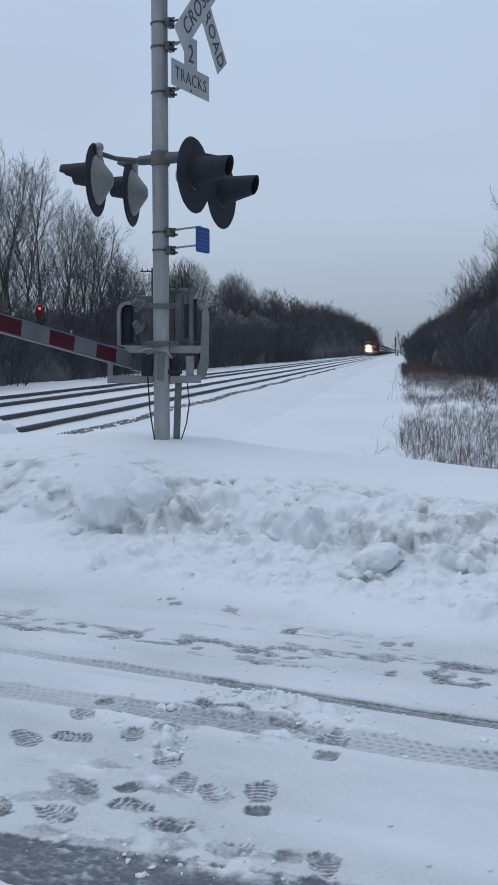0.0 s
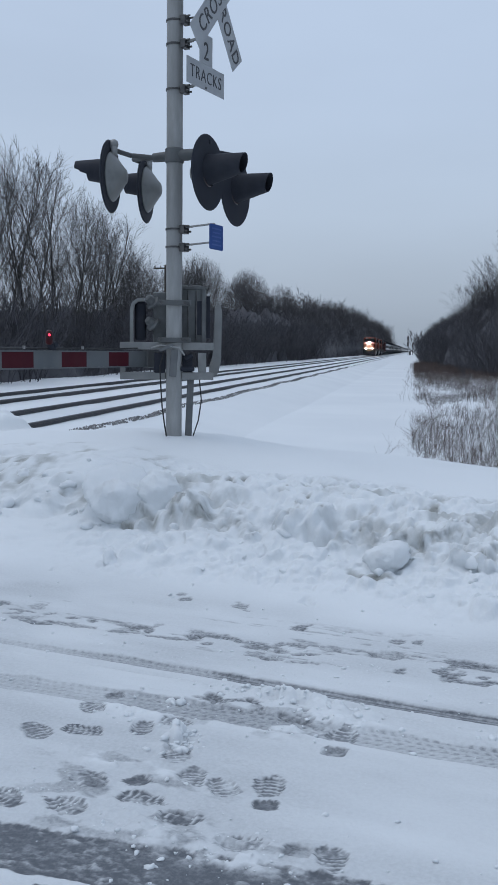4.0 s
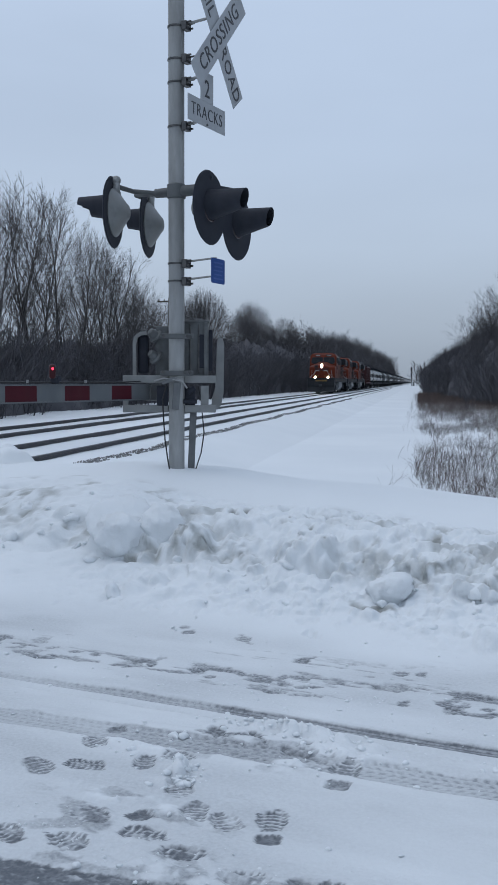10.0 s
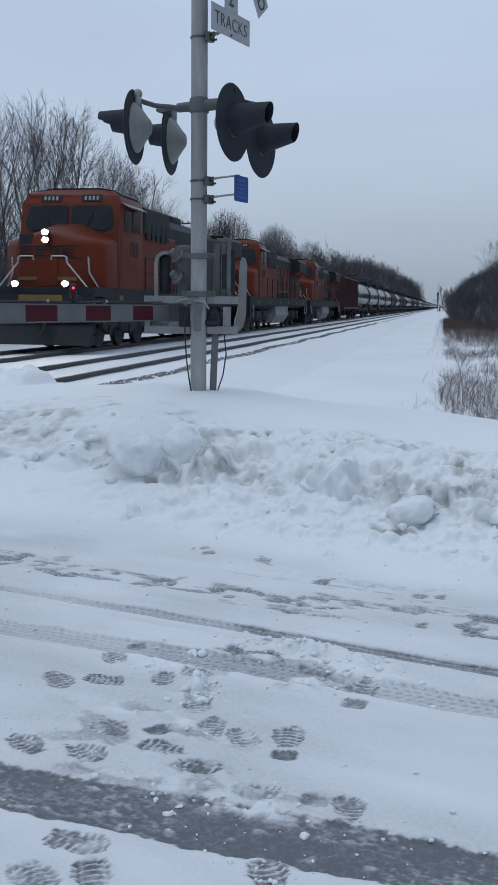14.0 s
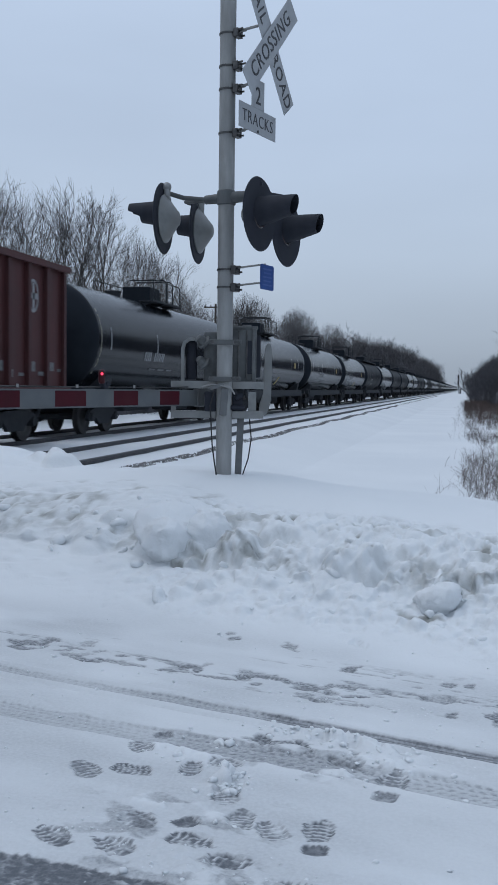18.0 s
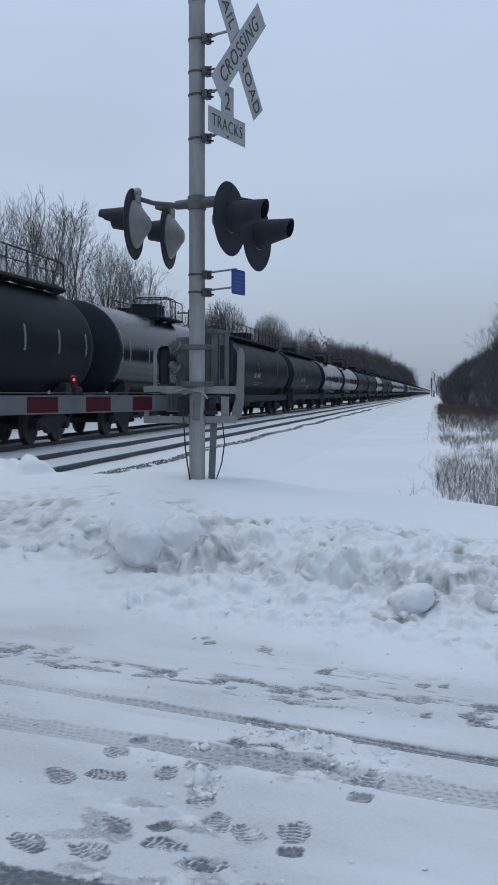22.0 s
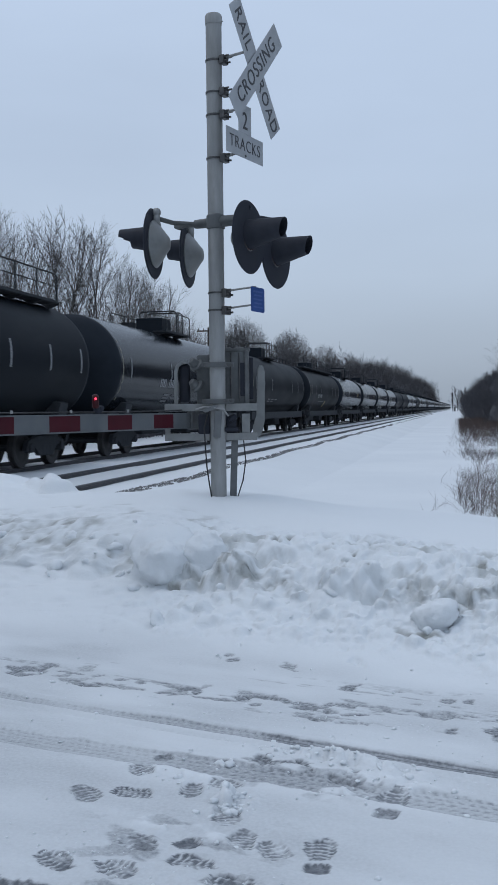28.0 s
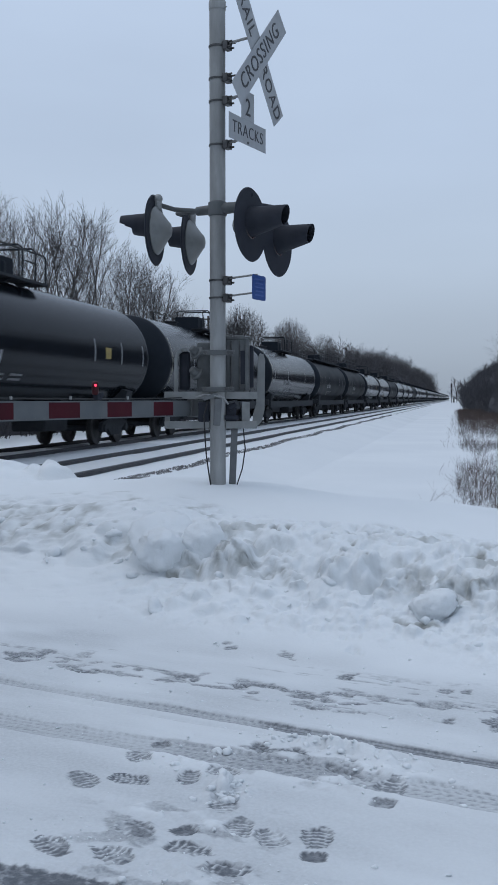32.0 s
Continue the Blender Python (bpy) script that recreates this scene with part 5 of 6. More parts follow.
    strew("bare_thicket", MID_TREES, rows, TWIG, "thicket of slender bare trees behind the reeds", "woods")
    rows = []
    for i in range(60):
        x = edge_left(45) - 0.8 - 9 * rs.rand() ** 1.3
        q = 1.6 + 2.3 * rs.rand()
        rows.append((rs.randint(6), x, q * abs(x), -0.1, (0.33 + 0.24 * rs.rand()) * abs(x) / 20.5, 0.9, rs.rand() * 6.28))
    strew("bare_thicket", MID_TREES, rows, TWIG, "thicket of slender bare saplings under the tall trees", "woods")
    # undergrowth: shrubs with many stems along the edge of the woods
    rows = []
    for i in range(210):
        y = 24 + 160 * rs.rand() ** 1.15
        rows.append((rs.randint(6), edge_left(y) + 0.6 - 3.2 * rs.rand(), y, -0.1, (0.55 + 0.65 * rs.rand()) * (1 + 0.004 * (y - 40)), 1.2, rs.rand() * 6.28))
    strew("undergrowth", SHRUBS, rows, BRUSH, "bare many-stemmed shrubs at the edge of the woods", "shrubs")
    rows = []
    for i in range(120):
        y = 66 + 110 * rs.rand() ** 1.3
        rows.append((rs.randint(6), edge_right(y) - 0.6 + 4.0 * rs.rand(), y, -0.45, (0.45 + 0.75 * rs.rand()) * (1 + 0.003 * (y - 60)), 1.2, rs.rand() * 6.28))
    rows += [(k % 6, x, y, -0.45, s, 0.6, 0.7 * k) for k, (x, y, s) in enumerate(((5.2, 52, 0.55), (4.1, 43, 0.42), (6.2, 58, 0.6), (3.0, 60, 0.4)))]
    strew("undergrowth", SHRUBS, rows, BRUSH, "bare many-stemmed shrubs behind the reeds", "shrubs")
    # the dark inside of the thickets
    for side, edge, dx, y0, tops, z, label in ((-1, edge_left, 26, 10, ((10, 3.2), (60, 3.7), (84, 4.2), (100, 5.6), (130, 7.4), (171, 9.0), (266, 11.4), (420, 13.8), (600, 16)), -0.1, "dense dark leafless brush under the trees"),
                                               # right brush before y = 62 is unseen, added tall to darken tank
                                               # reflections
                                               (1, edge_right, 26, 14, ((14, 17), (50, 16), (62, 13), (72, 11), (86, 11.5), (100, 11.5), (140, 11), (200, 11.0), (290, 12.5), (430, 14), (700, 17)), -0.45, "dense dark leafless brush behind the reeds")):
        ys = np.concatenate([np.arange(y0, 120, 0.4), np.arange(120, 320, 1.1), 320 * 1.012 ** np.arange(0, 84)])
        ds = np.concatenate([np.arange(0, 6, 0.4), np.arange(6, dx + 1, 1.3)])
        D, Y = np.meshgrid(ds, ys)
        lump = 1 + (0.45 * fbm(D * 0.16 + 3, Y * 0.11, 601, 4) + 0.55 * fbm(D * 0.9, Y * 0.75, 607, 3) + 0.35 * fbm(D * 3.1, Y * 2.3, 609, 2)) * (1.0 if side < 0 else 0.55)
        H = np.interp(Y, [p[0] for p in tops], [p[1] for p in tops]) * lump * (0.10 + 0.90 * np.clip((D + 0.1) / (5.0 if side < 0 else 8.0), 0, 1) ** (0.62 if side < 0 else 0.7))
        X = np.array([edge(y) for y in ys])[:, None] + side * (D + 1.3 * fbm(Y * 0.21, Y * 0, 611, 4) + 0.7 * fbm(D * 1.3, Y * 1.3, 613, 3))
        H[:, 0] = -0.3
        h, w = H.shape
        idx = np.arange(h * w).reshape(h, w)
        quads = np.stack([idx[:-1, :-1], idx[:-1, 1:], idx[1:, 1:], idx[1:, :-1]], -1).reshape(-1, 4)
        vs, fs = [np.stack([X, Y + 0.35 * fbm(D * 1.7, Y * 1.7, 617, 2), z + 0.80 * H], -1).reshape(-1, 3)], [quads]
        pr = []
        for _ in range(11000):
            i0 = int(np.searchsorted(ys, 30 if side < 0 else 60))
            i, j = min(h - 1, i0 + int((h - i0) * rs.rand() ** 1.3)), int(rs.rand() ** 1.4 * (w - 1))
            p = vs[0][i * w + j] + np.array([0, rs.rand() - 0.5, -0.2])
            ln = (0.5 + 0.9 * rs.rand()) * (0.7 + 0.0045 * p[1])
            r = 0.007 + 0.00007 * p[1]
            e = p + np.array([rs.randn() * 0.35 + side * -0.15, rs.randn() * 0.35, 0.75 + 0.4 * rs.rand()]) * ln
            pr.append((p, e, r, r * 0.5))
            for _ in range(2):
                q = p + (e - p) * (0.3 + 0.5 * rs.rand())
                pr.append((q, q + np.array([rs.randn() * 0.4, rs.randn() * 0.4, 0.35 + 0.4 * rs.rand()]) * ln * 0.6, r * 0.7, r * 0.4))
        v2, f2 = sticks(pr, 3)
        fs.append(f2 + len(vs[0]))
        vs.append(v2)
        tagged(new("brush", mesh_np("brush", np.concatenate(vs), np.concatenate(fs), BRUSH)), label, "brush", kind="stuff")
    # dry grass and reeds on the verge, thin in front and thick towards the woods
    pr = []
    count = 40000
    ry = 14.5 + 118 * rs.rand(count) ** 1.45
    rx = 0.02 + rs.rand(count) * np.interp(ry, [14, 60, 72, 100, 132], [4.5, 9.5, 8.5, 5.0, 3.5]) + 0.3 * fbm(ry * 0.5, ry * 0, 405, 3)
    rx = np.where(rs.rand(count) < 0.004, -0.55 + 0.5 * rs.rand(count), rx)
    keep = 0.45 * (vnoise(rx * 0.7, ry * 0.16, 407) - 0.5) + 0.6 * vnoise(rx * 1.6, ry * 0.5, 401) + 0.5 * vnoise(rx * 4.0, ry * 1.6, 403) > np.interp(ry, [14, 22, 35, 48, 62, 130], [0.52, 0.56, 0.55, 0.47, 0.34, 0.28])
    for x, y in zip(rx[keep], ry[keep]):
        tuft = vnoise(np.array([x * 1.1]), np.array([y * 0.35]), 409)[0]
        h = (0.16 + 0.36 * rs.rand() + 0.25 * max(0, tuft - 0.5)) * (1 + 0.006 * max(0, y - 40))
        lx, ly = 0.09 * rs.randn() + 0.03, 0.07 * rs.randn()
        r = 0.0009 + 0.0009 * rs.rand() + 0.00004 * y
        a = np.array([x, y, -0.42])
        m = a + np.array([lx * 0.5, ly * 0.4, h * 0.6])
        e = a + np.array([lx * 1.8, ly * 1.6, h])
        pr += [(a, m, r, r * 0.8), (m, e, r * 0.8, r * 0.4)]
        if rs.rand() < 0.35:
            pr.append((m, m + np.array([rs.randn() * 0.12, rs.randn() * 0.12, 0.08 + 0.14 * rs.rand()]), r * 0.7, r * 0.3))
    tagged(new("dry_reeds", mesh_np("dry_reeds", *sticks(pr, 3), REED)), "dry brown reeds standing in the snow", "reeds", kind="stuff")


build_woods()


def build_signal():
    """A trackside colour light signal far down the line."""
    s = empty("trackside_signal", pose(-2.9, 464, -0.3))
    tagged(s, "dark trackside light signal far down the line", "railway signal")
    bm = bmesh.new()
    cone(bm, (0, 0, 0), (0, 0, 6.4), 0.12, seg=10)
    part("post", bm, BLACKPAINT, s)
    for z in (7.6, 5.0):
        bm = bmesh.new()
        box(bm, (0.75, 0.3, 1.9), (-0.1, -0.2, z), bevel=0.1)
        part("signal_head", bm, BLACKPAINT, s)
    bm = bmesh.new()
    cone(bm, (2.1, 4, 0), (2.1, 4, 4.6), 0.12, seg=8)
    box(bm, (0.6, 0.3, 1.2), (2.1, 3.8, 4.6))
    part("short_post", bm, BLACKPAINT, s)
    bm = bmesh.new()
    box(bm, (0.9, 0.9, 2.0), (0.9, 2, 1.0), bevel=0.03)
    part("relay_case", bm, GREYPAINT, s)


def build_utility_pole():
    WOOD = surface("weathered_pole_wood", (0.06, 0.052, 0.045), (0.11, 0.095, 0.08), 4, 0.9, 0, 0.2, 30, stretch=(1, 1, 0.2))
    p = empty("utility_pole", pose(-24.2, 96, -0.6))
    tagged(p, "weathered wooden utility pole with a crossarm in the woods", "utility pole")
    bm = bmesh.new()
    cone(bm, (0, 0, -0.3), (0, 0, 10.3), 0.15, 0.10, 10)
    part("pole", bm, WOOD, p)
    bm = bmesh.new()
    box(bm, (2.3, 0.12, 0.14), (0, -0.12, 9.95))
    part("crossarm", bm, WOOD, p)
    for x in (-1.0, -0.45, 0.45, 1.0):
        bm = bmesh.new()
        lathe(bm, [(0.05, 10.02), (0.07, 10.06), (0.05, 10.12), (0.06, 10.17), (0.02, 10.22)], 8, pose(x, -0.12, 0))
        part("insulator", bm, GREYPAINT, p)


build_signal()
build_utility_pole()

# ---------------------------------------------------------------- train
TANKBLACK = surface("tank_black_paint", (0.0065, 0.009, 0.013), (0.010, 0.013, 0.018), 1.3, 0.18, 0.0, 0.0, 40, rand=0.25, stain=(0.018, 0.020, 0.024), stain_scale=0.7, stain_amount=0.5, stretch=(1, 0.35, 1), spec=0.06, rvar=0.03)
TANKDULL = surface("tank_faded_black", (0.0065, 0.009, 0.0125), (0.011, 0.0135, 0.0175), 1.1, 0.5, 0.0, 0.0, 40, rand=0.2, stain=(0.019, 0.021, 0.025), stain_scale=0.9, stain_amount=0.5, stretch=(1, 0.35, 1), spec=0.05)
TANKDIRT = surface("tank_head_black", (0.013, 0.017, 0.023), (0.018, 0.023, 0.030), 2, 0.6, 0.0, 0.05, 40, rand=0.2, spec=0.08)
UNDER = surface("grimy_underframe", (0.026, 0.030, 0.036), (0.042, 0.045, 0.050), 6, 0.75, 0.0, 0.2, 30, spec=0.2)
WHEEL = surface("wheel_steel", (0.020, 0.021, 0.023), (0.036, 0.034, 0.033), 7, 0.6, 0.0, 0.1, 40)
WHITEMARK = surface("white_stencil", (0.22, 0.23, 0.24), (0.32, 0.33, 0.34), 9, 0.6)
DULLMARK = surface("worn_stencil", (0.10, 0.105, 0.11), (0.17, 0.175, 0.18), 14, 0.6)
CREAMMARK = surface("cream_reflector", (0.20, 0.19, 0.14), (0.30, 0.28, 0.21), 9, 0.5)
YELLOWMARK = surface("yellow_reflector", (0.26, 0.19, 0.045), (0.34, 0.26, 0.065), 9, 0.5)
ORANGE = surface("loco_orange", (0.092, 0.0135, 0.003), (0.128, 0.019, 0.004), 1.6, 0.5, 0, 0.03, 50, stain=(0.05, 0.013, 0.007), stain_scale=0.8, stain_amount=0.6, spec=0.2)
LOCODARK = surface("loco_roof_black", (0.012, 0.015, 0.019), (0.021, 0.024, 0.028), 3, 0.6, 0, 0.1, 30, spec=0.2)
LOCOYELLOW = surface("loco_yellow", (0.11, 0.062, 0.009), (0.16, 0.092, 0.013), 3, 0.5)
LOCOGREY = surface("fuel_tank_snow_dust", (0.16, 0.165, 0.17), (0.30, 0.31, 0.32), 3, 0.7, 0, 0.1, 30)
GLASS = surface("dark_window_glass", (0.008, 0.010, 0.013), (0.014, 0.016, 0.02), 2, 0.1, spec=0.22)
RAILWHITE = surface("white_grab_rail", (0.40, 0.41, 0.42), (0.50, 0.51, 0.52), 8, 0.5)
HEADLIGHT = glow("headlight", (1.0, 0.80, 0.52), 700.0)
MAROON = surface("maroon_hopper_paint", (0.050, 0.010, 0.011), (0.070, 0.015, 0.015), 1.2, 0.6, 0, 0.04, 40, stain=(0.035, 0.014, 0.014), stain_scale=0.8, stain_amount=0.6, stretch=(1, 1, 0.4))
HOPDARK = surface("maroon_rib", (0.042, 0.009, 0.010), (0.058, 0.013, 0.013), 3, 0.65, 0, 0.04)


def wheel_mesh(r):
    bm = bmesh.new()
    lathe(bm, [(0.06, -0.075), (r * 0.62, -0.05), (r * 0.8, -0.065), (r, -0.065), (r, 0.045), (r + 0.027, 0.05), (r + 0.027, 0.075), (r * 0.8, 0.075), (r * 0.62, 0.03), (0.06, 0.06)], 22, pose(0, 0, 0, 0, 90, 0))
    return mesh("wheel", bm, False, WHEEL)


WHEEL36, WHEEL42 = wheel_mesh(0.457), wheel_mesh(0.533)


def sideframe_mesh():
    bm = bmesh.new()
    prism(bm, [(-1.15, 0.40), (-1.02, 0.62), (-0.55, 0.72), (0.55, 0.72), (1.02, 0.62), (1.15, 0.40), (0.95, 0.34), (0.72, 0.52), (0.36, 0.26), (-0.36, 0.26), (-0.72, 0.52), (-0.95, 0.34)], 0.11, pose(0, 0, 0, 0, 0, 90))
    for y in (-0.89, 0.89):
        cone(bm, (-0.10, y, 0.457), (0.10, y, 0.457), 0.11, seg=12)
    for y in (-0.2, 0, 0.2):
        cone(bm, (0, y, 0.30), (0, y, 0.56), 0.06, seg=8)
    return mesh("side_frame", bm, False, UNDER)


def bolster_mesh():
    bm = bmesh.new()
    box(bm, (2.1, 0.36, 0.26), (0, 0, 0.60), bevel=0.02)
    for y in (-0.89, 0.89):
        cone(bm, (-0.72, y, 0.457), (0.72, y, 0.457), 0.08, seg=10)
    return mesh("bolster", bm, False, UNDER)


SIDEFRAME, BOLSTER = sideframe_mesh(), bolster_mesh()


def truck(parent, y, wheels=True):
    b = part("truck", BOLSTER, None, parent, m=pose(0, y, 0))
    for s in (-1, 1):
        part("side_frame", SIDEFRAME, None, b, m=pose(s * 1.0, 0, 0))
        if wheels:
            for d in (-0.89, 0.89):
                part("wheel", WHEEL36, None, b, m=pose(s * GAUGE / 2, d, 0.457, 0, 0, 0 if s < 0 else 180))


TL, TR, TZ = 18.13, 1.525, 2.52      # tank car's length over couplers, tank radius and axis height


def tank_mesh(paint):
    bm = bmesh.new()
    prof = []
    h0, h1 = 0.62, TL - 0.62
    for k in range(9):
        a = math.pi / 2 * k / 8
        prof.append((max(0.02, TR * math.sin(a)), h0 + 0.62 - 0.62 * math.cos(a)))
    prof += [(TR + 0.004, h0 + 0.66), (TR + 0.004, h0 + 0.74), (TR, h0 + 0.78), (TR, h1 - 0.78), (TR + 0.004, h1 - 0.74), (TR + 0.004, h1 - 0.66)]
    for k in range(8, -1, -1):
        a = math.pi / 2 * k / 8
        prof.append((max(0.02, TR * math.sin(a)), h1 - 0.62 + 0.62 * math.cos(a)))
    lathe(bm, prof, 56, pose(0, 0, TZ, -90, 0, 0))
    bmesh.ops.recalc_face_normals(bm, faces=bm.faces)
    for f in bm.faces:
        c = f.calc_center_median()
        f.material_index = 1 if c.y < h0 + 0.70 or c.y > h1 - 0.70 else 0
    for e in bm.edges:
        e.smooth = len(e.link_faces) == 2 and e.calc_face_angle(0) < radians(30)
    me = mesh("tank", bm, False, (paint, TANKDIRT))
    for p in me.polygons:
        p.use_smooth = True
    return me


def underframe_mesh():
    bm = bmesh.new()
    for y in (1.9, TL - 1.9):
        s = -1 if y < 5 else 1
        box(bm, (0.55, 3.4, 0.34), (0, y, 0.92))
        prism(bm, [(-1.25, 1.05), (1.25, 1.05), (1.35, 1.5), (1.0, 1.62), (0.6, 1.2), (-0.6, 1.2), (-1.0, 1.62), (-1.35, 1.5)], 0.5, pose(0, y + s * -0.55, 0))
        box(bm, (2.9, 0.10, 0.22), (0, y + s * 1.15, 1.08))
        box(bm, (2.7, 0.9, 0.04), (0, y + s * 0.9, 1.22))
    box(bm, (0.7, TL - 3.0, 0.36), (0, TL / 2, 0.92))
    box(bm, (1.5, 2.4, 0.5), (0, TL / 2 - 2.4, 0.78), bevel=0.05)
    box(bm, (0.9, 1.5, 0.55), (0.3, TL / 2 + 2.6, 0.74), bevel=0.05)
    for s in (-1, 1):
        box(bm, (0.09, TL - 3.2, 0.34), (s * 1.36, TL / 2, 1.0))
    return mesh("underframe", bm, False, UNDER)


def coupler_mesh():
    bm = bmesh.new()
    box(bm, (0.2, 0.75, 0.22), (0, 0.38, 0.87), bevel=0.02)
    box(bm, (0.34, 0.26, 0.28), (0, 0.06, 0.87), bevel=0.05)
    tube(bm, [(0.25, 0.5, 0.75), (0.26, 0.2, 0.45), (0.24, 0.0, 0.42)], 0.035, 6)
    return mesh("coupler", bm, False, UNDER)


def housing_mesh():
    bm = bmesh.new()
    lathe(bm, [(0.50, 0), (0.50, 0.48), (0.46, 0.52), (0.1, 0.53)], 18, pose(0, TL / 2 + 0.2, TZ + TR - 0.08))
    box(bm, (0.95, 1.15, 0.55), (0, TL / 2 + 0.2, TZ + TR + 0.255), bevel=0.03)
    return mesh("valve_housing", bm, False, TANKDIRT)


def manway_mesh():
    bm = bmesh.new()
    lathe(bm, [(0.24, -0.1), (0.24, 0.12), (0.27, 0.13), (0.27, 0.17), (0.1, 0.19)], 16, pose(0, TL / 2 - 2.6, TZ + TR))
    return mesh("manway", bm, False, UNDER)


def platform_mesh(long):
    bm = bmesh.new()
    z = TZ + TR - 0.03
    y0, y1 = (1.9, TL - 1.9) if long else (TL / 2 - 1.7, TL / 2 + 1.5)
    for s in (-1, 1):
        box(bm, (0.45, y1 - y0, 0.04), (s * 0.77, (y0 + y1) / 2, z - 0.02))
        box(bm, (0.04, y1 - y0, 0.06), (s * 1.0, (y0 + y1) / 2, z))
        for k in range(int((y1 - y0) / 1.1) + 1):
            y = y0 + 0.1 + k * 1.1
            prism(bm, [(s * 0.5, z - 0.02), (s * 1.0, z - 0.02), (s * 1.0, z - 0.06), (s * 0.72, z - 0.16)], 0.04, pose(0, y, 0))
    return mesh("platform", bm, False, UNDER)


def railing_mesh(long):
    """Handrail of one side, standing on the platform's edge."""
    bm = bmesh.new()
    z = TZ + TR
    y0, y1 = (2.0, TL - 2.0) if long else (TL / 2 - 1.6, TL / 2 + 1.4)
    n = 13 if long else 3
    for k in range(n):
        y = y0 + (y1 - y0) * k / (n - 1)
        box(bm, (0.025, 0.06, 0.64), (1.0, y, z + 0.30))
    tube(bm, [(1.0, y0, z + 0.05), (1.0, y0, z + 0.55), (1.0, y0 + 0.10, z + 0.64), (1.0, y1 - 0.10, z + 0.64), (1.0, y1, z + 0.55), (1.0, y1, z + 0.05)], 0.022, 6)
    if long:
        tube(bm, [(1.0, y0, z + 0.34), (1.0, y1, z + 0.34)], 0.016, 5)
    return mesh("handrail", bm, False, UNDER)


def hoop_mesh():
    bm = bmesh.new()
    z = TZ + TR
    for y in (TL / 2 + 0.75, TL / 2 + 1.5):
        tube(bm, [(-0.7, y, z - 0.1), (-0.7, y, z + 0.78), (-0.6, y, z + 0.86), (0.6, y, z + 0.86), (0.7, y, z + 0.78), (0.7, y, z - 0.1)], 0.025, 6)
    for x in (-0.7, 0.7):
        tube(bm, [(x, TL / 2 + 0.75, z + 0.5), (x, TL / 2 + 1.5, z + 0.5)], 0.02, 5)
    return mesh("safety_hoop", bm, False, UNDER)


def on_tank(y, z0, z1, w, mat, name):
    """A thin painted mark on the tank's flank, between two heights."""
    bm = bmesh.new()
    rows = []
    for k in range(7):
        z = z0 + (z1 - z0) * k / 6
        x = math.sqrt(max(0.0, (TR + 0.006) ** 2 - (z - TZ) ** 2))
        rows.append((bm.verts.new((x, y - w / 2, z)), bm.verts.new((x, y + w / 2, z))))
    for a, b in zip(rows, rows[1:]):
        bm.faces.new((a[0], a[1], b[1], b[0]))
    return mesh(name, bm, False, mat)


TANK = {False: tank_mesh(TANKBLACK), True: tank_mesh(TANKDULL)}
UNDERFRAME, COUPLER, HOUSING = underframe_mesh(), coupler_mesh(), housing_mesh()
PLATFORM = {False: platform_mesh(False), True: platform_mesh(True)}
RAILING = {False: railing_mesh(False), True: railing_mesh(True)}
HOOP, MANWAY = hoop_mesh(), manway_mesh()
STRIPES = [on_tank(y, 2.25, 2.85, 0.07, WHITEMARK, "reflective_stripe") for y in (2.2, 4.2, 6.3, 12.4, 14.5, 16.4)]
BAND = on_tank(1.47, 1.6, 3.3, 0.05, CREAMMARK, "reflective_band")
PLACARD = on_tank(13.4, 2.35, 2.65, 0.42, YELLOWMARK, "placard")
SLASH = on_tank(9.4, 1.45, 1.84, 0.34, YELLOWMARK, "yellow_panel")
NUMBERS = [on_tank(5.2 + 0.17 * k + (0.25 if k > 3 else 0), 2.04, 2.30, 0.10, WHITEMARK, "stencil_mark") for k in range(10)]
NOTES = [on_tank(6.2 + 0.9 * (k % 3), 1.78 - 0.10 * (k // 3), 1.83 - 0.10 * (k // 3), 0.62, DULLMARK, "stencil_line") for k in range(9)]


def tank_car(i):
    near = i < 26
    car = empty("tank_car")
    long = i in (4, 6, 7, 10, 11, 14, 19, 20, 23) or i > 25 and i % 5 == 2
    tagged(car, "black railway tank car with a full-length handrail" if long else "glossy black railway tank car with a small top platform", "tank car", "tank cars of the train")
    part("tank", TANK[long or i == 13], None, car)
    part("underframe", UNDERFRAME, None, car)
    truck(car, 2.9, near)
    truck(car, TL - 2.9, near)
    part("valve_housing", HOUSING, None, car)
    part("platform", PLATFORM[long], None, car)
    if not near:
        return car
    part("manway", MANWAY, None, car)
    part("coupler", COUPLER, None, car)
    part("coupler", COUPLER, None, car, m=pose(0, TL, 0, 0, 0, 180))
    part("handrail", RAILING[long], None, car)
    part("handrail", RAILING[long], None, car, m=pose(0, 0, 0) @ Matrix.Diagonal((-1, 1, 1, 1)))
    if not long:
        part("safety_hoop", HOOP, None, car)
    for k in ((0, 1, 2, 3, 4, 5) if i % 3 else (0, 2, 3, 5)):
        part("reflective_stripe", STRIPES[k], None, car)
    part("reflective_band", BAND, None, car)
    if i % 4 != 1:
        for q in NUMBERS:
            part("stencil_mark", q, None, car)
    for q in NOTES[: 3 + (i * 5) % 7]:
        part("stencil_line", q, None, car)
    if i in (1, 2, 3, 8, 15, 16, 21):
        part("placard", PLACARD, None, car)
    if i in (1, 3, 7, 14, 17, 22):
        part("yellow_panel", SLASH, None, car)
    return car


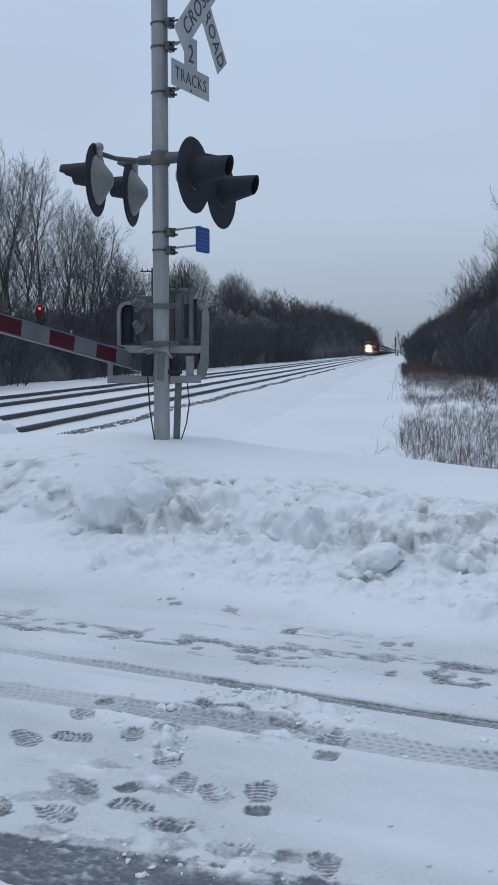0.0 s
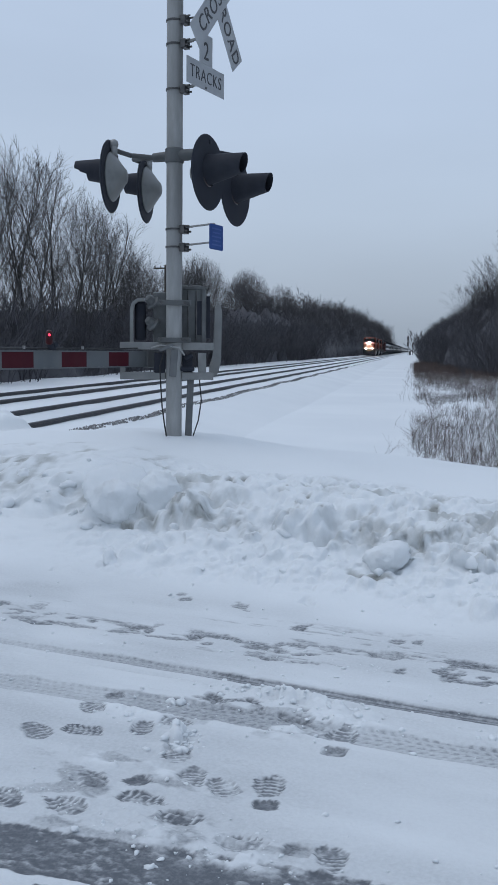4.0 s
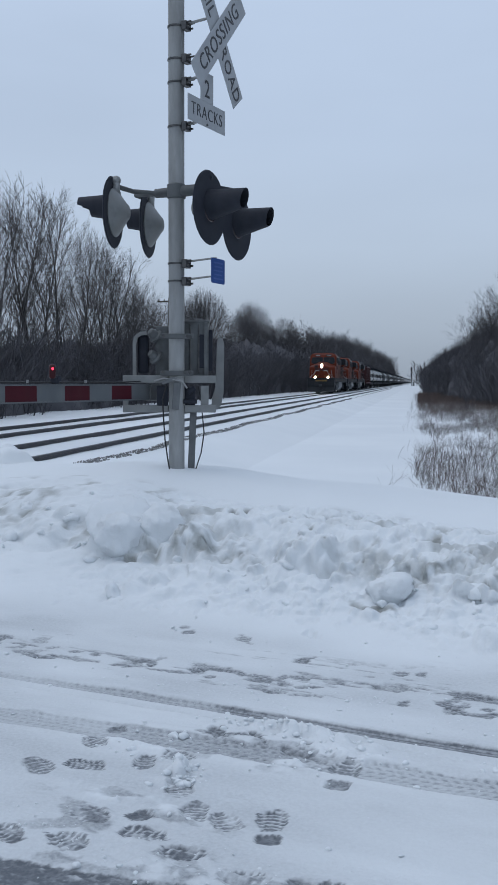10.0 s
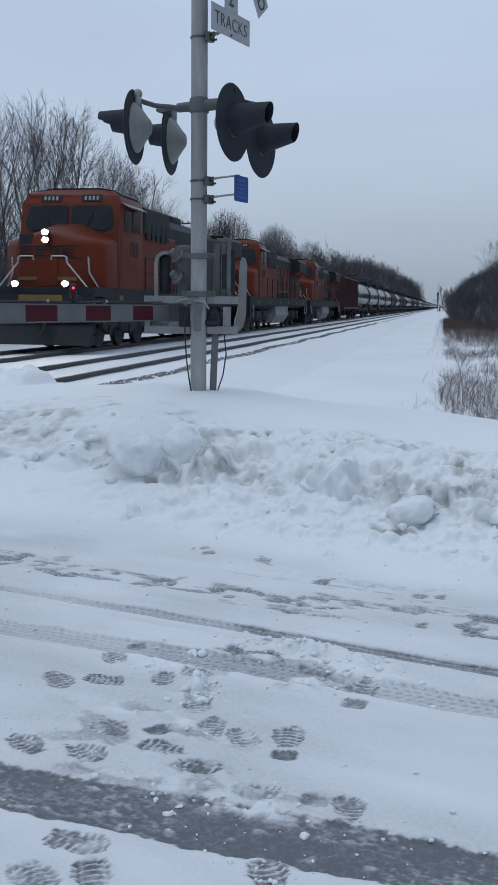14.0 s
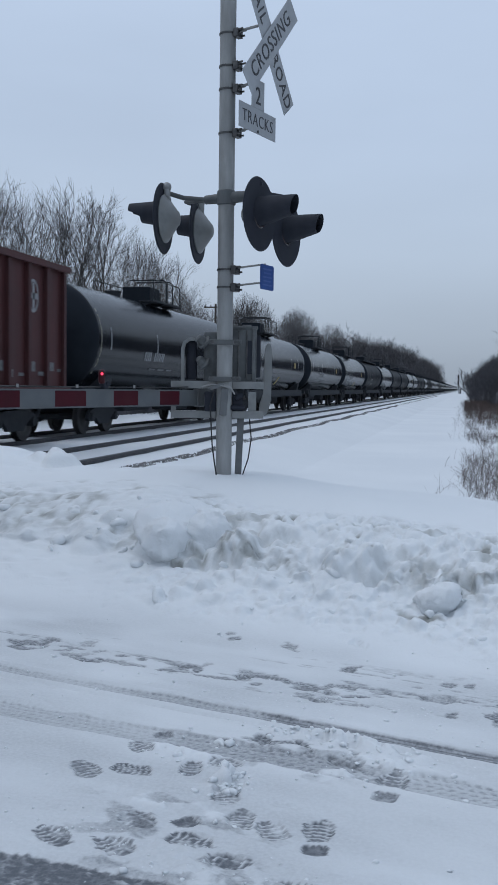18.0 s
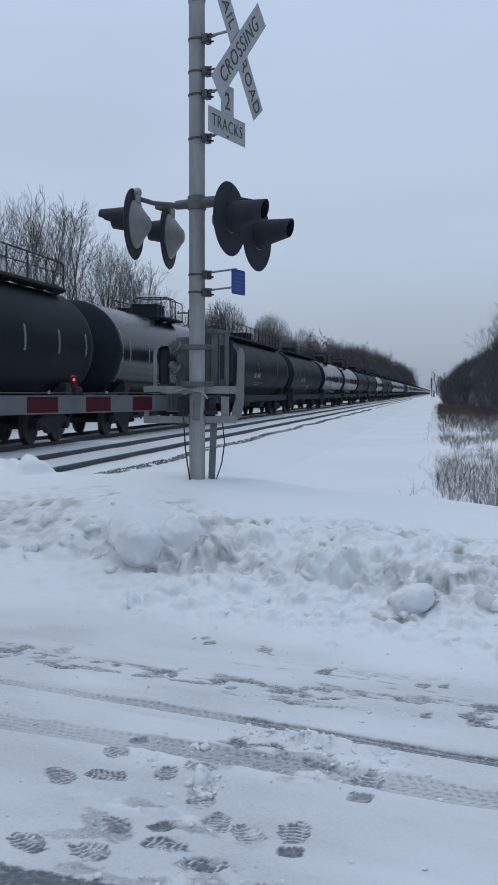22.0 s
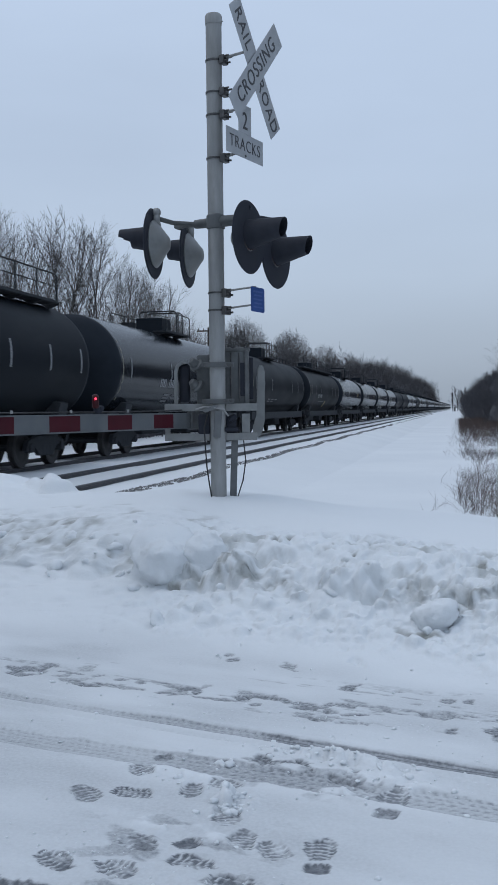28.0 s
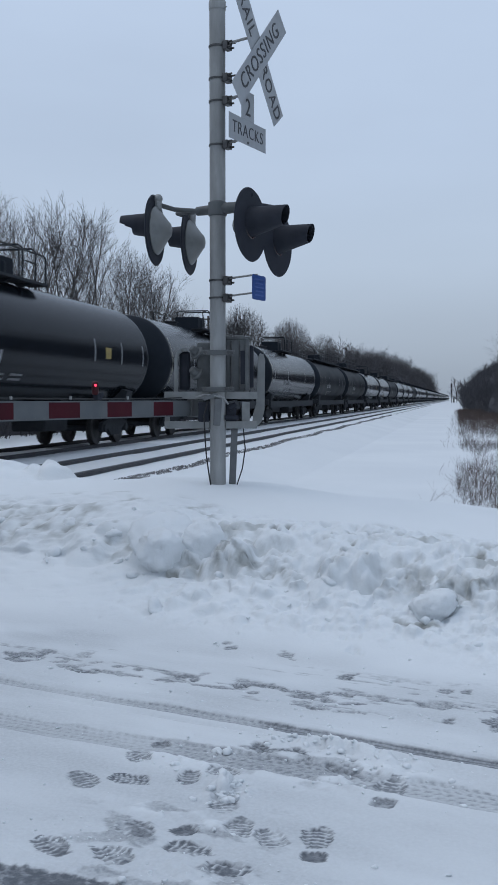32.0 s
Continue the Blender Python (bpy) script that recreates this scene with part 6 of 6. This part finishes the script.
def hopper_car(length):
    car = empty("hopper_car")
    tagged(car, "maroon ribbed covered hopper car with white stencils", "hopper car")
    z0, z1, hw = 1.05, 4.10, 1.55
    bm = bmesh.new()
    prism(bm, [(-hw, z0), (-hw, z1 - 0.12), (-hw + 0.25, z1), (hw - 0.25, z1), (hw, z1 - 0.12), (hw, z0)], length - 2.0, pose(0, length / 2, 0))
    part("body", bm, MAROON, car)
    for k in range(17):
        y = 1.25 + (length - 2.5) * k / 16
        for s in (-1, 1):
            bm = bmesh.new()
            box(bm, (0.10, 0.13, z1 - z0 - 0.2), (s * (hw + 0.045), y, (z0 + z1) / 2 - 0.05))
            part("rib", bm, HOPDARK, car)
    for s in (-1, 1):
        for z, h in ((z0 + 0.08, 0.22), (z1 - 0.14, 0.14)):
            bm = bmesh.new()
            box(bm, (0.14, length - 2.0, h), (s * (hw + 0.06), length / 2, z))
            part("side_sill", bm, MAROON, car)
    for y in (5.2, 9.6, 14.0):
        bm = bmesh.new()
        prism(bm, [(-0.9, 1.1), (0.9, 1.1), (0.5, 0.35), (-0.5, 0.35)], 1.9, pose(0, y, 0, 0, 0, 90))
        part("hopper_outlet", bm, UNDER, car)
    bm = bmesh.new()
    box(bm, (0.5, length - 1.5, 0.3), (0, length / 2, 0.9))
    part("centre_sill", bm, UNDER, car)
    truck(car, 2.6)
    truck(car, length - 2.6)
    part("coupler", COUPLER, None, car)
    part("coupler", COUPLER, None, car, m=pose(0, length, 0, 0, 0, 180))
    rs = random.Random(4)
    for r in range(2):
        for k in range(9):
            if k in (3, 6):
                continue
            bm = bmesh.new()
            box(bm, (0.006, 0.20, 0.40), (hw + 0.005, 8.2 + 0.36 * k + (0.25 if k > 3 else 0), 2.35 - 0.75 * r))
            part("stencil_mark", bm, DULLMARK, car)
    for k in range(9):
        bm = bmesh.new()
        box(bm, (0.006, 0.22 + 0.16 * rs.random(), 0.05 + 0.20 * rs.random()), (hw + 0.005, 12.3 + 0.52 * k, 1.45 + 0.3 * rs.random()))
        part("stencil_mark", bm, DULLMARK, car)
    bm = bmesh.new()
    lathe(bm, [(0.22, 0), (0.27, 0.002), (0.27, 0.004), (0.22, 0.006)], 24, pose(hw + 0.002, length - 2.8, 3.22, 0, 90, 0) @ Matrix.Diagonal((1.35, 0.95, 1, 1)), close=False)
    emblem = part("emblem", bm, WHITEMARK, car, "white ring emblem")
    for dy, dz in ((0.10, 0.56), (0.40, 0.13)):
        bm = bmesh.new()
        box(bm, (0.005, dy, dz), (hw + 0.005, length - 2.8, 3.22))
        part("emblem_bar", bm, WHITEMARK, emblem)
    for r in range(2):
        for k in range(6 - r):
            bm = bmesh.new()
            box(bm, (0.10, 0.006, 0.13), (0.15 + 0.15 * k, 0.996, 3.72 - 0.26 * r))
            part("stencil_mark", bm, DULLMARK, car)
    for s in (-1, 1):
        bm = bmesh.new()
        for k in range(8):
            tube(bm, [(s * 1.35 - 0.2, 0.93, 1.2 + 0.38 * k), (s * 1.35 + 0.2, 0.93, 1.2 + 0.38 * k)], 0.014, 5)
        for d in (-0.2, 0.2):
            tube(bm, [(s * 1.35 + d, 0.93, 0.7), (s * 1.35 + d, 0.93, 4.0)], 0.016, 5)
        part("end_ladder", bm, HOPDARK, car)
    return car


LL = 22.3


def pane(bm, pts, r, depth):
    """A plate in x, z with rounded corners, pushed along y."""
    out = []
    n = len(pts)
    for i in range(n):
        p, a, b = Vector(pts[i]), Vector(pts[i - 1]), Vector(pts[(i + 1) % n])
        p0, p1 = p + (a - p).normalized() * r, p + (b - p).normalized() * r
        for t in (0, 0.33, 0.67, 1):
            out.append(tuple((1 - t) ** 2 * p0 + 2 * t * (1 - t) * p + t * t * p1))
    prism(bm, out, depth)
    return bm


def locomotive(lead):
    loco = empty("locomotive")
    tagged(loco, "orange and black diesel locomotive " + ("with lit headlights leading the train" if lead else "coupled behind another"), "locomotive", "locomotives of the train")
    hw = 1.5
    bm = bmesh.new()
    prism(bm, [(-hw, 1.30), (-hw, 1.72), (hw, 1.72), (hw, 1.30), (0.9, 1.05), (-0.9, 1.05)], LL - 1.9, pose(0, LL / 2, 0))
    part("frame", bm, LOCODARK, loco)
    for s in (-1, 1):
        bm = bmesh.new()
        box(bm, (0.02, LL - 5.2, 0.10), (s * (hw + 0.01), LL / 2, 1.66))
        part("sill_plate", bm, LOCODARK, loco)
        for y in (3.2, 6.4, 9.8, 13.0, 16.2, 19.4):
            bm = bmesh.new()
            box(bm, (0.012, 0.32, 0.14), (s * (hw + 0.012), y, 1.45))
            part("sill_reflector", bm, LOCOYELLOW, loco)
        for y in (16.9, 17.5, 18.2, 18.9, 19.6):
            bm = bmesh.new()
            box(bm, (0.03, 0.30, 1.35), (s * 1.0, y, 2.72), bevel=0.01)
            part("grille_door", bm, LOCODARK, loco)
    # fuel tank
    bm = bmesh.new()
    prism(bm, [(-1.35, 1.25), (1.35, 1.25), (1.42, 0.75), (1.1, 0.28), (-1.1, 0.28), (-1.42, 0.75)], 4.6, pose(0, LL / 2 + 0.2, 0))
    part("fuel_tank", bm, LOCOGREY, loco, "fuel tank dusted with snow")
    # trucks
    for y in (5.1, LL - 5.1):
        bm = bmesh.new()
        box(bm, (2.0, 3.9, 0.25), (0, 0, 0.72))
        box(bm, (1.3, 4.9, 0.62), (0, 0, 0.66))
        for a in (-1.9, 0, 1.9):
            cone(bm, (-0.7, a, 0.533), (0.7, a, 0.533), 0.09, seg=10)
        tk = part("truck", bm, UNDER, loco, m=pose(0, y, 0))
        for s in (-1, 1):
            bm = bmesh.new()
            prism(bm, [(-2.5, 0.62), (-2.3, 0.95), (-0.9, 0.98), (0.9, 0.98), (2.3, 0.95), (2.5, 0.62), (2.1, 0.42), (1.3, 0.62), (0.5, 0.45), (-0.5, 0.45), (-1.3, 0.62), (-2.1, 0.42)], 0.14, pose(s * 1.08, 0, 0, 0, 0, 90))
            for a in (-1.9, 0, 1.9):
                cone(bm, (s * 1.0, a, 0.533), (s * 1.2, a, 0.533), 0.15, seg=12)
            for a in (-0.95, 0.95):
                cone(bm, (s * 1.15, a, 0.5), (s * 1.15, a, 0.95), 0.10, seg=10)
            part("side_frame", bm, UNDER, tk)
            for a in (-1.9, 0, 1.9):
                part("wheel", WHEEL42, None, tk, m=pose(s * GAUGE / 2, a, 0.533, 0, 0, 0 if s < 0 else 180))
    # nose and cab
    bm = bmesh.new()
    plan = [(-0.85, 1.35, 2.95), (0.85, 1.35, 2.98), (1.45, 1.95, 2.98), (1.5, 3.1, 3.12), (0.45, 3.1, 3.56), (-0.45, 3.1, 3.56), (-1.5, 3.1, 3.12), (-1.45, 1.95, 2.98)]
    low = [bm.verts.new((x, y, 1.72)) for x, y, z in plan]
    top = [bm.verts.new((x, y, z)) for x, y, z in plan]
    mid = bm.verts.new((0, 1.36, 3.30))
    for k in range(8):
        if k:
            bm.faces.new((low[k], low[(k + 1) % 8], top[(k + 1) % 8], top[k]))
            bm.faces.new((top[k], top[(k + 1) % 8], mid))
    bm.faces.new((low[0], low[1], top[1], mid, top[0]))
    bm.faces.new(low[::-1])
    bmesh.ops.recalc_face_normals(bm, faces=bm.faces)
    bmesh.ops.bevel(bm, geom=[e for e in bm.edges if all(v.co.z > 1.8 for v in e.verts) or abs(e.verts[0].co.z - e.verts[1].co.z) > 0.8], offset=0.11, segments=3, affect="EDGES", profile=0.5)
    nose = auto(part("nose", bm, ORANGE, loco), 50)
    bm = bmesh.new()
    box(bm, (0.34, 0.03, 0.36), (0, 1.34, 2.0))
    part("number_board", bm, LOCODARK, nose)
    bm = bmesh.new()
    box(bm, (1.7, 0.03, 0.10), (0, 1.335, 1.95))
    part("nose_stripe", bm, LOCOYELLOW, nose)
    # the railway's emblem, as plain dark strokes across the nose
    for k, x in enumerate((-0.60, -0.20, 0.20, 0.60)):
        bm = bmesh.new()
        for dz, w in ((-0.10, 0.34), (0.0, 0.26), (0.10, 0.36)):
            box(bm, (w, 0.012, 0.045), (x + 0.02 * (k % 2), 1.302, 2.67 + dz))
        box(bm, (0.06, 0.012, 0.24), (x - 0.13 + 0.1 * (k % 3), 1.302, 2.67), (0, 14, 0))
        part("emblem_stroke", bm, LOCODARK, nose)
    for pts in (((-1.0, 2.52), (1.05, 2.52), (1.25, 2.49)), ((-1.05, 2.83), (0.2, 2.83), (1.2, 2.86))):
        bm = bmesh.new()
        tube(bm, [(x * 0.8, 1.345, z) for x, z in pts], 0.014, 5)
        part("emblem_stroke", bm, LOCODARK, nose)
    bm = bmesh.new()
    box(bm, (0.62, 0.05, 1.0), (0, 1.34, 2.22), bevel=0.02)
    part("nose_door", bm, ORANGE, nose)
    bm = bmesh.new()
    box(bm, (0.4, 0.10, 0.28), (-0.62, 1.40, 3.02), bevel=0.02)
    part("brake_vent", bm, LOCODARK, nose)
    bm = bmesh.new()
    prism(bm, [(-1.51, 1.72), (-1.51, 4.18), (-1.40, 4.40), (-1.15, 4.54), (-0.7, 4.60), (0.7, 4.60), (1.15, 4.54), (1.40, 4.40), (1.51, 4.18), (1.51, 1.72)], 2.45, pose(0, 4.175, 0))
    for z in (3.2, 4.18, 4.42):
        bmesh.ops.bisect_plane(bm, geom=bm.verts[:] + bm.edges[:] + bm.faces[:], plane_co=(0, 0, z), plane_no=(0, 0, 1))
    for v in bm.verts:
        if v.co.y < 3.5:
            v.co.y = float(np.interp(v.co.z, [1.72, 3.2, 4.18, 4.42, 4.6], [3.05, 2.95, 3.23, 3.34, 3.62]))
    bmesh.ops.bevel(bm, geom=[e for e in bm.edges if len(e.link_faces) == 2 and e.calc_face_angle(0) > radians(60) and e.verts[0].co.z > 2 and e.verts[1].co.z > 2], offset=0.06, segments=2, affect="EDGES", profile=0.5)
    cab = auto(part("cab", bm, ORANGE, loco), 40)
    bm = bmesh.new()
    prism(bm, [(-1.42, 4.42), (-1.17, 4.57), (-0.7, 4.64), (0.7, 4.64), (1.17, 4.57), (1.42, 4.42), (1.1, 4.45), (-1.1, 4.45)], 1.8, pose(0, 4.55, 0))
    part("cab_roof", bm, LOCODARK, cab)
    for x in (-1, 1):
        shape = [(0.07 * x, 0.36), (1.22 * x, 0.34), (1.34 * x, -0.22), (1.10 * x, -0.40), (0.07 * x, -0.24)]
        bm = bmesh.new()
        pane(bm, shape, 0.10, 0.03)
        screen = part("windscreen", bm, GLASS, cab, m=pose(0, 3.09, 3.74, -15.9, 0, 0))
        bm = bmesh.new()
        pane(bm, [(0.66 * x + (px - 0.66 * x) * 1.06, pz * 1.09) for px, pz in shape], 0.12, 0.02)
        part("screen_gasket", bm, LOCODARK, screen, m=pose(0, 0.012, 0))
        bm = bmesh.new()
        tube(bm, [(0.55 * x, -0.03, -0.30), (0.72 * x, -0.035, 0.12)], 0.012, 5)
        part("wiper", bm, LOCODARK, screen)
    for x in (-0.62, 0.62):
        bm = bmesh.new()
        box(bm, (0.62, 0.04, 0.22), (x, 3.285, 4.305), (-24, 0, 0))
        board = part("number_board", bm, LOCODARK, cab)
        for k in range(4):
            bm = bmesh.new()
            box(bm, (0.055, 0.012, 0.12), (x - 0.18 + 0.12 * k, 3.262, 4.313), (-24, 0, 0))
            part("stencil_mark", bm, WHITEMARK, board)
    for s in (-1, 1):
        for y, w in ((3.85, 0.62), (4.7, 0.75)):
            bm = bmesh.new()
            box(bm, (0.03, w, 0.66), (s * 1.515, y, 3.72), bevel=0.008)
            part("side_window", bm, GLASS, cab)
        bm = bmesh.new()
        box(bm, (0.24, 1.75, 0.025), (s * 1.60, 4.28, 4.12), (0, s * 28, 0))
        part("awning", bm, LOCOGREY, cab, "pale sunshade over the cab windows")
        bm = bmesh.new()
        box(bm, (0.02, 0.5, 1.5), (s * 1.512, 2.98 + 0.5, 2.55))
        part("cab_door", bm, ORANGE, cab)
        for k in range(3):
            bm = bmesh.new()
            box(bm, (0.008, 0.16, 0.42), (s * 1.515, 4.2 + 0.28 * k, 2.9))
            part("stencil_mark", bm, LOCODARK, cab)
    bm = bmesh.new()
    box(bm, (1.25, 0.03, 0.17), (0, 0.82, 1.42), bevel=0.01)
    part("pilot_stripe", bm, LOCOYELLOW, loco, "yellow stripe on the pilot")
    # hoods
    bm = bmesh.new()
    prism(bm, [(-0.98, 1.72), (-0.98, 3.95), (-0.7, 4.25), (0.7, 4.25), (0.98, 3.95), (0.98, 1.72)], 12.0, pose(0, 11.4, 0))
    hood = part("hood", bm, ORANGE, loco)
    bm = bmesh.new()
    prism(bm, [(-1.02, 3.45), (-1.02, 3.98), (-0.72, 4.30), (0.72, 4.30), (1.02, 3.98), (1.02, 3.45)], 12.04, pose(0, 11.4, 0))
    part("hood_roof", bm, LOCODARK, hood)
    bm = bmesh.new()
    box(bm, (2.9, 4.1, 1.80), (0, 7.45, 2.60), bevel=0.04)
    part("equipment_cab", bm, ORANGE, hood)
    bm = bmesh.new()
    box(bm, (3.0, 3.0, 0.82), (0, 7.1, 3.87), bevel=0.06)
    part("inverter_cabinet", bm, LOCODARK, hood)
    for k in range(5):
        bm = bmesh.new()
        box(bm, (0.03, 0.36, 0.5), (1.5, 6.0 + 0.55 * k, 3.55))
        part("vent", bm, LOCODARK, hood)
    bm = bmesh.new()
    prism(bm, [(-1.0, 1.72), (-1.0, 3.14), (-1.5, 3.44), (-1.5, 4.04), (-1.35, 4.16), (1.35, 4.16), (1.5, 4.04), (1.5, 3.44), (1.0, 3.14), (1.0, 1.72)], 3.5, pose(0, 19.2, 0))
    rad = part("radiator_wing", bm, ORANGE, loco)
    for s in (-1, 1):
        for y in (18.15, 19.2, 20.25):
            bm = bmesh.new()
            box(bm, (0.03, 0.92, 0.52), (s * 1.265, y, 3.29), (0, s * 59, 0))
            screen = part("radiator_screen", bm, GLASS, rad, "dark radiator screen")
            for d in (-0.46, 0.46):
                bm = bmesh.new()
                box(bm, (0.035, 0.03, 0.54), (s * 1.268, y + d, 3.285), (0, s * 59, 0))
                part("screen_frame", bm, DULLMARK, screen)
    bm = bmesh.new()
    prism(bm, [(-1.0, 1.72), (-1.0, 3.55), (-0.75, 3.75), (0.75, 3.75), (1.0, 3.55), (1.0, 1.72)], 0.42, pose(0, 21.17, 0))
    part("rear_hood", bm, ORANGE, loco)
    bm = bmesh.new()
    prism(bm, [(-1.53, 3.47), (-1.53, 4.06), (-1.37, 4.20), (1.37, 4.20), (1.53, 4.06), (1.53, 3.47)], 3.54, pose(0, 19.2, 0))
    part("radiator_grille", bm, LOCODARK, rad)
    bm = bmesh.new()
    box(bm, (1.5, 1.4, 0.25), (0, 12.2, 4.40), bevel=0.05)
    part("exhaust_stack", bm, LOCODARK, loco)
    for s in (-1, 1):
        bm = bmesh.new()
        box(bm, (0.02, 9.6, 0.30), (s * 0.995, 11.5, 1.90))
        part("hood_stripe", bm, LOCODARK, hood)
        for k in range(4):
            bm = bmesh.new()
            box(bm, (0.02, 0.58, 0.62), (s * 0.996, 11.4 + 0.9 * k, 2.85))
            part("emblem_bar", bm, LOCODARK, hood)
        bm = bmesh.new()
        box(bm, (0.02, 9.4, 0.09), (s * 0.996, 11.5, 2.12))
        part("yellow_line", bm, LOCOYELLOW, hood)
        bm = bmesh.new()
        box(bm, (0.03, 2.5, 0.34), (s * 0.998, 10.4, 3.26), bevel=0.008)
        panel = part("intake_screen", bm, LOCOYELLOW, hood, "dull yellow intake screen")
        for k in range(9):
            bm = bmesh.new()
            box(bm, (0.012, 0.03, 0.32), (s * 1.016, 9.3 + 0.275 * k, 3.26))
            part("screen_bar", bm, LOCODARK, panel)
        for k in range(8):
            bm = bmesh.new()
            box(bm, (0.02, 0.05, 1.9), (s * 0.996, 6.3 + 1.35 * k, 2.6))
            part("door_seam", bm, LOCODARK, hood)
        # walkway handrails
        bm = bmesh.new()
        for k in range(9):
            y = 5.8 + 1.7 * k
            tube(bm, [(s * 1.46, y, 1.72), (s * 1.46, y, 2.72)], 0.02, 5)
        tube(bm, [(s * 1.46, 5.7, 2.72), (s * 1.46, 19.6, 2.72)], 0.02, 5)
        tube(bm, [(s * 1.46, 5.7, 2.25), (s * 1.46, 19.6, 2.25)], 0.014, 5)
        part("handrail", bm, LOCODARK, loco)
    # ends: pilots, steps, rails
    for end, y in ((0, 1.0), (1, LL - 1.0)):
        m = pose(0, y, 0, 0, 0, 180 * end)
        bm = bmesh.new()
        box(bm, (3.0, 0.12, 0.75), (0, -0.1, 1.15))
        prism(bm, [(0, 0.85), (-0.45, 0.16), (0.1, 0.16), (0.1, 0.85)], 2.9, pose(0, 0, 0, 0, 0, 90))
        pil = part("pilot", bm, LOCODARK, loco, "snow plough pilot", m=m)
        for s in (-1, 1):
            bm = bmesh.new()
            for k in range(4):
                box(bm, (0.5, 0.75, 0.04), (s * 1.25, 0.35, 0.42 + 0.34 * k))
            part("steps", bm, LOCODARK, pil)
            bm = bmesh.new()
            tube(bm, [(s * 0.25, 0, 2.45), (s * 0.27, 0, 2.55), (s * 0.64, 0, 2.55), (s * 0.70, 0, 2.50), (s * 0.71, 0, 2.37), (s * 1.44, 0.0, 1.52), (s * 1.48, 0, 1.45), (s * 1.48, 0, 0.75)], 0.018, 6)
            part("end_rail", bm, RAILWHITE, pil, "white end rail")
            bm = bmesh.new()
            tube(bm, [(s * 1.12, 0.55, 2.55), (s * 1.12, 0.60, 2.12), (s * 1.46, 0.78, 1.50), (s * 1.48, 0.78, 1.42), (s * 1.48, 0.78, 0.75)], 0.018, 6)
            part("grab_rail", bm, RAILWHITE, pil, "white grab rail")
        part("coupler", COUPLER, None, pil, m=pose(0, -1.0, 0))
    if lead:
        for x, y, z in ((0, 1.36, 2.99), (0, 1.36, 3.20), (-0.72, 0.95, 1.80), (0.72, 0.95, 1.80)):
            bm = bmesh.new()
            lathe(bm, [(0.10, 0.0), (0.10, 0.16), (0.088, 0.16), (0.082, 0.06), (0.02, 0.05)], 18, pose(x, y, z, 90, 0, 0))
            h = part("headlight", bm, LOCODARK, loco)
            bm = bmesh.new()
            bmesh.ops.create_uvsphere(bm, u_segments=14, v_segments=8, radius=0.060, matrix=pose(x, y - 0.085, z) @ Matrix.Diagonal((1, 0.35, 1, 1)))
            part("headlight_lens", bm, HEADLIGHT, h, "lit warm white lens", smooth=True)
    return loco


TRAIN = []
offset = 0.0
for k in range(3):
    TRAIN.append((locomotive(k == 0), offset))
    offset += LL
HL = 84.7 - offset
TRAIN.append((hopper_car(HL), offset))
offset += HL
for k in range(74):
    TRAIN.append((tank_car(k), offset))
    offset += TL


def motions():
    # the train slows a little towards the end: seconds, and metres by which it has fallen back
    late = ((0, 0), (8, 0), (16, 0), (22, 0), (25, 0.25), (28, 1.15), (30, 1.7), (32, 2.1))
    for car, off in TRAIN:
        walk(car, [(t, pose(TRAIN_X, FRONT0 - SPEED * t + d + off, RAIL_Z)) for t, d in late])
    walk(ARM, [(t, ARM_AT @ pose(0, 0, 0, -a, 0, 0)) for t, a in ((0, 9.2), (0.3, 5.4), (0.6, 1.6), (0.9, 0.1), (1.2, 0.0), (2.0, 0.0), (32, 0.0))])


motions()
